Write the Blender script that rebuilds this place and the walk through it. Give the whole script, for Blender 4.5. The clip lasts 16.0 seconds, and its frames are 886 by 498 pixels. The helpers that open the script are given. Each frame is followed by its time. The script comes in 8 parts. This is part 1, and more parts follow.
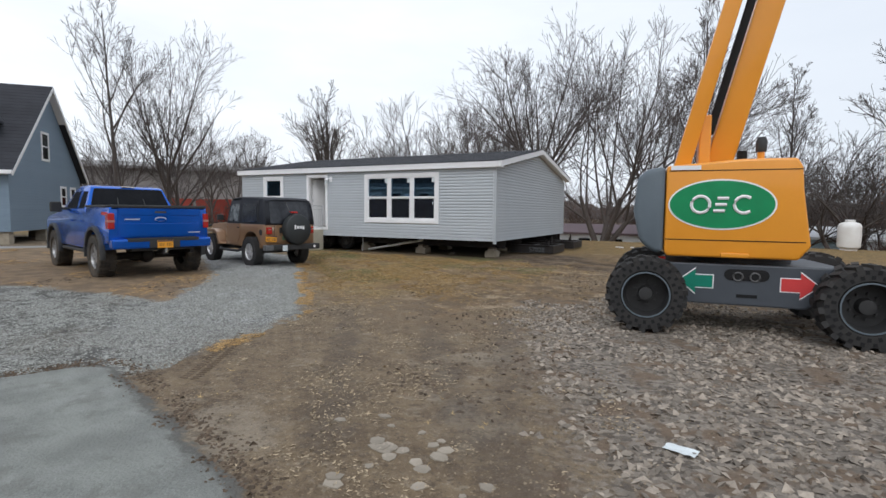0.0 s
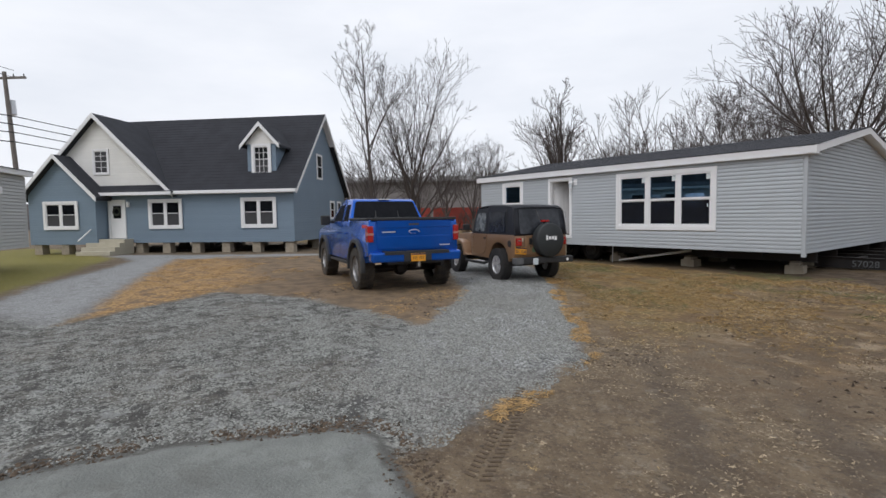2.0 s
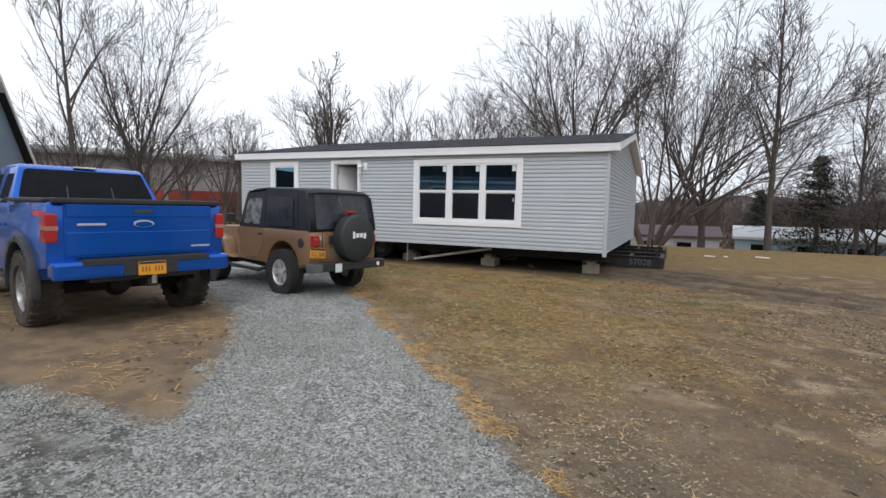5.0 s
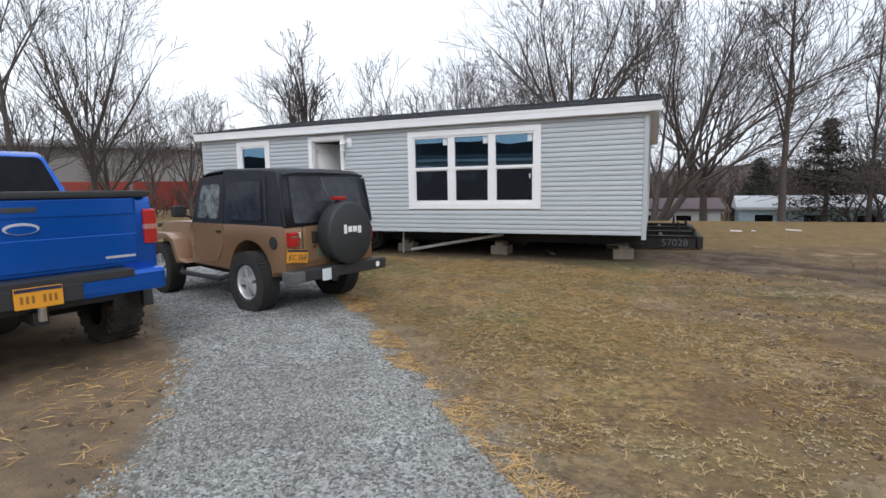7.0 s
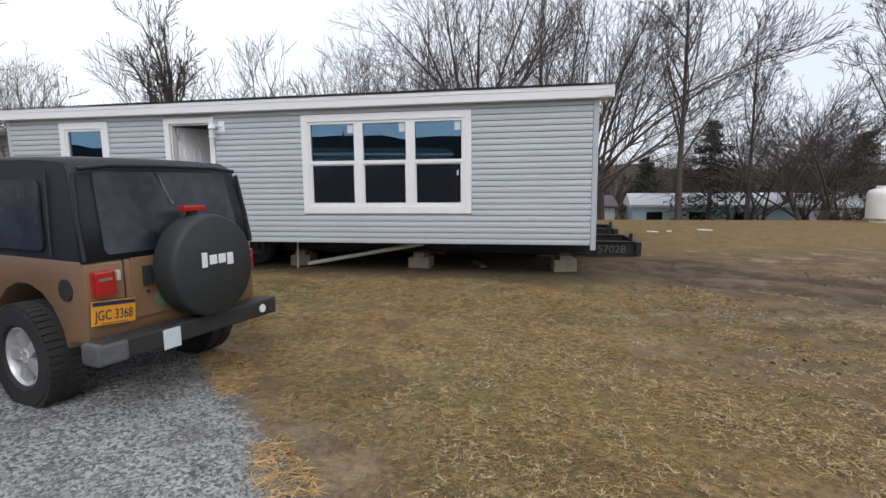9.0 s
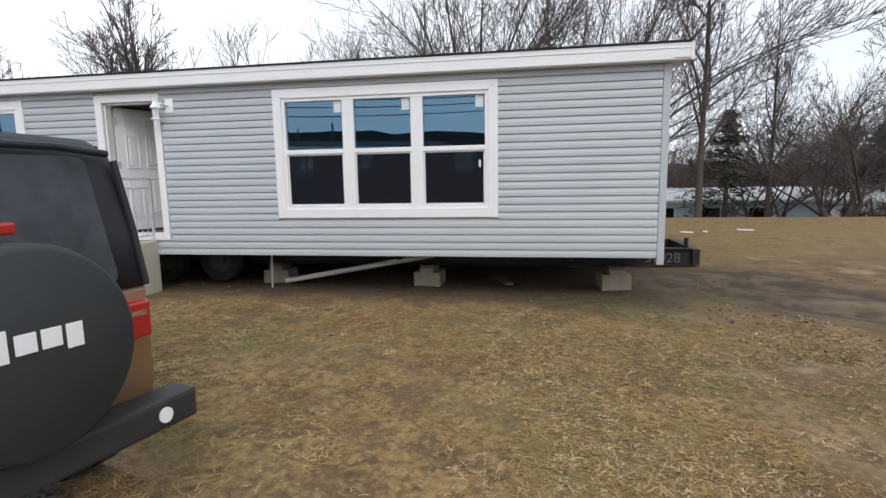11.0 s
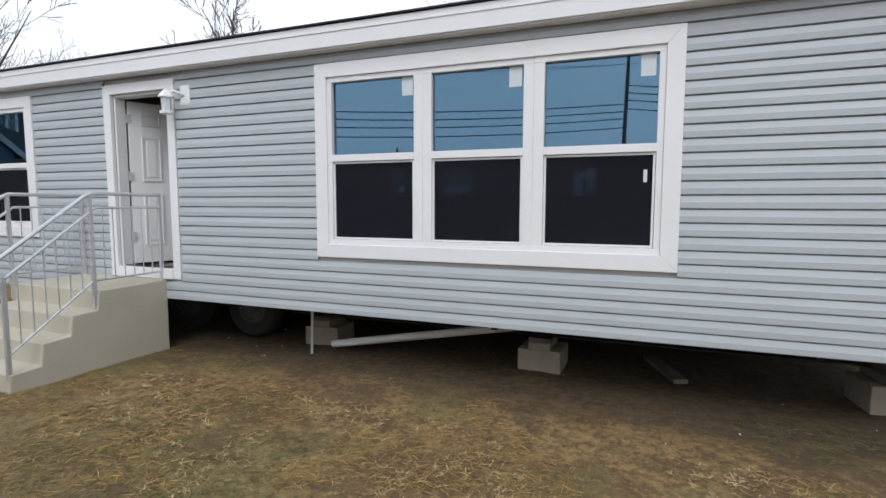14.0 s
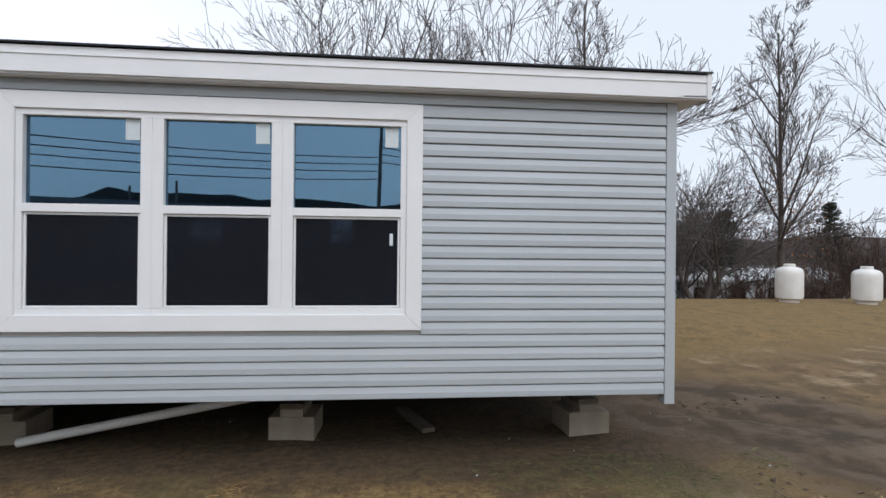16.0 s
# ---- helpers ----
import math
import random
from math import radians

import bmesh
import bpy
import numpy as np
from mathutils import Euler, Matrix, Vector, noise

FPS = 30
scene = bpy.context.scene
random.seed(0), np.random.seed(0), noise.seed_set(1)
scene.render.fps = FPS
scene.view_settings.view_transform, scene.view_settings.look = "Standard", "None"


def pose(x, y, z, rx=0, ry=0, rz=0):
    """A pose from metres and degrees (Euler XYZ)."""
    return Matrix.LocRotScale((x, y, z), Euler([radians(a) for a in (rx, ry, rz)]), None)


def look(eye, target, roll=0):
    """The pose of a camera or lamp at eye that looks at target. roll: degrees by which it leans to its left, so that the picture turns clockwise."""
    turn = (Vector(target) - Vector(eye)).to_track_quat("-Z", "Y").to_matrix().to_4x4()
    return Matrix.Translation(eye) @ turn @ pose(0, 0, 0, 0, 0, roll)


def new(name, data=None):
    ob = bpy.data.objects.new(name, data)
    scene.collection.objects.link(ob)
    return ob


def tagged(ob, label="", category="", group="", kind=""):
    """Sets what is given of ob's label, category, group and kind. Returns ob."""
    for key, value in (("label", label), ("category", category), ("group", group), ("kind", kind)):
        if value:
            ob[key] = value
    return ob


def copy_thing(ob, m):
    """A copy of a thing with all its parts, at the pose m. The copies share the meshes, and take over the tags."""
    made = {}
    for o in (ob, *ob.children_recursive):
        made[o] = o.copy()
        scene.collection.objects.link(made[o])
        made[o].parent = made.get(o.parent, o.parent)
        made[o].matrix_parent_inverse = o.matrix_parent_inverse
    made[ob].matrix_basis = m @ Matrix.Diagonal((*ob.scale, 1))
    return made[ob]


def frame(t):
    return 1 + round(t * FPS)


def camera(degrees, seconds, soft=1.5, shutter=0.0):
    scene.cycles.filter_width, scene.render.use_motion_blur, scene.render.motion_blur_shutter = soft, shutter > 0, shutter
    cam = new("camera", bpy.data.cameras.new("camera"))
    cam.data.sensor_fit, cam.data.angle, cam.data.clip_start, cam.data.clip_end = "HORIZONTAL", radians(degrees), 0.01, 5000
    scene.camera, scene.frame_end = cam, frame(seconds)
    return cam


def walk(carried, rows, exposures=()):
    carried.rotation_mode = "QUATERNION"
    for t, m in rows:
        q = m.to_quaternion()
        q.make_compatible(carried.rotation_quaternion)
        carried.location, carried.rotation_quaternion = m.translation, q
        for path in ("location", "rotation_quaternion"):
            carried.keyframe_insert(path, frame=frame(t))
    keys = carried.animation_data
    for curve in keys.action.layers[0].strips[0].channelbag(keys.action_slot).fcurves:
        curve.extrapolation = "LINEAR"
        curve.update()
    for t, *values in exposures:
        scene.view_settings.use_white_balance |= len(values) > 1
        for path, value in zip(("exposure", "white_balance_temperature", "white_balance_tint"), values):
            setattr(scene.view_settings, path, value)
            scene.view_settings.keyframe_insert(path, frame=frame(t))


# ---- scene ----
cam = camera(82.1, 16.0)
PATH = [
    (0, (-0.071, -0.082, 1.456), (-0.991, 1.688, 1.311), 0.6),
    (0.5, (-0.46, 0.158, 1.486), (-1.689, 1.725, 1.303), -0.2),
    (1, (-0.901, 0.408, 1.498), (-2.299, 1.823, 1.293), 1.4),
    (1.5, (-1.397, 0.607, 1.517), (-2.748, 2.071, 1.338), 1.8),
    (2, (-1.83, 0.804, 1.529), (-3.403, 2.034, 1.403), -0.8),
    (2.5, (-2.377, 0.955, 1.491), (-4.113, 1.936, 1.34), 1.9),
    (3, (-2.848, 1.241, 1.486), (-4.576, 2.233, 1.319), 1.3),
    (3.5, (-3.286, 1.586, 1.509), (-5.0, 2.606, 1.354), 1.5),
    (4, (-3.751, 1.885, 1.54), (-5.012, 3.433, 1.409), 1.2),
    (4.5, (-4.145, 2.315, 1.524), (-5.101, 4.064, 1.358), 0.6),
    (5, (-4.561, 2.665, 1.521), (-5.386, 4.479, 1.358), 1.3),
    (5.2, (-4.667, 2.834, 1.539), (-5.27, 4.73, 1.339), 1.1),
    (7.3, (-6.085, 4.657, 1.499), (-6.858, 6.486, 1.261), -0.8),
    (7.5, (-6.208, 4.869, 1.501), (-6.933, 6.726, 1.343), 1.5),
    (8, (-6.403, 5.352, 1.512), (-6.938, 7.271, 1.338), 0.2),
    (8.5, (-6.678, 5.821, 1.532), (-7.293, 7.715, 1.35), -0.7),
    (9, (-6.939, 6.298, 1.577), (-7.295, 8.249, 1.319), -0.6),
    (9.5, (-7.15, 6.776, 1.55), (-7.615, 8.711, 1.346), -2.6),
    (10, (-7.453, 7.241, 1.564), (-8.044, 9.141, 1.361), -0.9),
    (10.2, (-7.501, 7.444, 1.572), (-7.835, 9.399, 1.313), -1.5),
    (12.3, (-7.906, 9.599, 1.513), (-8.286, 11.542, 1.229), 1.5),
    (12.5, (-7.956, 9.786, 1.512), (-8.354, 11.729, 1.257), 2.6),
    (13, (-8.063, 10.174, 1.49), (-8.605, 12.09, 1.298), 1.0),
    (13.5, (-8.154, 10.556, 1.525), (-9.047, 12.339, 1.371), 1.7),
    (14, (-8.273, 10.889, 1.543), (-8.984, 12.75, 1.366), 0.1),
    (14.5, (-8.307, 11.07, 1.59), (-8.884, 12.981, 1.481), 1.0),
    (14.9, (-8.298, 11.088, 1.623), (-8.64, 13.058, 1.6), 1.3),
    (15, (-8.293, 11.082, 1.627), (-8.519, 13.069, 1.63), 0.6),
    (15.5, (-8.238, 11.051, 1.663), (-8.073, 13.044, 1.672), 0.0),
    (16, (-8.209, 10.956, 1.674), (-8.018, 12.947, 1.676), 0.6),
]
EXPOSURES = [(0.0, 0.17, 6150, 9.5), (1.0, 0.14, 6220, 11), (2.0, -0.01, 6260, 11.5), (3.5, 0.01, 6320, 12), (4.1, 0.06, 6420, 12), (5.2, 0.31, 6200, 10), (7.4, 0.4, 6100, 10), (8.2, 0.14, 6110, 12), (9.4, 0.32, 6190, 11), (10.2, 0.32, 6220, 10), (12.4, 0.72, 6210, 10), (13.5, 0.42, 6200, 10), (14.5, 0.3, 6020, 10), (15.2, 0.17, 6040, 11), (16.0, 0.26, 6060, 10)]
walk(cam, [(t, look(eye, target, roll)) for t, eye, target, roll in PATH], EXPOSURES)

# ---- sky and light: bright overcast winter day ----
world = bpy.data.worlds.new("overcast_sky")
scene.world = world
world.use_nodes = True
_n, _l = world.node_tree.nodes, world.node_tree.links
SUN_EL, SUN_ROT = radians(38), radians(150)
sky = _n.new("ShaderNodeTexSky")
sky.sky_type, sky.sun_disc = "NISHITA", False
sky.sun_elevation, sky.sun_rotation, sky.dust_density, sky.ozone_density = SUN_EL, SUN_ROT, 5.0, 1.0
tc = _n.new("ShaderNodeTexCoord")
cl = _n.new("ShaderNodeTexNoise")
cl.inputs["Scale"].default_value, cl.inputs["Detail"].default_value, cl.inputs["Roughness"].default_value = 2.2, 5, 0.55
mp = _n.new("ShaderNodeMapping")
mp.inputs["Scale"].default_value = (1, 1, 3.5)
_l.new(tc.outputs["Generated"], mp.inputs["Vector"])
_l.new(mp.outputs["Vector"], cl.inputs["Vector"])
ramp = _n.new("ShaderNodeValToRGB")
ramp.color_ramp.elements[0].position, ramp.color_ramp.elements[0].color = 0.3, (8.9, 9.15, 9.5, 1)
ramp.color_ramp.elements[1].position, ramp.color_ramp.elements[1].color = 0.62, (10.3, 10.4, 10.55, 1)
_l.new(cl.outputs["Fac"], ramp.inputs["Fac"])
mixw = _n.new("ShaderNodeMixRGB")
mixw.inputs["Fac"].default_value = 0.9
_l.new(sky.outputs["Color"], mixw.inputs["Color1"])
# the cloud is thicker and bluer towards the north-east
sep = _n.new("ShaderNodeVectorMath")
sep.operation = "DOT_PRODUCT"
sep.inputs[1].default_value = (0.92, 0.38, 0.0)
_l.new(tc.outputs["Generated"], sep.inputs[0])
thick = _n.new("ShaderNodeMapRange")
thick.interpolation_type = "SMOOTHSTEP"
thick.inputs["From Min"].default_value, thick.inputs["From Max"].default_value = -0.35, 0.85
thick.inputs["To Max"].default_value = 0.8
_l.new(sep.outputs["Value"], thick.inputs["Value"])
dull = _n.new("ShaderNodeMixRGB")
dull.inputs["Color2"].default_value = (7.2, 7.55, 8.0, 1)
_l.new(thick.outputs[0], dull.inputs["Fac"])
_l.new(ramp.outputs["Color"], dull.inputs["Color1"])
_l.new(dull.outputs[0], mixw.inputs["Color2"])
bgn = _n["Background"]
_l.new(mixw.outputs["Color"], bgn.inputs["Color"])
bgn.inputs["Strength"].default_value = 0.1
sun = new("sun", bpy.data.lights.new("sun", "SUN"))
sun.data.energy, sun.data.angle, sun.data.color = 0.8, radians(25), (1.0, 0.98, 0.96)
sun.matrix_world = look((0, 0, 30), (-6, 16, 12))


# ---- materials ----
def mat(name, col, rough=0.7, metal=0.0, col2=None, scale=6.0, fine=60.0, amount=0.5, bump=0.15, bump_dist=0.004, rand=0.0, spec=None, island=False, coat=0.0):
    """Two-scale mottled surface: a broad stain and a fine grain, with relief; rand varies it from piece to piece."""
    m = bpy.data.materials.new(name)
    m.use_nodes = True
    n, l = m.node_tree.nodes, m.node_tree.links
    b = n["Principled BSDF"]
    b.inputs["Roughness"].default_value, b.inputs["Metallic"].default_value = rough, metal
    if spec is not None:
        b.inputs["Specular IOR Level"].default_value = spec
    if coat:
        b.inputs["Coat Weight"].default_value, b.inputs["Coat Roughness"].default_value = coat, 0.08
    col2 = col2 or tuple(c * 0.7 for c in col)
    co = n.new("ShaderNodeTexCoord")
    big, small = n.new("ShaderNodeTexNoise"), n.new("ShaderNodeTexNoise")
    big.inputs["Scale"].default_value, big.inputs["Detail"].default_value = scale, 6
    small.inputs["Scale"].default_value, small.inputs["Detail"].default_value = fine, 4
    for t in (big, small):
        l.new(co.outputs["Object"], t.inputs["Vector"])
    add = n.new("ShaderNodeMath")
    add.operation = "MULTIPLY_ADD"
    l.new(small.outputs["Fac"], add.inputs[0])
    add.inputs[1].default_value = 0.5
    l.new(big.outputs["Fac"], add.inputs[2])
    rg = n.new("ShaderNodeMapRange")
    rg.inputs["From Min"].default_value, rg.inputs["From Max"].default_value = 0.55, 0.95
    rg.inputs["To Max"].default_value = amount
    l.new(add.outputs[0], rg.inputs["Value"])
    mx = n.new("ShaderNodeMixRGB")
    mx.inputs["Color1"].default_value, mx.inputs["Color2"].default_value = (*col, 1), (*col2, 1)
    l.new(rg.outputs[0], mx.inputs["Fac"])
    out = mx.outputs[0]
    if rand:
        hs = n.new("ShaderNodeHueSaturation")
        rr = n.new("ShaderNodeMapRange")
        rr.inputs["To Min"].default_value, rr.inputs["To Max"].default_value = 1 - rand, 1 + rand
        if island:
            l.new(n.new("ShaderNodeNewGeometry").outputs["Random Per Island"], rr.inputs["Value"])
        else:
            l.new(n.new("ShaderNodeObjectInfo").outputs["Random"], rr.inputs["Value"])
        l.new(rr.outputs[0], hs.inputs["Value"])
        l.new(out, hs.inputs["Color"])
        out = hs.outputs[0]
    l.new(out, b.inputs["Base Color"])
    if bump:
        bp = n.new("ShaderNodeBump")
        bp.inputs["Strength"].default_value, bp.inputs["Distance"].default_value = bump, bump_dist
        l.new(add.outputs[0], bp.inputs["Height"])
        l.new(bp.outputs[0], b.inputs["Normal"])
    return m


M_SIDE = mat("vinyl_siding_grey", (0.442, 0.472, 0.497), 0.5, 0, (0.40, 0.427, 0.45), 1.2, 40, 0.5, 0.08, 0.002, 0.03)
M_SIDE2 = mat("vinyl_siding_greige", (0.47, 0.48, 0.475), 0.55, 0, (0.41, 0.42, 0.415), 1.2, 40, 0.5, 0.08, 0.002, 0.03, island=True)
M_BLUE = mat("vinyl_siding_blue", (0.185, 0.25, 0.318), 0.55, 0, (0.165, 0.225, 0.29), 1.0, 40, 0.5, 0.08, 0.002, 0.03, island=True)
M_WHITE = mat("white_vinyl_trim", (0.82, 0.82, 0.83), 0.45, 0, (0.74, 0.74, 0.74), 3, 80, 0.4, 0.05, 0.001)
M_WSIDE = mat("white_lap_siding", (0.78, 0.77, 0.74), 0.55, 0, (0.7, 0.69, 0.66), 2, 60, 0.5, 0.05, 0.001, 0.03, island=True)
M_SHING = mat("asphalt_shingle_dark", (0.035, 0.037, 0.045), 0.95, 0, (0.02, 0.021, 0.026), 1.5, 160, 0.7, 0.5, 0.004, 0.2, island=True)
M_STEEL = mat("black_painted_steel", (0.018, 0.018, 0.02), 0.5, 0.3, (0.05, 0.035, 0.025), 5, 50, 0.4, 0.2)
M_BLOCK = mat("concrete_block", (0.36, 0.315, 0.245), 0.95, 0, (0.24, 0.205, 0.16), 6, 90, 0.7, 0.6, 0.006, 0.12)
M_WOODP = mat("weathered_board", (0.16, 0.13, 0.10), 0.9, 0, (0.09, 0.075, 0.06), 4, 60, 0.7, 0.5)
M_CONC = mat("precast_concrete_cream", (0.50, 0.465, 0.37), 0.9, 0, (0.40, 0.37, 0.29), 3, 90, 0.6, 0.3)
M_ALU = mat("aluminium_rail", (0.66, 0.67, 0.69), 0.38, 0.6, (0.54, 0.55, 0.57), 8, 90, 0.5, 0.05)
M_DARKIN = mat("dark_interior_wall", (0.06, 0.06, 0.065), 0.9)
M_INWALL = mat("interior_drywall", (0.5, 0.49, 0.47), 0.9, 0, (0.45, 0.44, 0.42), 2, 40, 0.4, 0.05)
M_INFLOOR = mat("interior_vinyl_floor", (0.22, 0.19, 0.16), 0.6)
M_PVC = mat("white_pvc", (0.75, 0.75, 0.73), 0.4, 0, (0.6, 0.58, 0.54), 5, 60, 0.4, 0.05)
M_RUBBER = mat("tyre_rubber", (0.022, 0.022, 0.023), 0.85, 0, (0.05, 0.045, 0.04), 5, 70, 0.5, 0.4)
M_ALLOY = mat("alloy_rim", (0.66, 0.66, 0.67), 0.35, 0.45, (0.4, 0.4, 0.4), 9, 80, 0.4, 0.05)
M_DULLRIM = mat("dull_steel_rim", (0.13, 0.13, 0.135), 0.6, 0.2, (0.07, 0.065, 0.06), 8, 60, 0.6, 0.1)
M_PAINTB = mat("blue_metallic_paint", (0.004, 0.11, 0.55), 0.24, 0.55, (0.003, 0.08, 0.42), 2, 200, 0.5, 0.0, coat=0.6)
M_BROWN = mat("copper_brown_paint", (0.29, 0.172, 0.095), 0.36, 0.2, (0.225, 0.132, 0.072), 2, 120, 0.5, 0.0, coat=0.5)
M_CANVAS = mat("black_soft_top_vinyl", (0.016, 0.018, 0.024), 0.55, 0, (0.028, 0.03, 0.036), 3, 140, 0.6, 0.35, 0.004, spec=0.3)
M_BLKPL = mat("black_plastic_trim", (0.02, 0.02, 0.021), 0.6, 0, (0.04, 0.04, 0.04), 5, 120, 0.5, 0.2)
M_CARGL = mat("dark_car_glass", (0.006, 0.007, 0.009), 0.05, 0, (0.014, 0.015, 0.018), 4, 14, 0.6, 0.0, spec=0.12)
M_REDL = mat("red_lamp_lens", (0.42, 0.015, 0.012), 0.2, 0, (0.3, 0.01, 0.01), 30, 90, 0.5, 0.1, coat=0.6)
M_PLATE = mat("yellow_number_plate", (0.75, 0.33, 0.02), 0.45, 0, (0.68, 0.29, 0.02), 6, 60, 0.4, 0.0)
M_ORANGE = mat("orange_machine_paint", (0.78, 0.31, 0.018), 0.4, 0, (0.68, 0.26, 0.015), 2, 60, 0.4, 0.03, coat=0.3)
M_GREYM = mat("grey_machine_paint", (0.115, 0.145, 0.17), 0.5, 0, (0.09, 0.11, 0.13), 2, 60, 0.5, 0.05)
M_DGREYM = mat("dark_grey_chassis_paint", (0.06, 0.07, 0.085), 0.5, 0, (0.045, 0.05, 0.06), 3, 60, 0.5, 0.05)
M_GREEN = mat("green_decal", (0.0, 0.25, 0.085), 0.45, bump=0)
M_REDD = mat("red_decal", (0.62, 0.05, 0.05), 0.45, bump=0)
M_TEAL = mat("teal_green_decal", (0.0, 0.2, 0.13), 0.45, bump=0)
M_TANK = mat("white_tank_paint", (0.78, 0.77, 0.75), 0.4, 0, (0.62, 0.58, 0.52), 2.5, 40, 0.5, 0.05)
M_BARK = mat("grey_brown_bark", (0.10, 0.083, 0.074), 0.95, 0, (0.06, 0.049, 0.044), 5, 40, 0.7, 0.6, 0.02)
M_TWIG = mat("winter_twigs", (0.112, 0.096, 0.09), 0.95, 0, (0.075, 0.064, 0.06), 3, 30, 0.7, 0.0)
M_NEEDLE = mat("conifer_needles", (0.03, 0.042, 0.028), 0.9, 0, (0.045, 0.04, 0.03), 2, 30, 0.7, 0.0, rand=0.35, island=True)
M_BRUSH = mat("reddish_brush", (0.11, 0.07, 0.055), 0.95, 0, (0.07, 0.05, 0.045), 1, 12, 0.7, 0.0, rand=0.3, island=True)
M_LEAF = mat("dead_orange_leaves", (0.3, 0.13, 0.05), 0.9, 0, (0.2, 0.09, 0.04), 2, 30, 0.7, 0.0, rand=0.3, island=True)
M_REDC = mat("rusty_red_steel", (0.30, 0.045, 0.03), 0.7, 0, (0.2, 0.04, 0.03), 1, 12, 0.6, 0.1)
M_FARW = mat("far_grey_cladding", (0.25, 0.235, 0.225), 0.8, 0, (0.2, 0.185, 0.175), 0.2, 3, 0.6, 0.0)
M_FARR = mat("far_roof_metal", (0.30, 0.30, 0.30), 0.7, 0, (0.14, 0.13, 0.12), 0.2, 3, 0.6, 0.0)
M_PALEW = mat("far_pale_cladding", (0.64, 0.66, 0.68), 0.7, 0, (0.45, 0.46, 0.48), 0.5, 8, 0.5, 0.0)
M_PALEB = mat("far_pale_blue_cladding", (0.40, 0.53, 0.62), 0.7, 0, (0.27, 0.36, 0.42), 0.5, 8, 0.5, 0.0)
M_PURPR = mat("far_dull_maroon_roof", (0.14, 0.10, 0.11), 0.8, 0, (0.11, 0.08, 0.09), 0.5, 8, 0.5, 0.0)
M_POLE = mat("weathered_pole_wood", (0.22, 0.20, 0.18), 0.9, 0, (0.14, 0.12, 0.11), 3, 40, 0.7, 0.4)
M_WIRE = mat("black_cable", (0.02, 0.02, 0.022), 0.7, bump=0)
M_CHALK = mat("faded_white_paint", (0.12, 0.125, 0.13), 0.8, bump=0)
M_STICK = mat("pale_sticker", (0.68, 0.74, 0.76), 0.5, bump=0)


# ---- mesh helpers ----
def box(bm, x0, x1, y0, y1, z0, z1, bevel=0.0, m=None):
    r = bmesh.ops.create_cube(bm, size=1.0)
    vs = r["verts"]
    for v in vs:
        v.co = Vector((x0 + (v.co.x + 0.5) * (x1 - x0), y0 + (v.co.y + 0.5) * (y1 - y0), z0 + (v.co.z + 0.5) * (z1 - z0)))
    if bevel:
        es = list({e for v in vs for e in v.link_edges})
        r2 = bmesh.ops.bevel(bm, geom=es, offset=bevel, segments=2, affect="EDGES", profile=0.6)
        vs = list({v for f in r2["faces"] for v in f.verts} | {v for v in vs if v.is_valid})
    if m is not None:
        for v in vs:
            v.co = m @ v.co
    return vs


def tube(bm, pts, rads, seg=8, cap=True):
    """A round bar through the points, with a radius at each."""
    pts = [Vector(p) for p in pts]
    if not isinstance(rads, (list, tuple)):
        rads = [rads] * len(pts)
    rings = []
    for i, p in enumerate(pts):
        d = (pts[min(i + 1, len(pts) - 1)] - pts[max(i - 1, 0)]).normalized()
        a = d.cross(Vector((0, 0, 1)) if abs(d.z) < 0.9 else Vector((1, 0, 0))).normalized()
        b = d.cross(a)
        rings.append([bm.verts.new(p + (a * math.cos(2 * math.pi * k / seg) + b * math.sin(2 * math.pi * k / seg)) * rads[i]) for k in range(seg)])
    for r0, r1 in zip(rings, rings[1:]):
        for k in range(seg):
            bm.faces.new((r0[k], r0[(k + 1) % seg], r1[(k + 1) % seg], r1[k]))
    if cap:
        bm.faces.new(rings[0][::-1])
        bm.faces.new(rings[-1])


def prism(bm, poly, axis, a, b):
    """A polygon of 2D points drawn out along an axis from a to b (x: points are y,z; y: x,z; z: x,y)."""
    def at(p, d):
        return {"x": (d, p[0], p[1]), "y": (p[0], d, p[1]), "z": (p[0], p[1], d)}[axis]
    v0 = [bm.verts.new(at(p, a)) for p in poly]
    v1 = [bm.verts.new(at(p, b)) for p in poly]
    fs = [bm.faces.new(v0), bm.faces.new(v1[::-1])]
    for i in range(len(poly)):
        j = (i + 1) % len(poly)
        fs.append(bm.faces.new((v0[j], v0[i], v1[i], v1[j])))
    return v0 + v1, fs


def lathe(bm, prof, seg, m):
    """A profile of (radius, height) spun about local z, then posed by m."""
    rings = []
    for r, z in prof:
        if r < 1e-5:
            rings.append([bm.verts.new(m @ Vector((0, 0, z)))])
        else:
            rings.append([bm.verts.new(m @ Vector((r * math.cos(2 * math.pi * k / seg), r * math.sin(2 * math.pi * k / seg), z))) for k in range(seg)])
    for r0, r1 in zip(rings, rings[1:]):
        for k in range(seg):
            k2 = (k + 1) % seg
            if len(r0) == 1 and len(r1) == 1:
                continue
            if len(r0) == 1:
                bm.faces.new((r0[0], r1[k], r1[k2]))
            elif len(r1) == 1:
                bm.faces.new((r0[k], r0[k2], r1[0]))
            else:
                bm.faces.new((r0[k], r0[k2], r1[k2], r1[k]))


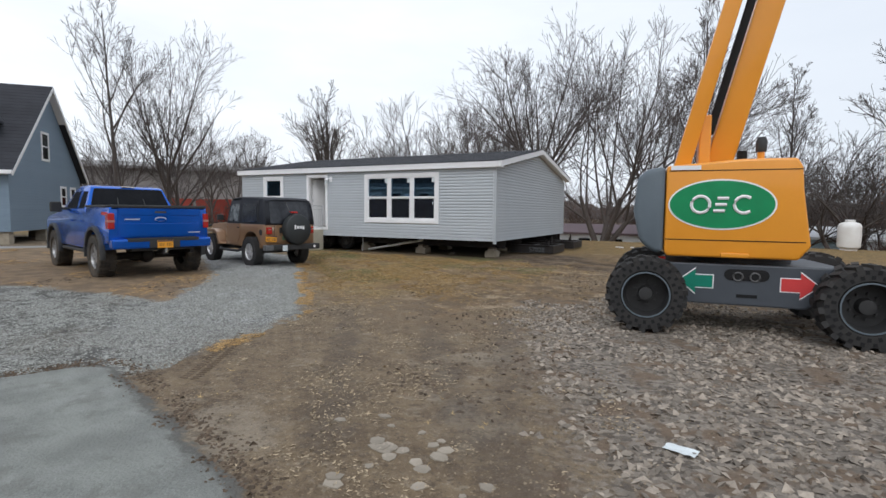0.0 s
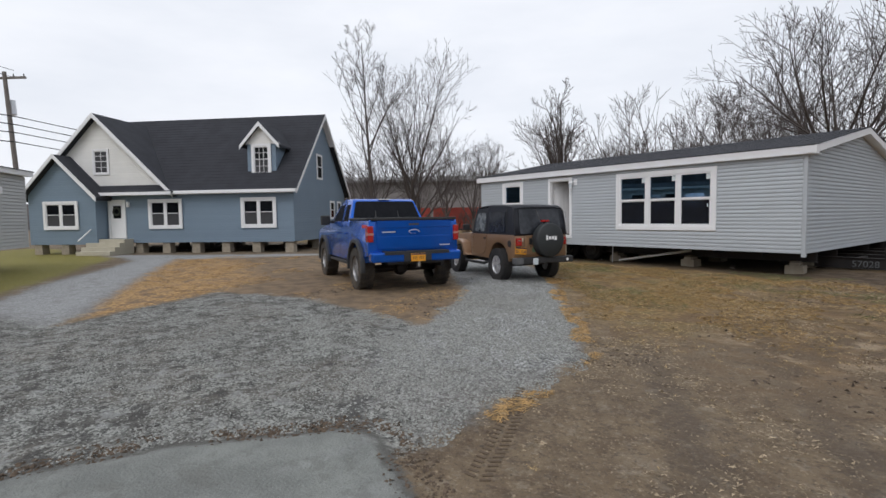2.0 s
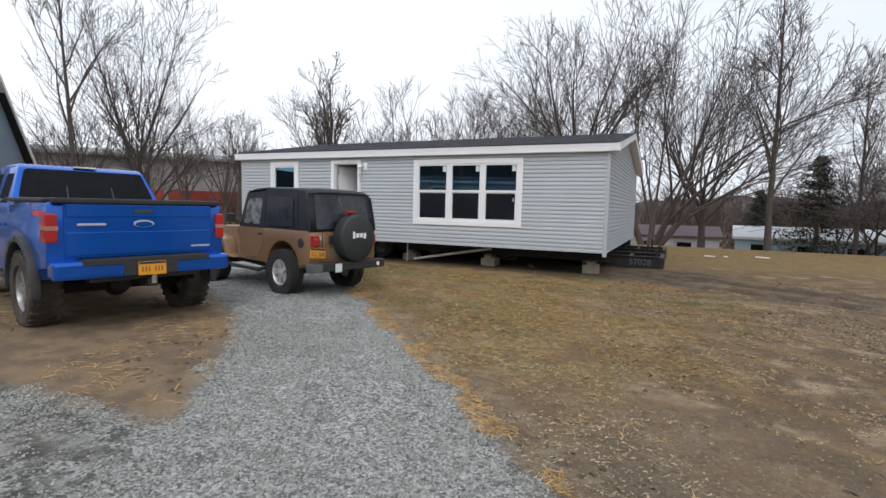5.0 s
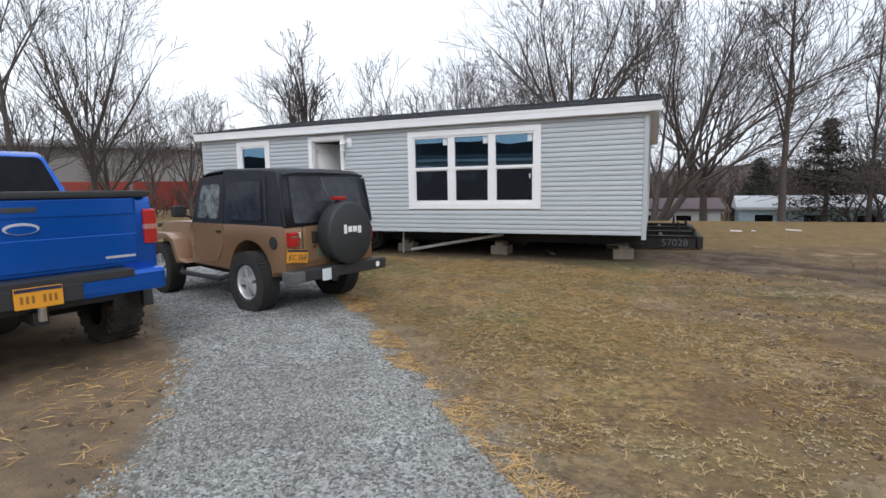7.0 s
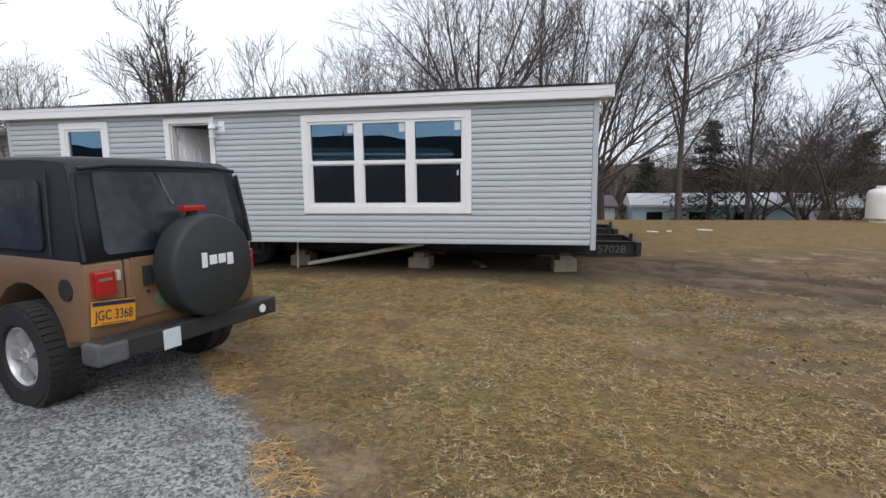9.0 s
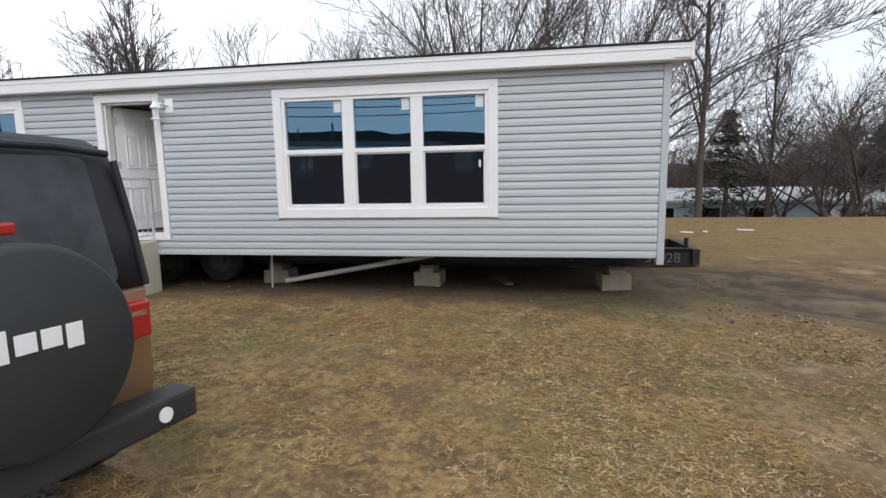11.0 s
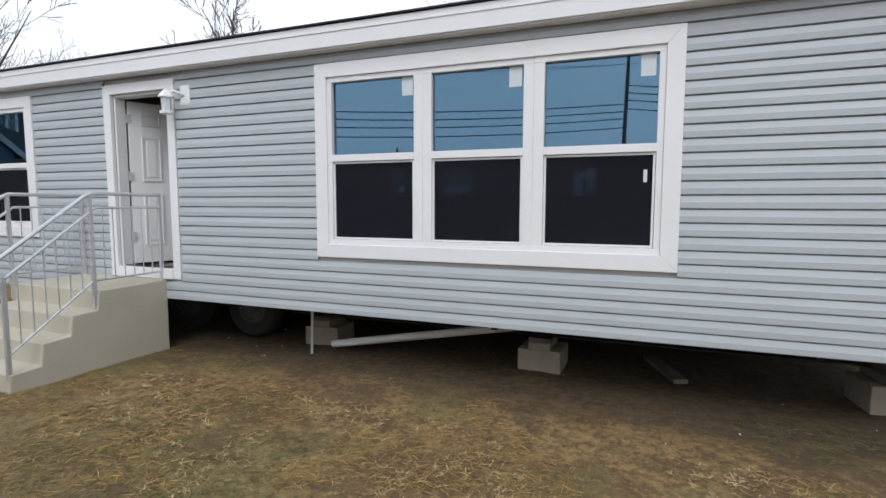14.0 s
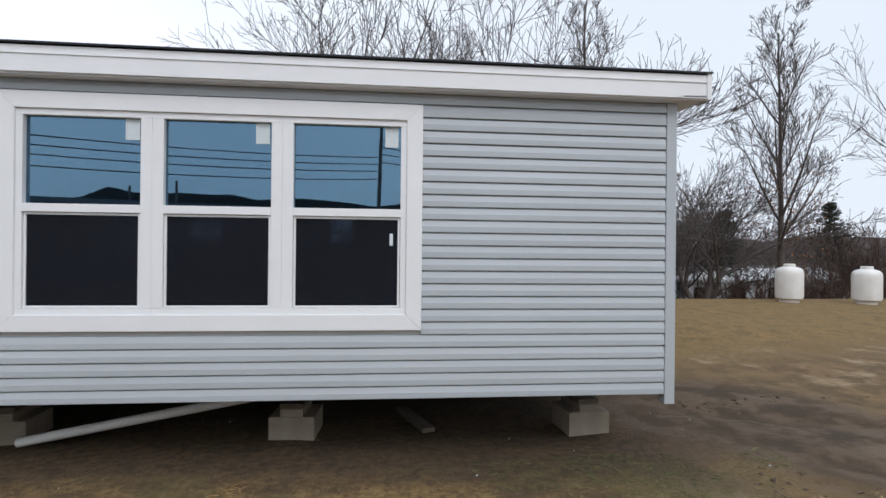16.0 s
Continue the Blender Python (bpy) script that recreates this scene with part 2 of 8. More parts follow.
def rounded(bm, offset, limit=35, seg=2):
    bmesh.ops.recalc_face_normals(bm, faces=bm.faces)
    es = [e for e in bm.edges if len(e.link_faces) == 2 and e.calc_face_angle(0) > radians(limit)]
    bmesh.ops.bevel(bm, geom=es, offset=offset, segments=seg, affect="EDGES", profile=0.55, clamp_overlap=True)


def part(name, bm, material, parent=None, label="", smooth=False):
    bmesh.ops.recalc_face_normals(bm, faces=bm.faces)
    me = bpy.data.meshes.new(name)
    bm.to_mesh(me)
    bm.free()
    me.materials.append(material)
    if smooth:
        for p in me.polygons:
            p.use_smooth = True
        me.set_sharp_from_angle(angle=radians(40))
    ob = new(name, me)
    if parent:
        ob.parent = parent
    return tagged(ob, label)


def block(name, x0, x1, y0, y1, z0, z1, material, parent=None, label="", bevel=0.0):
    bm = bmesh.new()
    box(bm, x0, x1, y0, y1, z0, z1, bevel)
    return part(name, bm, material, parent, label)


def thing(name, label, category, x=0, y=0, z=0, turn=0, group="", kind=""):
    ob = new(name)
    ob.empty_display_size = 0.2
    ob.matrix_basis = pose(x, y, z, 0, 0, turn)
    return tagged(ob, label, category, group, kind)


def bar(name, pts, r, material, parent=None, label="", seg=8):
    bm = bmesh.new()
    tube(bm, pts, r, seg)
    return part(name, bm, material, parent, label, True)


# ---- ground: one sheet with worn zones ----
PAD = [(-2.16, 1.7), (-3.5, 2.15), (-4.81, 2.6), (-5.09, 2.46), (-5.61, 1.36), (-5.77, 0.26), (-6.3, -3), (-7, -12), (1, -12), (-0.3, -1.5), (-1.2, 0.6)]
GRAVEL = [(-4.5, 2.4), (-4.85, 4.2), (-5.15, 5.25), (-6.0, 6.4), (-7.2, 7.6), (-8.15, 8.5), (-9.3, 9.8), (-11.5, 11.9), (-15.0, 13.0), (-15.8, 11.6), (-12.5, 9.4),
          (-9.5, 7.4), (-7.6, 5.0), (-9.3, 4.9), (-11.5, 4.6), (-13.2, 3.6), (-12.3, 2.2), (-11.2, 0.85), (-12, 1.1), (-18, 2.7), (-24.3, 4.6), (-27.5, 5.4),
          (-27, 3.4), (-24.3, 3.4), (-18, 0.9), (-13.6, -0.4), (-11, -2.5), (-10, -12), (-6, -12)]
STRAW = [(-7.6, 5.0), (-9.5, 7.4), (-12.5, 9.2), (-16, 11), (-22, 9.8), (-25, 6.2), (-24.3, 4.7), (-18, 2.8), (-12, 1.2), (-11.2, 0.85), (-12.3, 2.2), (-13.2, 3.6), (-11.5, 4.6), (-9.3, 4.9)]
STONES = [(-2.9, 7.8), (-1.7, 4.9), (-1.0, 3.6), (-0.6, 2.6), (-0.2, 1), (0.5, -2), (6, -4), (9, 8), (3, 9.6), (-1.5, 9)]
GREEN = [(-12.5, -1.4), (-18, 0.5), (-27, 3), (-40, 1), (-30, -12), (-11, -12)]
LAWN = [(-5.4, 6.4), (-8.2, 8.9), (-12, 12.6), (-40, 14), (-40, 60), (40, 60), (40, 17), (0, 16.5), (-2.5, 13), (-3.4, 9)]
FRESH = [(-4.6, 3.0), (-5.15, 5.25), (-6.0, 6.4), (-7.2, 7.6), (-9.3, 9.9), (-11.5, 12), (-15.3, 13.2), (-15.9, 11.5), (-12.5, 9.3), (-9.5, 7.3), (-7.6, 4.9), (-6.8, 4.0), (-5.8, 3.0)]
WALK = [(-11.3, 0.75), (-12.2, 1.15), (-18, 2.85), (-24.0, 4.75), (-22.4, 8.8), (-21.6, 10.3), (-22.4, 10.6), (-24.4, 7.9), (-27.2, 5.2), (-29.4, 3.2), (-28.8, 2.5), (-26.6, 3.5), (-24.3, 3.4), (-18, 0.9), (-13.9, -0.3)]
BACK = [(-60, 16.5), (-5, 17.5), (0, 18.5), (10, 18), (60, 12), (60, 80), (-60, 80)]
GOLD = [(-11.2, 0.8), (-12, 1.0), (-18, 2.6), (-24.3, 4.5), (-25, 6.2), (-20, 6.2), (-15, 5.0), (-13.2, 3.6), (-12.3, 2.2)]
CHURN = [(-5.8, 14.7), (-4.6, 18.2), (0, 19.5), (9, 20), (10, 12), (3, 8.5), (-1.5, 7.6), (-3.4, 5.8), (-5.0, 7.0), (-5.4, 9.5), (-5.7, 12.6)]
# bare soil whose colour also holds the shade under the grey home
SHADED_SOIL = [(-17, 14.9), (-12.5, 14.75), (-9, 14.6), (-5.7, 14.35), (-5.3, 17), (-5.7, 23.4), (-17, 23.4)]
RUTS = [(-5.2, 16.2), (-3.2, 15.2), (-1.2, 14.4), (1.5, 14.2), (5, 15.5)]


def poly_distance(P, poly):
    """Signed distance from points to a polygon's edge, above zero inside."""
    P = P.astype(float)
    best = np.full(len(P), 1e9)
    inside = np.zeros(len(P), bool)
    for i in range(len(poly)):
        a, b = np.array(poly[i], float), np.array(poly[(i + 1) % len(poly)], float)
        ab = b - a
        t = np.clip(((P - a) @ ab) / (ab @ ab), 0, 1)
        best = np.minimum(best, np.linalg.norm(P - (a + t[:, None] * ab), axis=1))
        if a[1] != b[1]:
            cross = ((a[1] > P[:, 1]) != (b[1] > P[:, 1])) & (P[:, 0] < (b[0] - a[0]) * (P[:, 1] - a[1]) / (b[1] - a[1]) + a[0])
            inside ^= cross
    return np.where(inside, best, -best)


def line_distance(P, line):
    best = np.full(len(P), 1e9)
    for a, b in zip(line, line[1:]):
        a, b = np.array(a, float), np.array(b, float)
        ab = b - a
        t = np.clip(((P - a) @ ab) / (ab @ ab), 0, 1)
        best = np.minimum(best, np.linalg.norm(P - (a + t[:, None] * ab), axis=1))
    return best


def axis_steps(lo, hi, step, far):
    fine = np.arange(lo, hi + 1e-6, step)
    out = [1, 2, 4, 7, 12, 20, 35, 60, 120, 300, 800, far]
    return np.concatenate([[lo - d for d in out[::-1]], fine, [hi + d for d in out]])


def ground_height(x, y):
    return 0.035 * noise.noise((x * 0.35, y * 0.35, 0)) + 0.018 * noise.noise((x * 1.3, y * 1.3, 5)) + 0.008 * noise.noise((x * 4, y * 4, 9))


def smooth01(t):
    t = np.clip(t, 0, 1)
    return t * t * (3 - 2 * t)


def ground_z(P):
    """Height of the yard at rows of x, y; beyond the far lawn it falls away to the trailer park."""
    P = np.asarray(P, float).reshape(-1, 2)
    pad, grav = poly_distance(P, PAD), poly_distance(P, GRAVEL)
    rut = np.minimum(line_distance(P, RUTS), line_distance(P, [(x + 0.5, y - 1.5) for x, y in RUTS]))
    Z = np.zeros(len(P))
    near = (P[:, 0] > -30) & (P[:, 0] < 12) & (P[:, 1] > -8) & (P[:, 1] < 26)
    for i in np.nonzero(near)[0]:
        Z[i] = ground_height(P[i, 0], P[i, 1])
    Z *= np.where(pad > 0, 0.25, 1.0)
    Z += 0.03 * np.clip(pad / 0.15, 0, 1) + 0.02 * np.clip(grav / 0.4, 0, 1)
    Z -= 0.05 * np.exp(-(rut / 0.22) ** 2)
    fall = smooth01((P[:, 1] - 27.5) / 16) * smooth01((P[:, 0] + 24) / 12)
    return Z - 2.7 * fall


def build_ground():
    xs, ys = axis_steps(-26, 8, 0.13, 2000), axis_steps(-4, 29, 0.13, 2000)
    X, Y = np.meshgrid(xs, ys)
    P = np.stack([X.ravel(), Y.ravel()], 1)
    sd = {k: poly_distance(P, p) for k, p in (("pad", PAD), ("gravel", GRAVEL), ("straw", STRAW), ("stones", STONES), ("green", GREEN), ("lawn", LAWN), ("churn", CHURN), ("soil", SHADED_SOIL), ("fresh", FRESH), ("back", BACK), ("gold", GOLD), ("walk", WALK))}
    rut = line_distance(P, RUTS)
    rut = np.minimum(rut, line_distance(P, [(x + 0.5, y - 1.5) for x, y in RUTS]))
    tracks = [[(0.2, 0.4), (-1.1, 2.8), (-2.4, 6.2), (-3.0, 10.5)], [(-1.2, 2.6), (-2.6, 4.6), (-4.0, 7.0), (-5.0, 9.2)], [(-2.2, 2.4), (-3.6, 4.4), (-5.2, 6.4)]]
    sd["track"] = 0.14 - np.min([line_distance(P, t) for t in tracks], 0)
    sd["mud"] = np.maximum(0.45 - rut, 1.3 - np.hypot(P[:, 0] + 4.6, (P[:, 1] - 15.9)))
    Z = ground_z(P)
    nx, ny = len(xs), len(ys)
    k = np.arange(nx * ny).reshape(ny, nx)
    faces = np.stack([k[:-1, :-1], k[:-1, 1:], k[1:, 1:], k[1:, :-1]], -1).reshape(-1, 4)
    me = bpy.data.meshes.new("ground")
    me.from_pydata(np.column_stack([P, Z]).tolist(), [], faces.tolist())
    for key, val in sd.items():
        me.attributes.new("edge_" + key, "FLOAT", "POINT").data.foreach_set("value", np.clip(val, -3, 3).astype(np.float32))
    for p in me.polygons:
        p.use_smooth = True
    return tagged(new("ground", me), "bare brown dirt, dead grass and grey gravel yard", "ground", kind="structure")


def ground_material():
    m = bpy.data.materials.new("yard_ground")
    m.use_nodes = True
    n, l = m.node_tree.nodes, m.node_tree.links
    b = n["Principled BSDF"]
    co = n.new("ShaderNodeTexCoord")

    def nz(scale, detail=5, rough=0.6):
        t = n.new("ShaderNodeTexNoise")
        t.inputs["Scale"].default_value, t.inputs["Detail"].default_value, t.inputs["Roughness"].default_value = scale, detail, rough
        l.new(co.outputs["Object"], t.inputs["Vector"])
        return t.outputs["Fac"]

    def math_(op, a, c, d=None):
        t = n.new("ShaderNodeMath")
        t.operation = op
        for i, v in enumerate((a, c, d)):
            if v is None:
                continue
            if isinstance(v, (int, float)):
                t.inputs[i].default_value = v
            else:
                l.new(v, t.inputs[i])
        return t.outputs[0]

    def span(v, lo, hi, a=0.0, c=1.0):
        t = n.new("ShaderNodeMapRange")
        t.interpolation_type = "SMOOTHSTEP"
        t.inputs["From Min"].default_value, t.inputs["From Max"].default_value = lo, hi
        t.inputs["To Min"].default_value, t.inputs["To Max"].default_value = a, c
        l.new(v, t.inputs["Value"])
        return t.outputs[0]

    def mix(f, a, c):
        t = n.new("ShaderNodeMixRGB")
        for s, v in zip(("Fac", "Color1", "Color2"), (f, a, c)):
            if isinstance(v, tuple):
                t.inputs[s].default_value = (*v, 1)
            elif isinstance(v, (int, float)):
                t.inputs[s].default_value = v
            else:
                l.new(v, t.inputs[s])
        return t.outputs[0]

    broad, mid, fine, grain = nz(0.5), nz(2.6, 6), nz(14, 6, 0.7), nz(70, 4, 0.7)
    edge = math_("ADD", math_("MULTIPLY", math_("SUBTRACT", mid, 0.5), 0.9), math_("MULTIPLY", math_("SUBTRACT", fine, 0.5), 0.7))

    def zone(key, soft, wobble=1.0):
        a = n.new("ShaderNodeAttribute")
        a.attribute_name = "edge_" + key
        return span(math_("ADD", a.outputs["Fac"], math_("MULTIPLY", edge, wobble)), -soft, soft)

    clump = nz(5.0, 8, 0.72)
    # packed dirt
    col = mix(span(mid, 0.35, 0.65), (0.188, 0.138, 0.084), (0.125, 0.088, 0.053))
    col = mix(span(fine, 0.5, 0.72, 0, 0.6), col, (0.25, 0.205, 0.155))
    col = mix(span(nz(0.8, 7, 0.65), 0.53, 0.62, 0, 0.55), col, (0.29, 0.25, 0.195))
    col = mix(span(clump, 0.54, 0.6, 0, 0.5), col, (0.07, 0.05, 0.034))
    col = mix(span(clump, 0.44, 0.37, 0, 0.45), col, (0.29, 0.25, 0.19))
    crumb, clod = nz(30, 6, 0.75), nz(10.5, 7, 0.75)
    col = mix(span(crumb, 0.57, 0.63, 0, 0.65), col, (0.36, 0.285, 0.19))
    col = mix(span(crumb, 0.44, 0.37, 0, 0.6), col, (0.06, 0.044, 0.03))
    col = mix(span(clod, 0.57, 0.62, 0, 0.5), col, (0.07, 0.05, 0.033))
    tr = math_("MULTIPLY", zone("track", 0.16, 0.5), 0.5)
    col = mix(tr, col, (0.085, 0.066, 0.05))
    # dead lawn
    dead = mix(span(fine, 0.36, 0.62), (0.13, 0.079, 0.030), (0.32, 0.205, 0.076))
    dead = mix(span(mid, 0.48, 0.64, 0, 0.65), dead, (0.088, 0.055, 0.026))
    dead = mix(span(broad, 0.46, 0.66, 0, 0.5), dead, (0.135, 0.13, 0.042))
    dead = mix(span(clump, 0.54, 0.6, 0, 0.5), dead, (0.075, 0.047, 0.022))
    dead = mix(span(clump, 0.44, 0.37, 0, 0.4), dead, (0.36, 0.245, 0.105))
    dead = mix(span(nz(1.15, 7, 0.62), 0.5, 0.58, 0, 0.75), dead, (0.125, 0.072, 0.034))
    dead = mix(span(nz(0.75, 6, 0.6), 0.48, 0.40, 0, 0.5), dead, (0.16, 0.135, 0.045))
    fleck, speck = nz(24, 6, 0.75), nz(9.5, 7, 0.75)
    dead = mix(span(fleck, 0.54, 0.64, 0, 0.55), dead, (0.40, 0.285, 0.13))
    dead = mix(span(fleck, 0.46, 0.37, 0, 0.5), dead, (0.065, 0.042, 0.018))
    dead = mix(span(speck, 0.56, 0.62, 0, 0.5), dead, (0.06, 0.04, 0.018))
    dead = mix(span(speck, 0.44, 0.38, 0, 0.4), dead, (0.33, 0.235, 0.11))
    col = mix(zone("lawn", 1.0, 1.4), col, dead)
    # green turf
    turf = mix(span(fine, 0.35, 0.65), (0.165, 0.158, 0.03), (0.27, 0.225, 0.062))
    col = mix(zone("green", 0.3), col, turf)
    # straw over soil
    straw = mix(span(fine, 0.42, 0.6), (0.20, 0.125, 0.06), (0.54, 0.33, 0.13))
    straw = mix(span(mid, 0.46, 0.62, 0, 0.8), straw, (0.15, 0.105, 0.07))
    bare = mix(span(mid, 0.4, 0.62), (0.225, 0.155, 0.09), (0.14, 0.098, 0.06))
    straw = mix(zone("gold", 0.5, 1.6), bare, straw)
    col = mix(zone("straw", 0.2, 1.2), col, straw)
    # crushed stone
    cell = n.new("ShaderNodeTexVoronoi")
    cell.inputs["Scale"].default_value = 26
    l.new(co.outputs["Object"], cell.inputs["Vector"])
    hs = n.new("ShaderNodeSeparateColor")
    l.new(cell.outputs["Color"], hs.inputs[0])
    stone = mix(hs.outputs[0], (0.07, 0.057, 0.046), (0.28, 0.245, 0.205))
    stone = mix(span(mid, 0.48, 0.62, 0, 0.9), stone, (0.15, 0.105, 0.07))
    col = mix(zone("stones", 0.35, 1.6), col, stone)
    # grey gravel; its dark tones also paint in the shadows between loose stones
    cell2 = n.new("ShaderNodeTexVoronoi")
    cell2.inputs["Scale"].default_value = 48
    l.new(co.outputs["Object"], cell2.inputs["Vector"])
    hs2 = n.new("ShaderNodeSeparateColor")
    l.new(cell2.outputs["Color"], hs2.inputs[0])
    grav = mix(span(hs2.outputs[0], 0.1, 0.95), (0.11, 0.112, 0.11), (0.47, 0.475, 0.465))
    grav = mix(span(mid, 0.5, 0.68, 0, 0.6), grav, (0.105, 0.1, 0.093))
    grav = mix(span(broad, 0.48, 0.62, 0, 0.55), grav, (0.15, 0.135, 0.115))
    old = mix(span(hs2.outputs[0], 0.1, 0.95), (0.075, 0.076, 0.069), (0.37, 0.376, 0.345))
    old = mix(span(nz(1.4, 7, 0.65), 0.5, 0.6, 0, 0.6), old, (0.10, 0.092, 0.078))
    old = mix(span(mid, 0.49, 0.57, 0, 0.8), old, (0.075, 0.07, 0.062))
    old = mix(span(broad, 0.46, 0.6, 0, 0.35), old, (0.15, 0.13, 0.105))
    old = mix(span(clump, 0.52, 0.58, 0, 0.8), old, (0.05, 0.048, 0.044))
    old = mix(span(clump, 0.46, 0.39, 0, 0.6), old, (0.31, 0.316, 0.305))
    grav = mix(span(clump, 0.55, 0.61, 0, 0.55), grav, (0.085, 0.087, 0.086))
    grav = mix(zone("fresh", 0.5, 1.3), old, grav)
    col = mix(zone("gravel", 0.12, 0.55), col, grav)
    # paler stone path to the blue house
    way = mix(span(hs2.outputs[0], 0.1, 0.95), (0.22, 0.224, 0.222), (0.37, 0.373, 0.37))
    way = mix(span(mid, 0.52, 0.66, 0, 0.5), way, (0.17, 0.165, 0.152))
    col = mix(zone("walk", 0.35, 1.0), col, way)
    # worn pad
    pad = mix(span(mid, 0.35, 0.65), (0.245, 0.258, 0.236), (0.175, 0.183, 0.169))
    pad = mix(span(grain, 0.55, 0.75, 0, 0.5), pad, (0.32, 0.33, 0.32))
    st = n.new("ShaderNodeTexNoise")
    mpn = n.new("ShaderNodeMapping")
    mpn.inputs["Rotation"].default_value, mpn.inputs["Scale"].default_value = (0, 0, 0.5), (3.0, 0.8, 1)
    l.new(co.outputs["Object"], mpn.inputs["Vector"])
    l.new(mpn.outputs[0], st.inputs["Vector"])
    st.inputs["Scale"].default_value, st.inputs["Detail"].default_value = 1.2, 6
    pad = mix(span(st.outputs["Fac"], 0.5, 0.7, 0, 0.35), pad, (0.30, 0.31, 0.295))
    pad = mix(span(st.outputs["Fac"], 0.5, 0.34, 0, 0.2), pad, (0.16, 0.162, 0.152))
    grit = nz(150, 3, 0.7)
    pad = mix(span(grit, 0.57, 0.64, 0, 0.55), pad, (0.37, 0.375, 0.355))
    pad = mix(span(grit, 0.43, 0.36, 0, 0.55), pad, (0.10, 0.102, 0.096))
    pad = mix(span(nz(3.2, 8, 0.7), 0.54, 0.62, 0, 0.45), pad, (0.14, 0.138, 0.125))
    col = mix(zone("pad", 0.035, 0.32), col, pad)
    rim = n.new("ShaderNodeAttribute")
    rim.attribute_name = "edge_pad"
    seam = span(math_("ABSOLUTE", math_("ADD", math_("ADD", rim.outputs["Fac"], -0.03), math_("MULTIPLY", edge, 0.32)), 0.0), 0.0, 0.10, 0.7, 0.0)
    col = mix(seam, col, (0.06, 0.052, 0.045))
    # far lawn, darker and greener
    back = mix(span(fine, 0.38, 0.62), (0.14, 0.088, 0.03), (0.275, 0.175, 0.062))
    back = mix(span(mid, 0.45, 0.62, 0, 0.5), back, (0.085, 0.066, 0.026))
    col = mix(math_("MULTIPLY", zone("back", 1.5, 2.5), 0.8), col, back)
    # churned ground, and bare brown soil darkened to paint in the shade under the home
    col = mix(math_("MULTIPLY", zone("churn", 1.2, 2.2), 0.75), col, mix(span(mid, 0.4, 0.62), (0.095, 0.06, 0.03), mix(span(nz(0.9, 7, 0.65), 0.51, 0.6, 0, 0.9), (0.20, 0.126, 0.06), (0.38, 0.29, 0.185))))
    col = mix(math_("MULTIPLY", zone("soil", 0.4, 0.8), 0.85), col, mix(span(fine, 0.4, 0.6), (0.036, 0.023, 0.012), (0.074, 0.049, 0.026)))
    # wet mud
    wet = zone("mud", 0.35, 1.3)
    col = mix(math_("MULTIPLY", wet, 0.85), col, mix(span(mid, 0.4, 0.6), (0.042, 0.028, 0.016), (0.095, 0.063, 0.038)))
    l.new(col, b.inputs["Base Color"])
    l.new(span(math_("MULTIPLY", wet, span(mid, 0.42, 0.6)), 0, 1, 0.95, 0.78), b.inputs["Roughness"])
    h = math_("ADD", math_("MULTIPLY", fine, 0.7), math_("MULTIPLY", grain, 0.35))
    h = math_("ADD", h, math_("MULTIPLY", clump, -0.9))
    h = math_("ADD", h, math_("MULTIPLY", cell2.outputs["Distance"], -0.3))
    bp = n.new("ShaderNodeBump")
    bp.inputs["Strength"].default_value, bp.inputs["Distance"].default_value = 0.8, 0.03
    l.new(h, bp.inputs["Height"])
    l.new(bp.outputs[0], b.inputs["Normal"])
    return m


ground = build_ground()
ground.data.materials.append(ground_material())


# ---- lap siding ----
def course(bm, x0, x1, z0, z1, lip=0.023, face=0.0):
    """One lapped course in the plane y = face, facing -y: proud at its foot."""
    h = z1 - z0
    sec = [(face, z0), (face - lip * 0.8, z0), (face - lip, z0 + 0.003), (face - lip, z0 + h * 0.45), (face - lip * 0.93, z0 + h * 0.52), (face - lip * 0.6, z0 + h * 0.905), (face - 0.001, z0 + h * 0.91), (face - 0.003, z1), (face, z1)]
    prism(bm, sec, "x", x0, x1)


def gaps(x0, x1, z0, z1, holes):
    """Stretches of a course left between openings (hx0, hx1, hz0, hz1)."""
    cuts = sorted((h[0], h[1]) for h in holes if h[2] < z1 - 0.01 and h[3] > z0 + 0.01)
    x, out = x0, []
    for a, c in cuts:
        if a > x + 0.02:
            out.append((x, min(a, x1)))
        x = max(x, c)
    if x < x1 - 0.02:
        out.append((x, x1))
    return out


def holed_wall(bm, x0, x1, y0, y1, z0, z1, holes):
    """A wall along x with openings through it."""
    zs = sorted({z0, z1, *[h[2] for h in holes], *[h[3] for h in holes]})
    for a, c in zip(zs, zs[1:]):
        if c - a > 1e-4:
            for u, v in gaps(x0, x1, a, c, holes):
                box(bm, u, v, y0, y1, a, c)


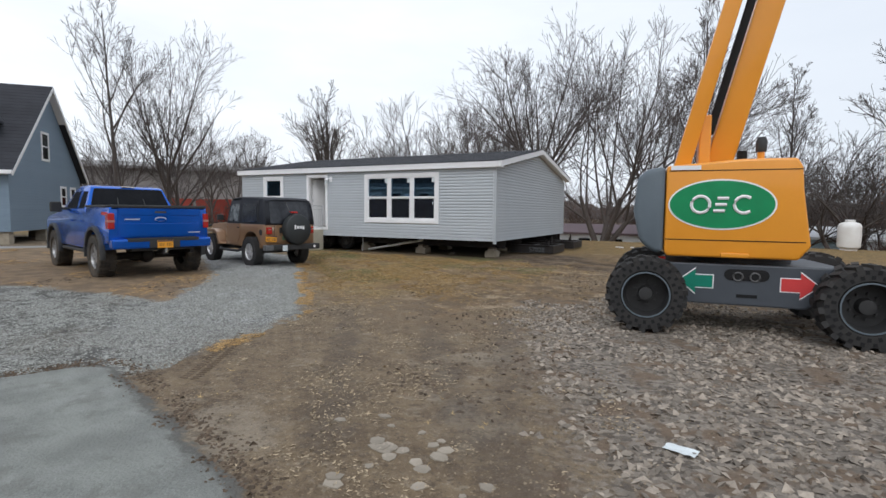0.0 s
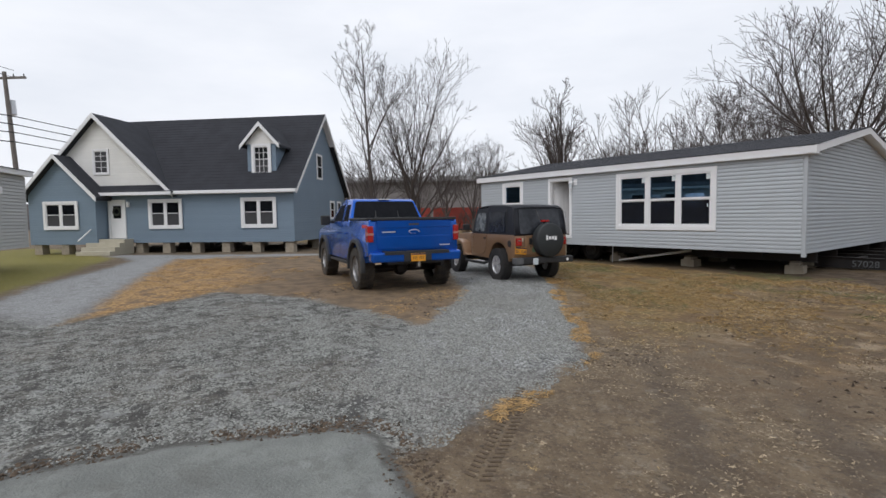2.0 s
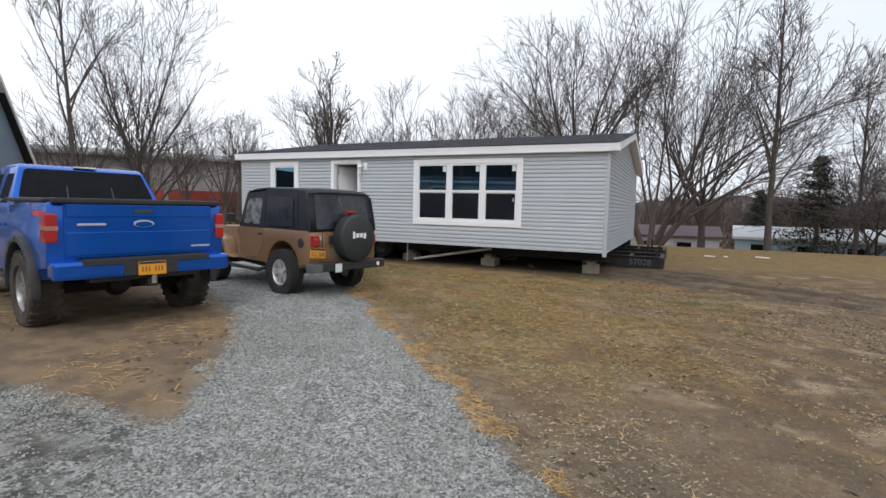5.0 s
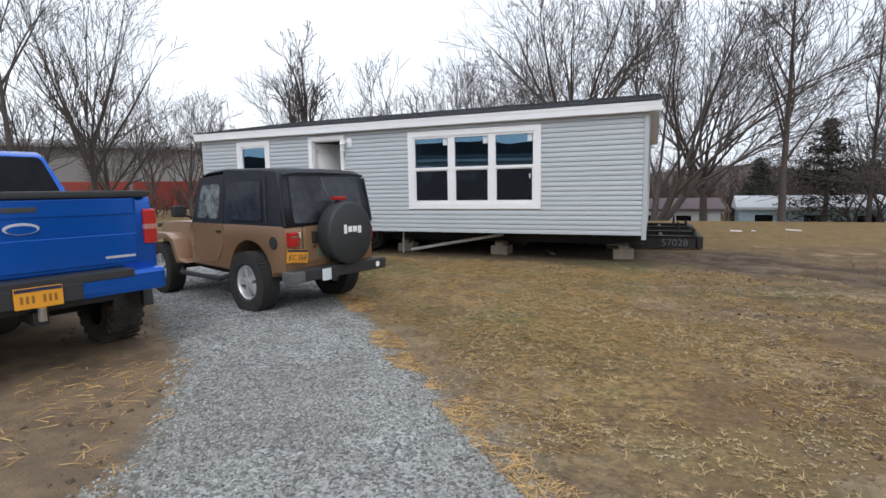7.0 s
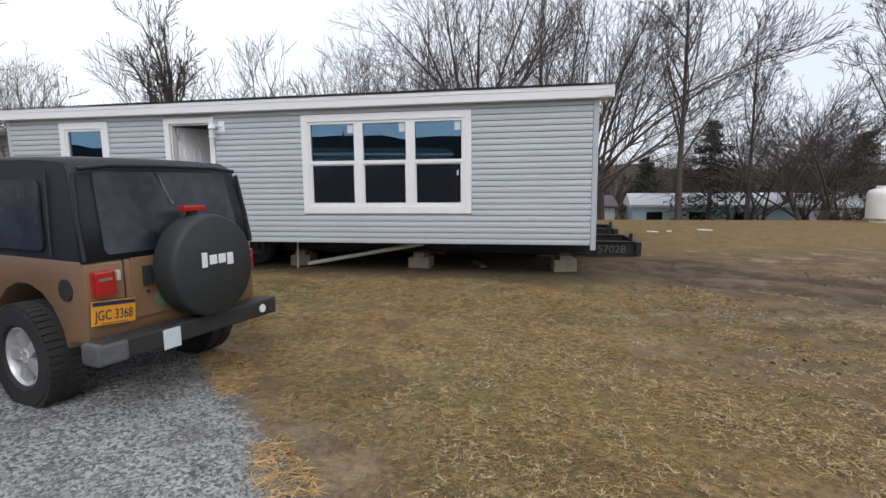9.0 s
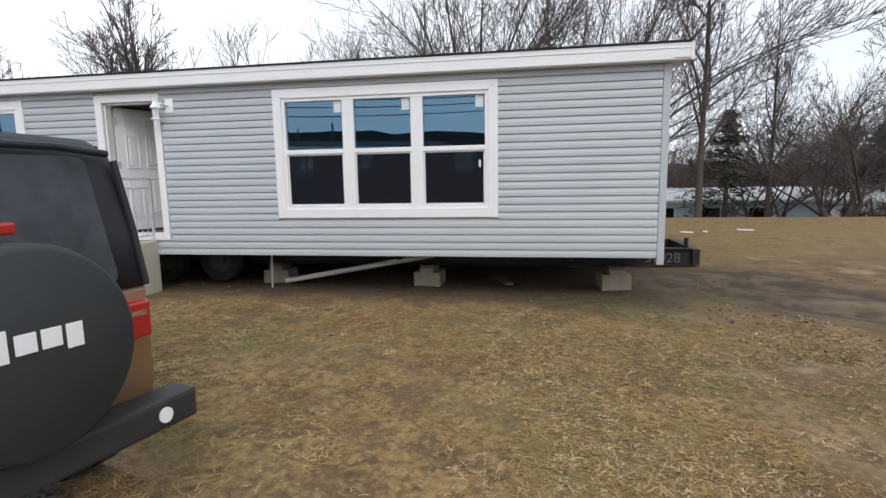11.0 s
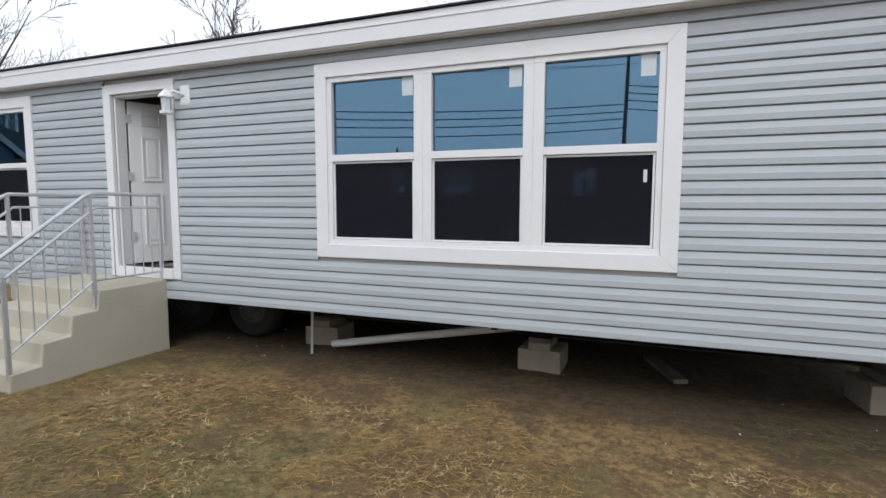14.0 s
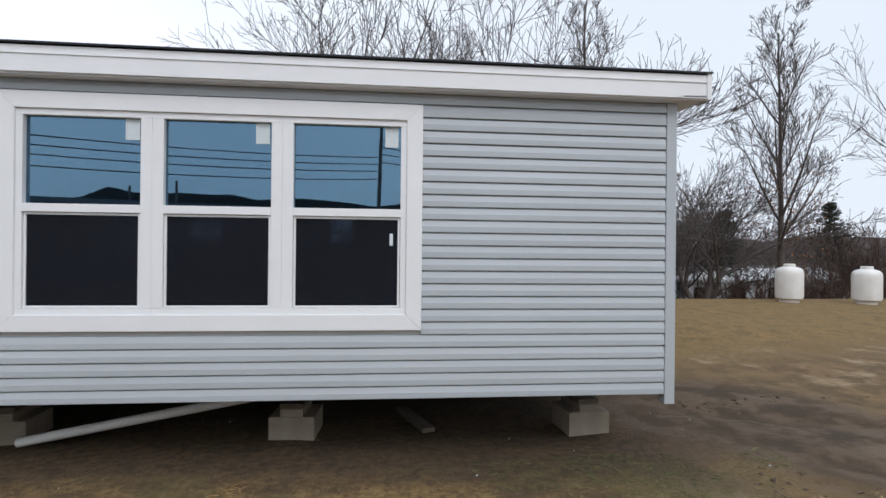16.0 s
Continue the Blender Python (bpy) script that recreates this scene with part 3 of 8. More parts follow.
def sash_window(parent, cx0, cx1, z0, z1, face, trim=0.1, lights=1, screen=True, muntins=0, glazing=None):
    """A trimmed double-hung window in the plane y = face, facing -y; the outer edges of its trim are given."""
    w = thing("window", "", "", 0, 0, 0)
    w.parent = parent
    bm = bmesh.new()
    k = trim
    for q in ([(cx0, z1), (cx1, z1), (cx1 - k, z1 - k), (cx0 + k, z1 - k)], [(cx0, z0), (cx0 + k, z0 + k), (cx1 - k, z0 + k), (cx1, z0)],
              [(cx0, z0), (cx0, z1), (cx0 + k, z1 - k), (cx0 + k, z0 + k)], [(cx1, z0), (cx1 - k, z0 + k), (cx1 - k, z1 - k), (cx1, z1)]):
        prism(bm, q, "y", face - 0.04, face + 0.01)
    rounded(bm, 0.004)
    ix0, ix1, iz0, iz1 = cx0 + trim, cx1 - trim, z0 + trim, z1 - trim
    part("window_frame", bm, M_WHITE, w, "white vinyl window trim")
    step = (ix1 - ix0) / lights
    for k in range(lights):
        a, c = ix0 + k * step, ix0 + (k + 1) * step
        ml = 0.035 if k else 0.0
        mr = 0.035 if k < lights - 1 else 0.0
        bm = bmesh.new()
        zm = (iz0 + iz1) / 2 + 0.03
        rail = 0.016 if glazing else 0.03
        s = 0.045
        for (u, v, p, q, dy) in ((a, c, iz1 - s, iz1, 0.0), (a, c, iz0, iz0 + s, 0.0), (a, a + s + ml, iz0 + s, iz1 - s, 0.0), (c - s - mr, c, iz0 + s, iz1 - s, 0.0), (a + s + ml, c - s - mr, zm - rail, zm + rail, 0.004)):
            box(bm, u, v, face - 0.022 - dy, face + 0.05, p, q, 0.004)
        part("sash", bm, M_WHITE, w)
        for i in range(muntins):
            xm = a + s + (c - a - 2 * s) * (i + 1) / (muntins + 1)
            block("muntin", xm - 0.01, xm + 0.01, face - 0.006, face + 0.014, iz0 + s, iz1 - s, M_WHITE, w)
        if muntins:
            for zz in ((zm + iz1) / 2, (zm + iz0) / 2):
                block("muntin", a + s, c - s, face - 0.004, face + 0.012, zz - 0.01, zz + 0.01, M_WHITE, w)
        pane = block("pane", a + s + ml, c - s - mr, face + 0.018, face + 0.022, zm + rail, iz1 - s, glazing or M_PANE, w, "blue-tinted reflective pane" if not glazing else "")
        low = block("pane", a + s + ml, c - s - mr, face + 0.028, face + 0.032, iz0 + s, zm - rail, glazing or M_PANE, w)
        if screen:
            bm = bmesh.new()
            u, v, p, q = a + s + ml + 0.003, c - s - mr - 0.003, iz0 + s + 0.003, zm - 0.033
            for e in ((u, v, q - 0.016, q), (u, v, p, p + 0.016), (u, u + 0.016, p + 0.016, q - 0.016), (v - 0.016, v, p + 0.016, q - 0.016)):
                box(bm, e[0], e[1], face - 0.006, face + 0.003, e[2], e[3])
            part("screen_frame", bm, M_WHITE, w)
            block("insect_screen", a + s + ml, c - s - mr, face + 0.004, face + 0.008, iz0 + s, zm - 0.03, M_MESH, w, "dark insect screen")
    return w


def pane_material():
    """Low-emission glass: part mirror with a cool tint, part clear."""
    m = bpy.data.materials.new("coated_window_glass")
    m.use_nodes = True
    n, l = m.node_tree.nodes, m.node_tree.links
    n.remove(n["Principled BSDF"])
    g, t, mx = n.new("ShaderNodeBsdfGlossy"), n.new("ShaderNodeBsdfTransparent"), n.new("ShaderNodeMixShader")
    g.inputs["Color"].default_value, g.inputs["Roughness"].default_value = (0.40, 0.66, 0.86, 1), 0.0
    t.inputs["Color"].default_value = (0.40, 0.50, 0.62, 1)
    mx.inputs["Fac"].default_value = 0.23
    l.new(t.outputs[0], mx.inputs[1])
    l.new(g.outputs[0], mx.inputs[2])
    l.new(mx.outputs[0], n["Material Output"].inputs["Surface"])
    return m


def mesh_material():
    """Woven screen: mostly dark threads, a little see-through."""
    m = bpy.data.materials.new("woven_screen")
    m.use_nodes = True
    n, l = m.node_tree.nodes, m.node_tree.links
    b = n["Principled BSDF"]
    b.inputs["Base Color"].default_value, b.inputs["Roughness"].default_value = (0.016, 0.0175, 0.024, 1), 0.9
    b.inputs["Specular IOR Level"].default_value = 0.15
    t, mx = n.new("ShaderNodeBsdfTransparent"), n.new("ShaderNodeMixShader")
    mx.inputs["Fac"].default_value = 0.38
    l.new(b.outputs[0], mx.inputs[1])
    l.new(t.outputs[0], mx.inputs[2])
    l.new(mx.outputs[0], n["Material Output"].inputs["Surface"])
    return m


M_PANE, M_MESH = pane_material(), mesh_material()


# ---- grey manufactured home on blocks ----
HX0, HX1, HY0, HY1, HZ0, HZ1 = -17.15, -6.0, 14.85, 23.3, 0.54, 2.88
RIDGE_Y, RIDGE_Z, EAVE_Z = 19.1, 3.86, 3.06
DOOR = (-13.60, -12.79, 0.86, 2.70)
BIGW = (-11.0, -8.0, 1.06, 2.767)
SMALLW = (-15.97, -14.9, 1.14, 2.78)


def build_grey_home():
    h = thing("manufactured_home", "grey vinyl-sided manufactured home raised on concrete blocks", "house", HX0, HY0)
    L, D = HX1 - HX0, HY1 - HY0

    def rel(r):
        return (r[0] - HX0, r[1] - HX0, r[2], r[3])

    door, bigw, smallw = rel(DOOR), rel(BIGW), rel(SMALLW)
    hole_b = (bigw[0] + 0.1, bigw[1] - 0.1, bigw[2] + 0.1, bigw[3] - 0.1)
    hole_s = (smallw[0] + 0.1, smallw[1] - 0.1, smallw[2] + 0.1, smallw[3] - 0.1)
    bm = bmesh.new()
    holed_wall(bm, 0, L, 0, 0.12, HZ0, HZ1 + 0.1, [door, hole_b, hole_s])
    wf = part("wall_front", bm, M_INWALL, h)
    pitch = 0.0973
    holes = [(door[0] - 0.11, door[1] + 0.11, door[2] - 0.12, door[3] + 0.1), bigw, smallw]
    for i in range(25):
        za, zb = HZ0 + i * pitch, min(HZ0 + (i + 1) * pitch, HZ1)
        if zb - za < 0.03:
            continue
        for u, v in gaps(0.05, L - 0.06, za, zb, holes):
            bm = bmesh.new()
            course(bm, u, v, za, zb, 0.030)
            part("siding_plank", bm, M_SIDE, wf)
    # right end, with its gable
    ry = RIDGE_Y - HY0
    bm = bmesh.new()
    prism(bm, [(0, HZ0), (D, HZ0), (D, HZ1), (ry, RIDGE_Z - 0.12), (0, HZ1)], "x", L - 0.12, L)
    we = part("wall_end", bm, M_INWALL, h)
    n_courses = int((RIDGE_Z - 0.14 - HZ0) / pitch)
    for i in range(n_courses):
        z0, z1 = HZ0 + i * pitch, HZ0 + (i + 1) * pitch
        y0, y1 = 0.0, D
        if z1 > HZ1:
            f = (z1 - HZ1) / (RIDGE_Z - 0.12 - HZ1)
            y0, y1 = ry * f, D - (D - ry) * f
        if y1 - y0 < 0.1:
            continue
        bm = bmesh.new()
        sec = [(0, z0), (0.018, z0), (0.021, z0 + 0.003), (0.021, z0 + pitch * 0.45), (0.018, z0 + pitch * 0.52), (0.011, z0 + pitch * 0.875), (0.002, z0 + pitch * 0.88), (0.002, z1), (0, z1)]
        prism(bm, [(L + a, c) for a, c in sec], "y", y0, y1)
        part("siding_plank", bm, M_SIDE, we)
    # left end and back
    bm = bmesh.new()
    prism(bm, [(0.12, HZ0), (D, HZ0), (D, HZ1), (ry, RIDGE_Z - 0.12), (0.12, HZ1)], "x", 0, 0.12)
    part("wall_end", bm, M_SIDE, h)
    bm = bmesh.new()
    back_holes = [(2.6, 3.1, 1.7, 2.45), (4.1, 5.0, 1.7, 2.45), (7.4, 8.0, 1.7, 2.4)]
    holed_wall(bm, 0.12, L - 0.12, D - 0.12, D, HZ0, HZ1 + 0.1, back_holes)
    part("wall_back", bm, M_INWALL, h)
    for a, c, d, e in back_holes:
        bm = bmesh.new()
        for u in (a, (a + c) / 2 - 0.02, c - 0.04):
            box(bm, u, u + 0.04, D - 0.1, D - 0.05, d, e)
        for z in (d, (d + e) / 2 - 0.02, e - 0.04):
            box(bm, a + 0.04, c - 0.04, D - 0.1, D - 0.052, z, z + 0.04)
        part("back_window_bars", bm, M_WHITE, h)
    # corner posts
    for x0, x1, y0, y1 in ((L - 0.055, L + 0.03, -0.03, 0.07), (-0.03, 0.05, -0.03, 0.07)):
        block("corner_post", x0, x1, y0, y1, HZ0 - 0.08 if x0 > 1 else HZ0, HZ1, M_SIDE, h, bevel=0.006)
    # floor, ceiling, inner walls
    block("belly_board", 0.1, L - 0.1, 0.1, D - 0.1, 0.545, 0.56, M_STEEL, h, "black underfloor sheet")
    # unseen black sheet, added to keep daylight out from under the home
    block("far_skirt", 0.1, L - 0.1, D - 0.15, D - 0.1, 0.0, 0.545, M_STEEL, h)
    block("floor_deck", 0.12, L - 0.12, 0.12, D - 0.12, 0.56, 0.84, M_INFLOOR, h)
    block("inner_ceiling", 0.12, L - 0.12, 0.12, D - 0.12, 2.80, 2.86, M_INWALL, h)
    block("partition", 2.4, 2.5, 0.12, D - 0.12, 0.84, 2.80, M_INWALL, h)
    block("partition", 4.62, 4.72, 0.12, 3.2, 0.84, 2.80, M_INWALL, h)
    # roof
    bm = bmesh.new()
    prism(bm, [(-0.12, EAVE_Z - 0.015), (ry, RIDGE_Z), (D + 0.12, EAVE_Z - 0.015), (D + 0.12, EAVE_Z - 0.1), (ry, RIDGE_Z - 0.1), (-0.12, EAVE_Z - 0.1)], "x", -0.16, L + 0.22)
    roof = part("roof", bm, M_SHING, h, "dark grey shingle roof")
    rows = 16
    for side in (0, 1):
        for r in range(rows):
            bm = bmesh.new()
            f0, f1 = r / rows, (r + 1.15) / rows
            ya, yb = (-0.17, ry) if side == 0 else (D + 0.17, ry)
            za, zb = EAVE_Z + 0.004, RIDGE_Z + 0.012
            q = lambda f, dz: (ya + (yb - ya) * min(f, 1), za + (zb - za) * min(f, 1) + dz)
            prism(bm, [q(f0, -0.005), q(f0, 0.008), q(f1, 0.002), q(f1, -0.005)], "x", -0.18, L + 0.24)
            part("shingle_course", bm, M_SHING, roof)
    # fascia, soffit, rake boards
    bm = bmesh.new()
    prism(bm, [(-0.15, EAVE_Z - 0.01), (-0.15, EAVE_Z - 0.19), (-0.13, EAVE_Z - 0.19), (-0.13, EAVE_Z - 0.01)], "x", -0.17, L + 0.23)
    part("fascia", bm, M_WHITE, h, "white metal fascia board")
    block("fascia_lip", -0.17, L + 0.23, -0.158, -0.15, EAVE_Z - 0.07, EAVE_Z - 0.062, M_WHITE, h)
    block("soffit", -0.16, L + 0.22, -0.13, 0.0, EAVE_Z - 0.2, EAVE_Z - 0.19, M_WHITE, h)
    block("eave_end_cap", L + 0.20, L + 0.235, -0.16, 0.02, EAVE_Z - 0.2, EAVE_Z + 0.004, M_WHITE, h)
    block("corner_soffit", L, L + 0.20, -0.13, 0.3, EAVE_Z - 0.19, EAVE_Z - 0.18, M_WHITE, h)
    block("frieze", 0.05, L - 0.055, -0.024, 0.0, HZ1, EAVE_Z - 0.2, M_SIDE, h)
    for ya, yb in ((-0.15, ry), (D + 0.15, ry)):
        bm = bmesh.new()
        za, zb = EAVE_Z - 0.012, RIDGE_Z - 0.005
        prism(bm, [(ya, za), (yb, zb), (yb, zb - 0.17), (ya, za - 0.17)], "x", L + 0.20, L + 0.23)
        part("rake_board", bm, M_WHITE, h)
        bm = bmesh.new()
        prism(bm, [(ya, za - 0.16), (yb, zb - 0.16), (yb, zb - 0.17), (ya, za - 0.17)], "x", L + 0.01, L + 0.20)
        part("rake_soffit", bm, M_WHITE, h)
    # windows
    tagged(sash_window(h, bigw[0], bigw[1], bigw[2], bigw[3], -0.006, 0.12, 3), "wide white triple window with screened lower sashes")
    tagged(sash_window(h, smallw[0], smallw[1], smallw[2], smallw[3], -0.006, 0.12, 1), "small white double-hung window")
    for k in range(3):
        s = (bigw[1] - bigw[0] - 0.24) / 3
        xs = bigw[0] + 0.12 + (k + 1) * s - 0.20 + (0.035 if k == 2 else 0)
        block("sticker", xs, xs + 0.1, 0.006, 0.009, bigw[3] - 0.32, bigw[3] - 0.17, M_STICK, h, "pale paper sticker on the glass")
    block("screen_tag", bigw[1] - 0.245, bigw[1] - 0.22, -0.006, -0.003, 1.70, 1.79, M_STICK, h, "small white tag on the screen")
    # door
    bm = bmesh.new()
    dx0, dx1, dz0, dz1 = door
    box(bm, dx0 - 0.11, dx0, -0.035, 0.01, dz0 - 0.11, dz1 + 0.1, 0.006)
    box(bm, dx1, dx1 + 0.1, -0.035, 0.01, dz0 - 0.11, dz1 + 0.1, 0.006)
    box(bm, dx0, dx1, -0.035, 0.01, dz1, dz1 + 0.1, 0.006)
    box(bm, dx0, dx1, -0.05, 0.12, dz0 - 0.11, dz0, 0.006)
    part("door_casing", bm, M_WHITE, h, "white door casing")
    bm = bmesh.new()
    box(bm, dx0, dx0 + 0.025, 0.01, 0.12, dz0, dz1)
    box(bm, dx1 - 0.025, dx1, 0.01, 0.12, dz0, dz1)
    box(bm, dx0 + 0.025, dx1 - 0.025, 0.01, 0.12, dz1 - 0.025, dz1)
    part("door_jamb", bm, M_WHITE, h)
    dr = thing("door", "white six-panel door standing open inwards", "", dx0 + 0.05, 0.13, dz0 + 0.01, 68)
    dr.parent = h
    W, H = 0.74, dz1 - dz0 - 0.05
    bm = bmesh.new()
    box(bm, 0, W, 0, 0.04, 0, H, 0.003)
    part("door_leaf", bm, M_WHITE, dr)
    for px in (0.12, 0.42):
        for z0, z1 in ((0.2, 0.78), (0.92, 1.42), (1.54, 1.7)):
            bm = bmesh.new()
            for e in ((px, px + 0.2, z0, z0 + 0.018), (px, px + 0.2, z1 - 0.018, z1), (px, px + 0.018, z0 + 0.018, z1 - 0.018), (px + 0.182, px + 0.2, z0 + 0.018, z1 - 0.018)):
                box(bm, e[0], e[1], -0.014, 0.0, e[2], e[3], 0.003)
            box(bm, px + 0.05, px + 0.15, -0.014, 0.0, z0 + 0.05, z1 - 0.05, 0.005)
            part("door_panel", bm, M_WHITE, dr)
    for z in (0.25, 0.92, 1.55):
        block("hinge", -0.03, 0.03, -0.01, 0.0, z, z + 0.1, M_ALU, dr, "steel hinge")
    bar("door_knob", [(W - 0.07, -0.06, 0.92), (W - 0.07, 0.0, 0.92)], 0.028, M_ALU, dr, "metal door knob")
    # porch lantern
    pl = thing("porch_lantern", "white coach lantern on the wall", "", 0, 0)
    pl.parent = h
    lx, lz = dx1 + 0.19, 2.62
    block("back_plate", lx, lx + 0.13, -0.035, -0.012, lz - 0.1, lz + 0.1, M_WHITE, pl, bevel=0.02)
    bar("arm", [(lx + 0.06, -0.03, lz), (lx - 0.0, -0.11, lz + 0.03), (lx - 0.04, -0.14, lz - 0.01)], 0.016, M_WHITE, pl)
    bm = bmesh.new()
    lathe(bm, [(0.0, 0.06), (0.02, 0.05), (0.075, -0.02), (0.075, -0.03), (0.0, -0.03)], 6, pose(lx - 0.05, -0.15, lz - 0.01))
    part("lantern_cap", bm, M_WHITE, pl)
    bm = bmesh.new()
    lathe(bm, [(0.05, 0.0), (0.042, -0.13), (0.0, -0.13)], 6, pose(lx - 0.05, -0.15, lz - 0.04))
    part("lantern_glass", bm, M_STICK, pl)
    bm = bmesh.new()
    lathe(bm, [(0.0, 0.0), (0.065, 0.0), (0.065, -0.025), (0.0, -0.03)], 6, pose(lx - 0.05, -0.15, lz - 0.17))
    part("lantern_base", bm, M_WHITE, pl)
    # steel chassis, hitch ends and wheels
    for y, ext in ((0.95, 0.0), (2.55, 0.0), (5.6, 0.0), (7.4, 0.0)):
        bm = bmesh.new()
        prism(bm, [(y - 0.07, 0.27), (y + 0.07, 0.27), (y + 0.07, 0.285), (y + 0.008, 0.285), (y + 0.008, 0.525), (y + 0.07, 0.525), (y + 0.07, 0.54), (y - 0.07, 0.54), (y - 0.07, 0.525), (y - 0.008, 0.525), (y - 0.008, 0.285), (y - 0.07, 0.285)], "x", 0.15, L + ext)
        part("chassis_beam", bm, M_STEEL, h, "black steel chassis beam")
    for x in np.arange(0.5, L, 1.2):
        block("cross_member", x, x + 0.06, 0.3, D - 0.3, 0.44, 0.54, M_STEEL, h)
    for y0, y1 in ((2.4, 3.95), (5.4, 6.9)):
        for y in (y0 + 0.08, y1 - 0.08):
            bm = bmesh.new()
            prism(bm, [(y - 0.07, 0.04), (y + 0.07, 0.04), (y + 0.07, 0.055), (y + 0.008, 0.055), (y + 0.008, 0.315), (y + 0.07, 0.315), (y + 0.07, 0.33), (y - 0.07, 0.33), (y - 0.07, 0.315), (y - 0.008, 0.315), (y - 0.008, 0.055), (y - 0.07, 0.055)], "x", L - 1.3, L + 1.1)
            part("hitch_beam", bm, M_STEEL, h, "black steel hitch beam")
        block("end_crossbeam", L + 1.1, L + 1.22, y0, y1, 0.05, 0.32, M_STEEL, h, bevel=0.01)
        block("inner_crossbeam", L + 0.3, L + 0.38, y0 + 0.16, y1 - 0.16, 0.1, 0.3, M_STEEL, h, bevel=0.01)
        bar("coupler_pin", [(L + 1.02, y0 + 0.1, 0.32), (L + 1.02, y0 + 0.1, 0.5)], 0.035, M_STEEL, h)
        bar("coupler_pin", [(L + 0.75, y1 - 0.08, 0.32), (L + 0.75, y1 - 0.08, 0.56)], 0.03, M_STEEL, h)
    curve = bpy.data.curves.new("number", "FONT")
    curve.body, curve.size, curve.extrude = "57028", 0.23, 0.003
    text = new("temp_number", curve)
    bpy.context.view_layer.update()
    num = new("painted_number", bpy.data.meshes.new_from_object(text.evaluated_get(bpy.context.evaluated_depsgraph_get())))
    bpy.data.objects.remove(text)
    num.data.materials.clear()
    num.data.materials.append(M_CHALK)
    num.parent = h
    num.matrix_basis = pose(L + 0.34, 2.405, 0.095, 90, 0, 0)
    for x in (2.0, 2.9, 3.8, 4.75):
        for y in (0.75, 2.5):
            w = thing("chassis_wheel", "", "", x, y, 0.36)
            w.parent = h
            bm = bmesh.new()
            lathe(bm, [(0.2, -0.1), (0.33, -0.1), (0.36, -0.05), (0.36, 0.05), (0.33, 0.1), (0.2, 0.1)], 28, pose(0, 0, 0, 90))
            part("tyre", bm, M_RUBBER, w, smooth=True)
            bm = bmesh.new()
            lathe(bm, [(0.2, 0.1), (0.18, 0.03), (0.07, 0.02), (0.06, 0.07), (0.0, 0.07)], 20, pose(0, 0, 0, 90))
            part("rim", bm, M_DULLRIM, w, "dull steel rim", True)
    return h


home = build_grey_home()


def build_block_pier(x, y, z_top, turn, label):
    p = thing("block_pier", label, "block pier", x, y, 0.0, turn, group="piers under the grey home")
    block("concrete_block", -0.2, 0.2, -0.2, 0.2, -0.03, 0.19, M_BLOCK, p, bevel=0.008)
    block("concrete_block", -0.1, 0.1, -0.2, 0.2, 0.19, z_top - 0.04, M_BLOCK, p, bevel=0.008)
    block("wood_shim", -0.1, 0.1, -0.18, 0.18, z_top - 0.04, z_top, M_WOODP, p, "thin wooden shim")
    return p


for x, y, tn in ((-11.5, 15.75, 4), (-9.08, 15.72, -3), (-6.42, 15.7, 6), (-14.4, 15.7, 0)):
    build_block_pier(x, y, 0.30, tn, "stacked grey concrete blocks under the home")
for x in (-11.5, -9.1, -6.7):
    for y in (17.5, 20.6, 22.4):
        build_block_pier(x, y, 0.30, random.uniform(-6, 6), "stacked grey concrete blocks under the home")

pipe = bar("drain_pipe", [(-11.27, 15.45, 0.05), (-8.98, 15.5, 0.46)], 0.04, M_PVC, None, "", 10)
tagged(pipe, "long white plastic pipe lying under the home", "pipe")
plank = block("loose_plank", -0.35, 0.35, -0.06, 0.06, 0.0, 0.04, M_WOODP)
plank.matrix_basis = pose(-8.0, 15.9, 0.01, 0, 0, 110)
tagged(plank, "short weathered board lying under the home", "plank")


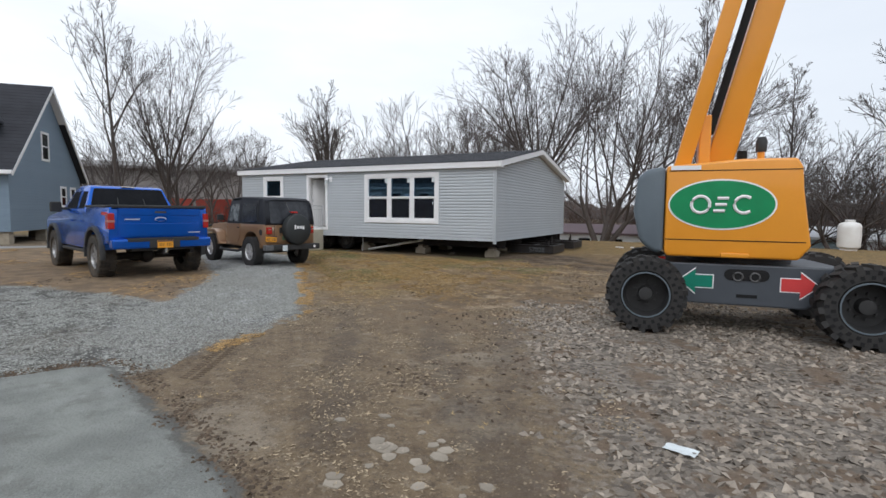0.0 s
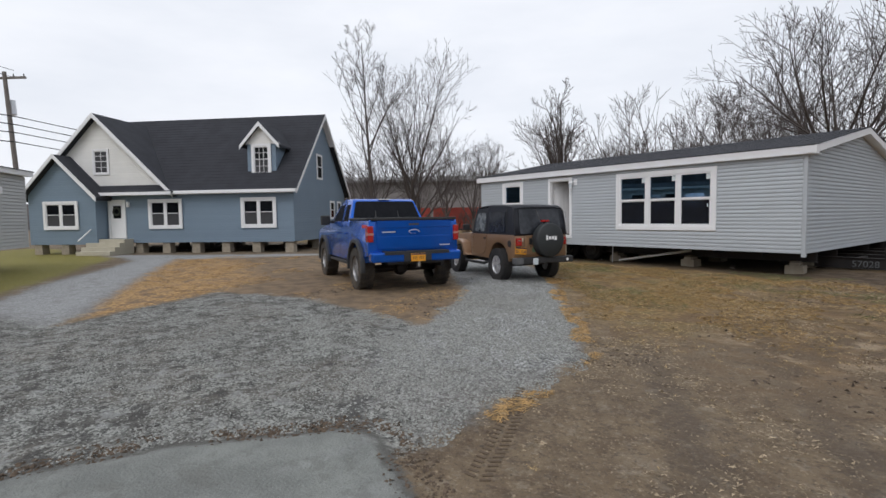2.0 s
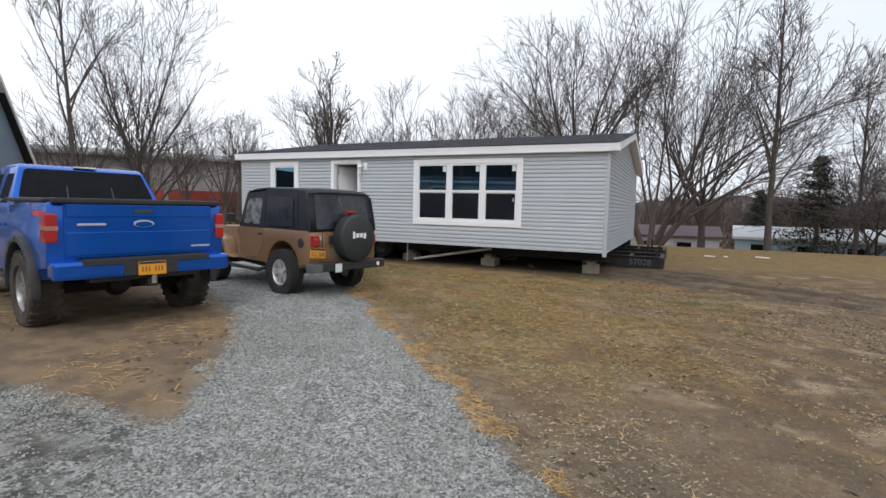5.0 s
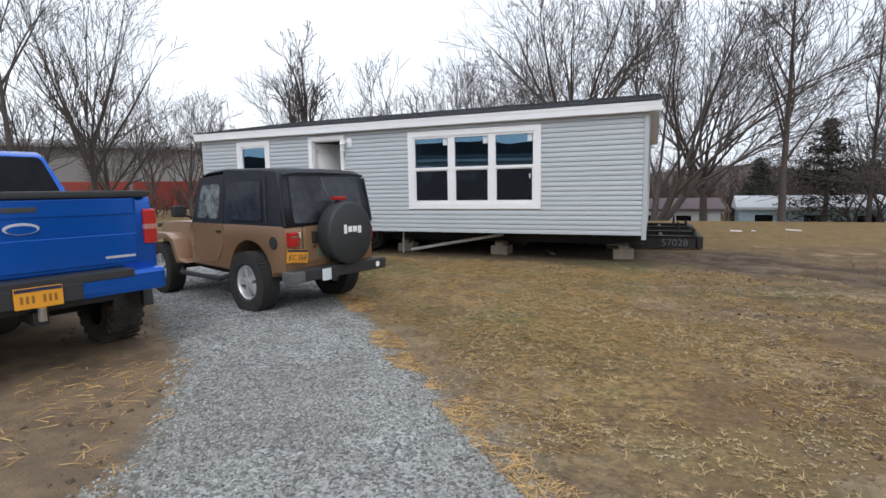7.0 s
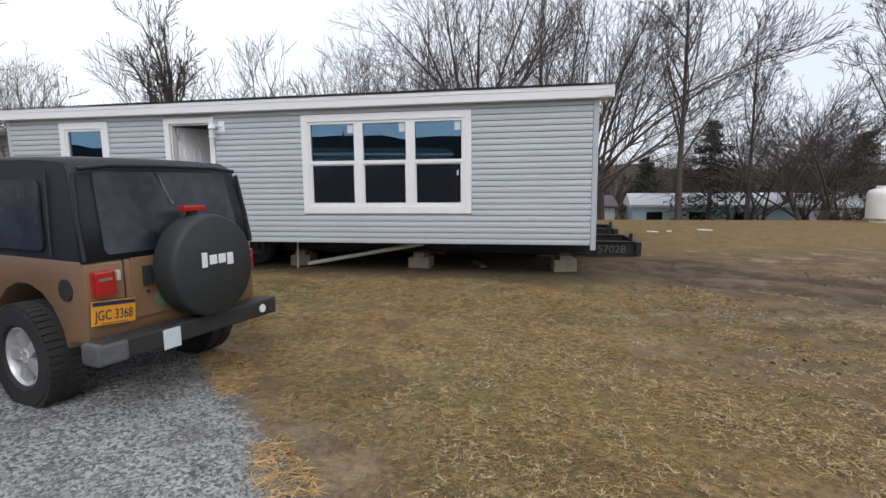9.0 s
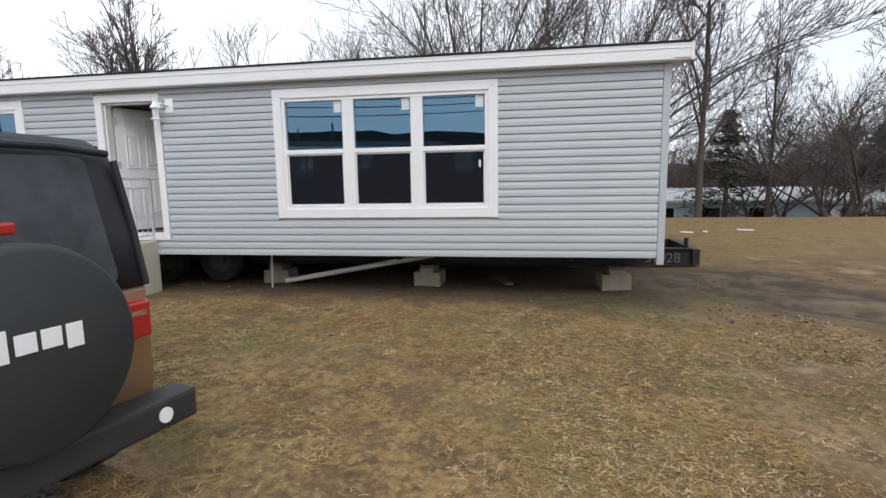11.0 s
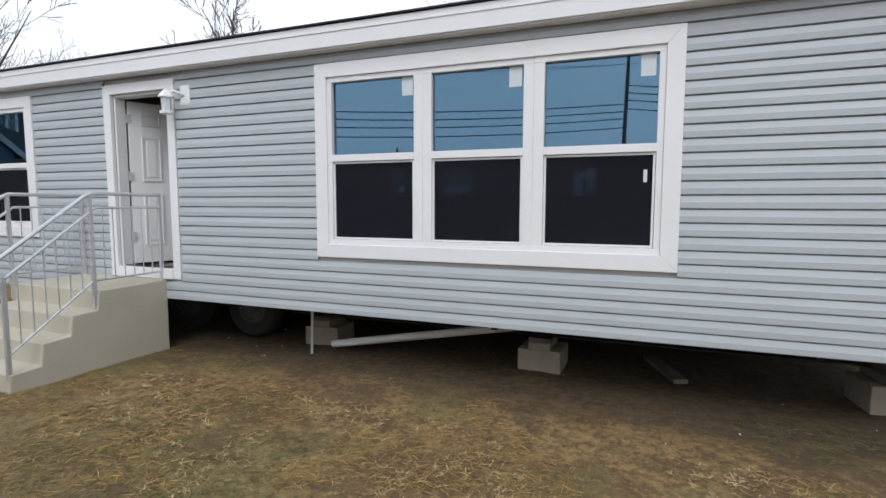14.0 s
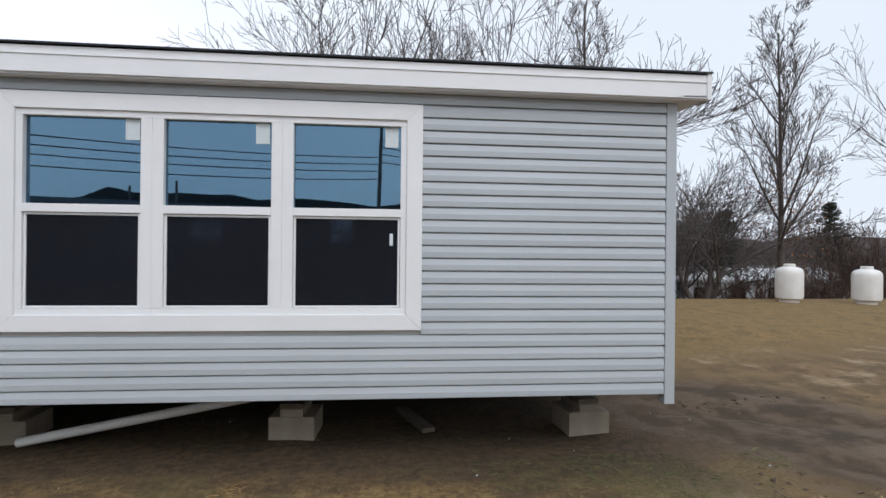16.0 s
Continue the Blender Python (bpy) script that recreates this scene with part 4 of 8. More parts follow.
# ---- precast entry steps with rails ----
def build_steps():
    s = thing("entry_steps", "cream precast concrete steps with metal railings", "steps", -13.53, 13.33)
    w = 1.25
    bm = bmesh.new()
    prism(bm, [(0, -0.05), (0.02, 0.17), (0.25, 0.18), (0.27, 0.365), (0.5, 0.375), (0.52, 0.55), (0.75, 0.56), (0.77, 0.735), (1.50, 0.745), (1.50, -0.05)], "x", -w / 2, w / 2)
    rounded(bm, 0.012, 30, 2)
    part("step_body", bm, M_CONC, s, "cream cast concrete")
    for sx in (-1, 1):
        x = sx * (w / 2 - 0.03)
        rail = thing("railing", "", "", 0, 0)
        rail.parent = s
        bar("top_rail", [(x, -0.30, 0.80), (x, -0.27, 0.90), (x, 0.70, 1.60), (x, 0.76, 1.63), (x, 1.48, 1.63)], 0.018, M_ALU, rail)
        bar("lower_rail", [(x, -0.30, 0.80), (x, -0.26, 0.77), (x, 0.02, 0.93), (x, 0.76, 1.47), (x, 0.80, 1.50), (x, 1.48, 1.50)], 0.012, M_ALU, rail)
        bar("foot_rail", [(x, 0.03, 0.32), (x, 0.75, 0.83)], 0.010, M_ALU, rail)
        bar("foot_rail", [(x, 0.78, 0.83), (x, 1.48, 0.83)], 0.010, M_ALU, rail)
        for y, z0, z1 in ((0.03, 0.08, 0.96), (0.75, 0.58, 1.62), (1.47, 0.62, 1.63)):
            block("post", x - 0.015, x + 0.015, y - 0.015, y + 0.015, z0, z1, M_ALU, rail)
        for k in range(6):
            y = 0.13 + 0.103 * k
            bar("baluster", [(x, y, 0.32 + (y - 0.03) * 0.708), (x, y, 0.93 + (y - 0.02) * 0.73)], 0.006, M_ALU, rail, seg=6)
        for k in range(6):
            y = 0.86 + 0.1 * k
            bar("baluster", [(x, y, 0.83), (x, y, 1.50)], 0.006, M_ALU, rail, seg=6)
    return s


steps = build_steps()


# ---- blue house ----
BX, BY, BANG = -24.35, 9.8, 44.76


def build_blue_house():
    """Local x runs along the front to the right, y to the back; the front right corner is the origin."""
    h = thing("blue_house", "blue vinyl-sided modular house with dark roof, on blocks", "house", BX, BY, 0, 90 - BANG)
    L, D, zb, ze, zr = 12.9, 7.5, 0.5, 2.9, 6.95
    ry = D / 2
    block("wall_core", -L, -0.0, 0.02, D, zb, ze, M_BLUE, h)

    def siding(parent, x0, x1, z0, z1, face, material, holes=(), tri=None, pitch=0.115):
        """Joined courses; tri = (apex_x, apex_z) narrows them into a gable."""
        bm = bmesh.new()
        z = z0
        while z < z1 - 0.02:
            t = min(z + pitch, z1)
            a, c = x0, x1
            if tri:
                f = (t - z0) / (tri[1] - z0)
                a, c = x0 + (tri[0] - x0) * f, x1 + (tri[0] - x1) * f
            if c - a > 0.05:
                for u, v in gaps(a, c, z, t, holes):
                    course(bm, u, v, z, t, 0.007, face)
            z = t
        return tagged(part("siding", bm, material, parent), kind="stuff")

    wins = [(-2.53, -0.82, 1.15, 2.55), (-7.14, -5.43, 1.15, 2.55)]
    doorr = (-9.2, -8.32, 0.72, 2.55)
    siding(h, -L, 0, zb, ze, 0.02, M_BLUE, wins + [doorr])
    for a, c, d, e in wins:
        block("opening_back", a + 0.1, c - 0.1, 0.0, 0.018, d + 0.1, e - 0.1, M_DARKIN, h)
        tagged(sash_window(h, a, c, d, e, -0.02, 0.13, 2, False, 0, M_CARGL), "white double window with dark panes")
    # right gable end
    g = thing("wall_gable", "", "", 0, 0)
    g.parent = h
    bm = bmesh.new()
    z = zb
    while z < zr - 0.2:
        t = z + 0.115
        y0, y1 = 0.0, D
        if t > ze:
            f = (t - ze) / (zr - 0.1 - ze)
            y0, y1 = ry * f, D - (D - ry) * f
        sec = [(0, z), (0.016, z), (0.009, z + 0.05), (0.013, z + 0.058), (0.004, t), (0, t)]
        prism(bm, sec, "y", y0, y1)
        z = t
    tagged(part("siding", bm, M_BLUE, g), kind="stuff")
    bm = bmesh.new()
    prism(bm, [(0.02, zb), (D, zb), (D, ze), (ry, zr - 0.1), (0.02, ze)], "x", -0.1, 0.0)
    part("gable_core", bm, M_BLUE, g)
    for y0, y1, z0, z1 in ((ry - 0.75, ry + 0.05, 3.55, 4.85), (D - 2.6, D - 1.9, 1.5, 2.5), (D - 1.4, D - 0.7, 1.5, 2.5)):
        bm = bmesh.new()
        for a, c, d, e in ((y0, y1, z1 - 0.1, z1), (y0, y1, z0, z0 + 0.1), (y0, y0 + 0.1, z0 + 0.1, z1 - 0.1), (y1 - 0.1, y1, z0 + 0.1, z1 - 0.1), (y0 + 0.1, y1 - 0.1, (z0 + z1) / 2 - 0.025, (z0 + z1) / 2 + 0.025)):
            box(bm, 0.0, 0.045, a, c, d, e)
        part("window_frame", bm, M_WHITE, h, "white window trim")
        block("pane", 0.016, 0.022, y0 + 0.1, y1 - 0.1, z0 + 0.1, z1 - 0.1, M_CARGL, h)
    # roof
    oh = 0.28
    slope = (zr - ze) / (ry + 0.0)
    bm = bmesh.new()
    zl = ze - 0.02
    prism(bm, [(-0.3, zl), (ry, zr), (D + 0.3, zl), (D + 0.3, zl - 0.12), (ry, zr - 0.14), (-0.3, zl - 0.12)], "x", -L - 0.2, oh)
    roof = part("roof", bm, M_SHING, h, "dark charcoal shingle roof")
    rows = 26
    for r in range(rows):
        bm = bmesh.new()
        f0, f1 = r / rows, min((r + 1.1) / rows, 1)
        q = lambda f, dz: (-0.33 + (ry + 0.33) * f, zl + 0.005 + (zr - zl) * f + dz)
        prism(bm, [q(f0, 0.0), q(f0, 0.014), q(f1, 0.004), q(f1, 0.0)], "x", -L - 0.2, oh + 0.02)
        part("shingle_course", bm, M_SHING, roof)
    for ya, yb in ((-0.33, ry), (D + 0.33, ry)):
        bm = bmesh.new()
        prism(bm, [(ya, zl + 0.01), (yb, zr), (yb, zr - 0.2), (ya, zl - 0.19)], "x", oh - 0.02, oh + 0.03)
        part("rake_board", bm, M_WHITE, h)
        bm = bmesh.new()
        prism(bm, [(ya, zl - 0.1), (yb, zr - 0.12), (yb, zr - 0.15), (ya, zl - 0.13)], "x", 0.0, oh - 0.02)
        part("rake_soffit", bm, M_WHITE, h)
    block("gutter", -9.5, oh, -0.42, -0.31, zl - 0.13, zl + 0.02, M_WHITE, h, bevel=0.02)
    block("soffit", -L, 0.0, -0.31, 0.0, zl - 0.14, zl - 0.12, M_WHITE, h)
    # white cross gable
    gx0, gx1, ga, gz = -13.1, -5.95, -9.55, 6.45
    bm = bmesh.new()
    prism(bm, [(gx0, ze), (gx1, ze), (ga, gz)], "y", 0.0, 0.1)
    part("cross_gable_core", bm, M_WSIDE, h)
    siding(h, gx0 + 0.1, gx1 - 0.1, ze, gz - 0.1, 0.0, M_WSIDE, [(-9.85, -9.05, 3.75, 4.95)], (ga, gz))
    bm = bmesh.new()
    for a, b in (((gx0 - 0.25, ze - 0.1), (ga, gz + 0.15)), ((gx1 + 0.25, ze - 0.1), (ga, gz + 0.15))):
        prism(bm, [a, b, (b[0], b[1] - 0.16), (a[0], a[1] - 0.16)], "y", -0.32, 3.7)
    part("cross_roof", bm, M_SHING, h)
    for a, b in (((gx0 - 0.27, ze - 0.1), (ga, gz + 0.16)), ((gx1 + 0.27, ze - 0.1), (ga, gz + 0.16))):
        bm = bmesh.new()
        prism(bm, [a, b, (b[0], b[1] - 0.22), (a[0], a[1] - 0.2)], "y", -0.36, -0.32)
        part("rake_board", bm, M_WHITE, h)
    block("opening_back", -9.78, -9.12, -0.012, 0.0, 3.82, 4.88, M_DARKIN, h)
    tagged(sash_window(h, -9.87, -9.03, 3.75, 4.95, -0.02, 0.07, 1, False, 1, M_CARGL), "white gable window")
    # skirt roof under the gable
    bm = bmesh.new()
    prism(bm, [(-0.55, ze - 0.05), (0.0, ze + 0.18), (0.0, ze + 0.02), (-0.55, ze - 0.12)], "x", -9.6, -5.6)
    part("skirt_roof", bm, M_SHING, h)
    block("skirt_fascia", -9.6, -5.6, -0.6, -0.55, ze - 0.17, ze - 0.03, M_WHITE, h)
    # front bay
    bx0, bx1, bd = -12.75, -9.3, -0.7
    bay = thing("front_bay", "", "", 0, 0)
    bay.parent = h
    block("bay_core", bx0, bx1, bd + 0.02, 0.0, zb - 0.03, ze, M_BLUE, bay)
    bm = bmesh.new()
    ba, bz = -11.05, 4.55
    prism(bm, [(bx0, ze), (bx1, ze), (ba, bz)], "y", bd + 0.02, bd + 0.1)
    part("bay_gable", bm, M_BLUE, bay)
    lw = (-11.95, -10.15, 1.17, 2.5)
    siding(bay, bx0, bx1, zb - 0.03, ze, bd + 0.02, M_BLUE, [lw])
    siding(bay, bx0, bx1, ze, bz - 0.1, bd + 0.02, M_BLUE, (), (ba, bz))
    bm = bmesh.new()
    for a, b in (((bx0 - 0.3, ze - 0.25), (ba, bz + 0.1)), ((bx1 + 0.3, ze - 0.25), (ba, bz + 0.1))):
        prism(bm, [a, b, (b[0], b[1] - 0.15), (a[0], a[1] - 0.15)], "y", bd - 0.3, 1.2)
    part("bay_roof", bm, M_SHING, bay)
    for a, b in (((bx0 - 0.32, ze - 0.25), (ba, bz + 0.12)), ((bx1 + 0.32, ze - 0.25), (ba, bz + 0.12))):
        bm = bmesh.new()
        prism(bm, [a, b, (b[0], b[1] - 0.2), (a[0], a[1] - 0.2)], "y", bd - 0.34, bd - 0.3)
        part("rake_board", bm, M_WHITE, bay)
    block("opening_back", lw[0] + 0.1, lw[1] - 0.1, bd, bd + 0.018, lw[2] + 0.1, lw[3] - 0.1, M_DARKIN, bay)
    tagged(sash_window(h, *lw, bd - 0.02, 0.13, 2, False, 0, M_CARGL), "white double window with dark panes")
    # dormer
    dm = thing("dormer", "", "", 0, 0)
    dm.parent = h
    x0, x1, fy, z0, z1 = -2.42, -1.02, 0.55, 3.45, 5.05
    block("dormer_core", x0, x1, fy + 0.02, fy + 1.9, z0, z1, M_BLUE, dm)
    siding(dm, x0, x1, z0, z1, fy + 0.02, M_BLUE, [(-2.2, -1.24, 3.6, 5.05)])
    bm = bmesh.new()
    prism(bm, [(x0 - 0.2, z1), (x1 + 0.2, z1), ((x0 + x1) / 2, z1 + 0.86)], "y", fy, fy + 0.08)
    part("dormer_gable", bm, M_WSIDE, dm)
    bm = bmesh.new()
    for a, b in (((x0 - 0.24, z1 - 0.06), ((x0 + x1) / 2, z1 + 0.98)), ((x1 + 0.24, z1 - 0.06), ((x0 + x1) / 2, z1 + 0.98))):
        prism(bm, [a, b, (b[0], b[1] - 0.1), (a[0], a[1] - 0.1)], "y", fy - 0.2, fy + 2.7)
    part("dormer_roof", bm, M_SHING, dm)
    for a, b in (((x0 - 0.26, z1 - 0.06), ((x0 + x1) / 2, z1 + 1.0)), ((x1 + 0.26, z1 - 0.06), ((x0 + x1) / 2, z1 + 1.0))):
        bm = bmesh.new()
        prism(bm, [a, b, (b[0], b[1] - 0.2), (a[0], a[1] - 0.18)], "y", fy - 0.24, fy - 0.2)
        part("rake_board", bm, M_WHITE, dm)
    block("opening_back", -2.1, -1.34, fy, fy + 0.018, 3.7, 4.95, M_DARKIN, dm)
    tagged(sash_window(h, -2.2, -1.24, 3.58, 5.05, fy - 0.02, 0.12, 1, False, 2, M_CARGL), "white dormer window")
    # front door with wreath
    fd = thing("front_door", "white panelled door with half window and wreath", "", 0, 0)
    fd.parent = h
    a, c, d, e = doorr
    bm = bmesh.new()
    for u, v, p, q in ((a, a + 0.1, d, e), (c - 0.1, c, d, e), (a + 0.1, c - 0.1, e - 0.1, e)):
        box(bm, u, v, -0.05, 0.02, p, q)
    part("door_casing", bm, M_WHITE, fd)
    block("door_leaf", a + 0.1, c - 0.1, -0.01, 0.02, d, e - 0.1, M_WHITE, fd)
    block("door_pane", a + 0.24, c - 0.24, -0.016, -0.01, d + 0.95, e - 0.28, M_CARGL, fd)
    bm = bmesh.new()
    tube(bm, [((a + c) / 2 + 0.17 * math.cos(k * math.pi / 6), -0.05, e - 0.55 + 0.17 * math.sin(k * math.pi / 6)) for k in range(13)], 0.05, 6, False)
    part("wreath", bm, M_NEEDLE, fd, "dark evergreen wreath")
    block("wall_lamp", c + 0.12, c + 0.24, -0.12, 0.0, 2.2, 2.45, M_WHITE, h, bevel=0.02)
    # concrete entry steps
    for i, (u, z) in enumerate(((-1.5, 0.18), (-1.2, 0.36), (-0.9, 0.54), (-0.6, 0.70))):
        block("entry_step", -9.7, -8.0, u, u + 0.3 if i < 3 else 0.0, 0.0, z, M_CONC, h, bevel=0.01)
    bar("stair_rail", [(-9.6, -1.45, 0.65), (-9.6, -0.55, 1.25)], 0.03, M_WHITE, h)
    return h


blue = build_blue_house()
bm0 = blue.matrix_basis
for sx in (-0.3, -1.9, -3.4, -4.9, -6.4, -7.8):
    for d in (0.3, 3.6, 7.0):
        p = thing("block_pier", "grey concrete block pier under the blue house", "block pier", group="piers under the blue house")
        p.matrix_basis = bm0 @ pose(sx, d, 0)
        block("concrete_block", -0.2, 0.2, -0.2, 0.2, -0.03, 0.24, M_BLOCK, p, bevel=0.008)
        block("concrete_block", -0.19, 0.19, -0.19, 0.19, 0.24, 0.5, M_BLOCK, p, bevel=0.008)
for sx in (-9.7, -11.0, -12.4):
    p = thing("block_pier", "grey concrete block pier under the blue house", "block pier", group="piers under the blue house")
    p.matrix_basis = bm0 @ pose(sx, -0.45, 0)
    block("concrete_block", -0.2, 0.2, -0.2, 0.2, -0.03, 0.24, M_BLOCK, p, bevel=0.008)
    block("concrete_block", -0.19, 0.19, -0.19, 0.19, 0.24, 0.47, M_BLOCK, p, bevel=0.008)


# ---- second grey home ----
def build_second_home():
    """Front runs along local -x from its far right end at the origin, facing local -y."""
    h = thing("single_wide_home", "greige vinyl-sided mobile home with white door, on a wheeled chassis", "house", -25.2, -3.55, 0, -22)
    # local x: from the far end towards the road
    L, D, zb, ze = 13.0, 4.2, 0.72, 3.05
    holes = [(2.0, 2.9, 0.78, 2.85), (3.55, 4.38, 1.25, 2.85), (5.5, 6.42, 2.1, 2.85)]
    block("wall_core", 0, L, 0.02, D, zb, ze, M_SIDE2, h)
    bm = bmesh.new()
    z = zb
    while z < ze - 0.02:
        for u, v in gaps(0, L, z, z + 0.105, holes):
            sec = [(0.02, z), (0.044, z), (0.046, z + 0.012), (0.034, z + 0.088), (0.022, z + 0.092), (0.022, z + 0.105), (0.02, z + 0.105)]
            prism(bm, [(D + a, c) for a, c in sec], "x", u, v)
        z += 0.105
    tagged(part("siding", bm, M_SIDE2, h), kind="stuff")
    block("fascia", -0.2, L + 0.1, D, D + 0.2, ze, ze + 0.17, M_WHITE, h, "white eave board")
    bm = bmesh.new()
    prism(bm, [(-0.1, ze + 0.1), (D / 2, ze + 0.55), (D + 0.22, ze + 0.175), (D + 0.22, ze + 0.15), (-0.1, ze + 0.02)], "x", -0.22, L + 0.2)
    part("roof", bm, M_SHING, h)
    for i, (a, c, d, e) in enumerate(holes):
        bm = bmesh.new()
        for u, v, p, q in ((a, c, e - 0.09, e), (a, a + 0.09, d, e - 0.09), (c - 0.09, c, d, e - 0.09), (a + 0.09, c - 0.09, d, d + (0.03 if i == 0 else 0.09))):
            box(bm, u, v, D + 0.02, D + 0.07, p, q, 0.005)
        if i:
            box(bm, a + 0.09, c - 0.09, D + 0.02, D + 0.06, (d + e) / 2 - 0.03, (d + e) / 2 + 0.03)
        part("window_frame" if i else "door_casing", bm, M_WHITE, h, "white trim")
        if i:
            block("pane", a + 0.09, c - 0.09, D + 0.025, D + 0.035, d + 0.09, e - 0.09, M_CARGL, h)
        else:
            dr = thing("front_door", "white door with a small window", "", 0, 0)
            dr.parent = h
            block("door_leaf", a + 0.09, c - 0.09, D + 0.02, D + 0.045, d + 0.03, e - 0.09, M_WHITE, dr)
            block("door_pane", a + 0.25, c - 0.25, D + 0.046, D + 0.05, d + 1.0, e - 0.3, M_CARGL, dr)
            for zz in (d + 1.25, d + 1.5):
                block("muntin", a + 0.25, c - 0.25, D + 0.05, D + 0.056, zz, zz + 0.02, M_WHITE, dr)
            bar("door_knob", [(a + 0.17, D + 0.04, d + 0.95), (a + 0.17, D + 0.1, d + 0.95)], 0.03, M_ALU, dr)
    block("wall_lamp", 1.6, 1.75, D + 0.03, D + 0.14, 2.4, 2.62, M_WHITE, h, bevel=0.02)
    bar("roof_vent_pipe", [(7.3, D / 2 + 0.6, ze + 0.35), (7.3, D / 2 + 0.6, ze + 1.4)], 0.05, M_POLE, h)
    bar("roof_vent_pipe", [(5.6, D / 2 + 0.6, ze + 0.35), (5.6, D / 2 + 0.6, ze + 1.1)], 0.05, M_POLE, h)
    for y in (0.8, 3.2):
        block("chassis_beam", 0.3, L, y, y + 0.1, 0.48, zb, M_STEEL, h)
    for x in (1.2, 2.3, 4.4):
        w = thing("chassis_wheel", "", "", x, 3.4, 0.36)
        w.parent = h
        bm = bmesh.new()
        lathe(bm, [(0.0, -0.1), (0.33, -0.1), (0.36, -0.05), (0.36, 0.05), (0.33, 0.1), (0.0, 0.1)], 24, pose(0, 0, 0, 90))
        part("tyre", bm, M_RUBBER, w, smooth=True)
    for x in (0.6, 3.4, 5.6, 8.5):
        block("pier", x, x + 0.4, 3.2, 3.6, 0.0, 0.48, M_BLOCK, h)
    return h


home2 = build_second_home()


def build_tank(x, y, r, hgt, label):
    t = thing("propane_tank", label, "gas tank", x, y, 0.0, group="white propane tanks")
    bm = bmesh.new()
    lathe(bm, [(0, 0.08), (r * 0.8, 0.08), (r * 0.97, 0.14), (r, 0.22), (r, hgt * 0.74), (r * 0.97, hgt * 0.82), (r * 0.82, hgt * 0.89), (r * 0.5, hgt * 0.925), (0, hgt * 0.93)], 36, pose(0, 0, 0))
    part("shell", bm, M_TANK, t, smooth=True)
    bm = bmesh.new()
    lathe(bm, [(r * 0.42, hgt * 0.9), (r * 0.42, hgt), (r * 0.36, hgt + 0.01), (r * 0.36, hgt * 0.9)], 24, pose(0, 0, 0))
    part("valve_collar", bm, M_TANK, t, smooth=True)
    bm = bmesh.new()
    lathe(bm, [(r * 0.72, 0.1), (r * 0.72, 0.0), (r * 0.68, 0.0), (r * 0.68, 0.1)], 24, pose(0, 0, 0))
    part("foot_ring", bm, M_TANK, t)
    return t


build_tank(-14.6, -1.45, 0.40, 1.15, "upright white propane tank beside the mobile home")
build_tank(5.3, 27.2, 0.42, 1.30, "upright white propane tank on the far lawn")
build_tank(7.6, 26.6, 0.42, 1.25, "upright white propane tank with worn lettering")


# ---- utility poles and wires ----
def build_pole(x, y, hgt, turn, transformer=True):
    p = thing("utility_pole", "weathered wooden utility pole with crossarm", "utility pole", x, y, 0, turn, group="utility poles")
    p.matrix_basis = pose(x, y, 0, 0, -3 if transformer else 1.5, turn)
    bar("shaft", [(0, 0, -0.2), (0, 0, hgt)], [0.17, 0.11], M_POLE, p, seg=12)
    block("crossarm", -1.2, 1.2, -0.06, 0.06, hgt - 0.45, hgt - 0.32, M_POLE, p)
    for k in (-1.1, -0.4, 0.5, 1.1):
        bar("insulator", [(k, 0, hgt - 0.32), (k, 0, hgt - 0.15)], [0.04, 0.03], M_BLKPL, p)
    if transformer:
        bar("transformer", [(0.0, 0.34, hgt - 2.6), (0.0, 0.34, hgt - 1.7)], 0.22, M_ALU, p, seg=14)
    return p


POLES = [(-44.0, -0.2, 11.0, 60), (-9.5, -19, 12.5, 5), (18, -22, 12.5, 5)]
for i, (x, y, hh, tn) in enumerate(POLES):
    build_pole(x, y, hh, tn, i == 0)


def wire(a, b, sag, r=0.014):
    bm = bmesh.new()
    a, b = Vector(a), Vector(b)
    tube(bm, [a.lerp(b, k / 16) - Vector((0, 0, sag * 4 * (k / 16) * (1 - k / 16))) for k in range(17)], r, 5)
    tagged(part("overhead_wire", bm, M_WIRE), "black overhead cable strung between poles", "cable", "overhead wires")


for (ax, ay, ah, _), (bx, by, bh, _) in zip(POLES, POLES[1:]):
    for k, z in ((-1.0, 0.15), (1.0, 0.15), (0.0, 2.8), (0.0, 3.3), (0.0, 3.8), (0.15, 4.4)):
        wire((ax + k, ay, ah - z), (bx + k, by, bh - z - (1.3 if ax < -40 else 0)), 0.9, 0.016 if z < 2 else 0.035)
for z, e in ((2.8, 7.6), (3.3, 7.1), (3.8, 6.6), (4.4, 6.0)):
    wire((-44.0, -0.2, 11.0 - z), (-62, 30, e), 0.5, 0.03)


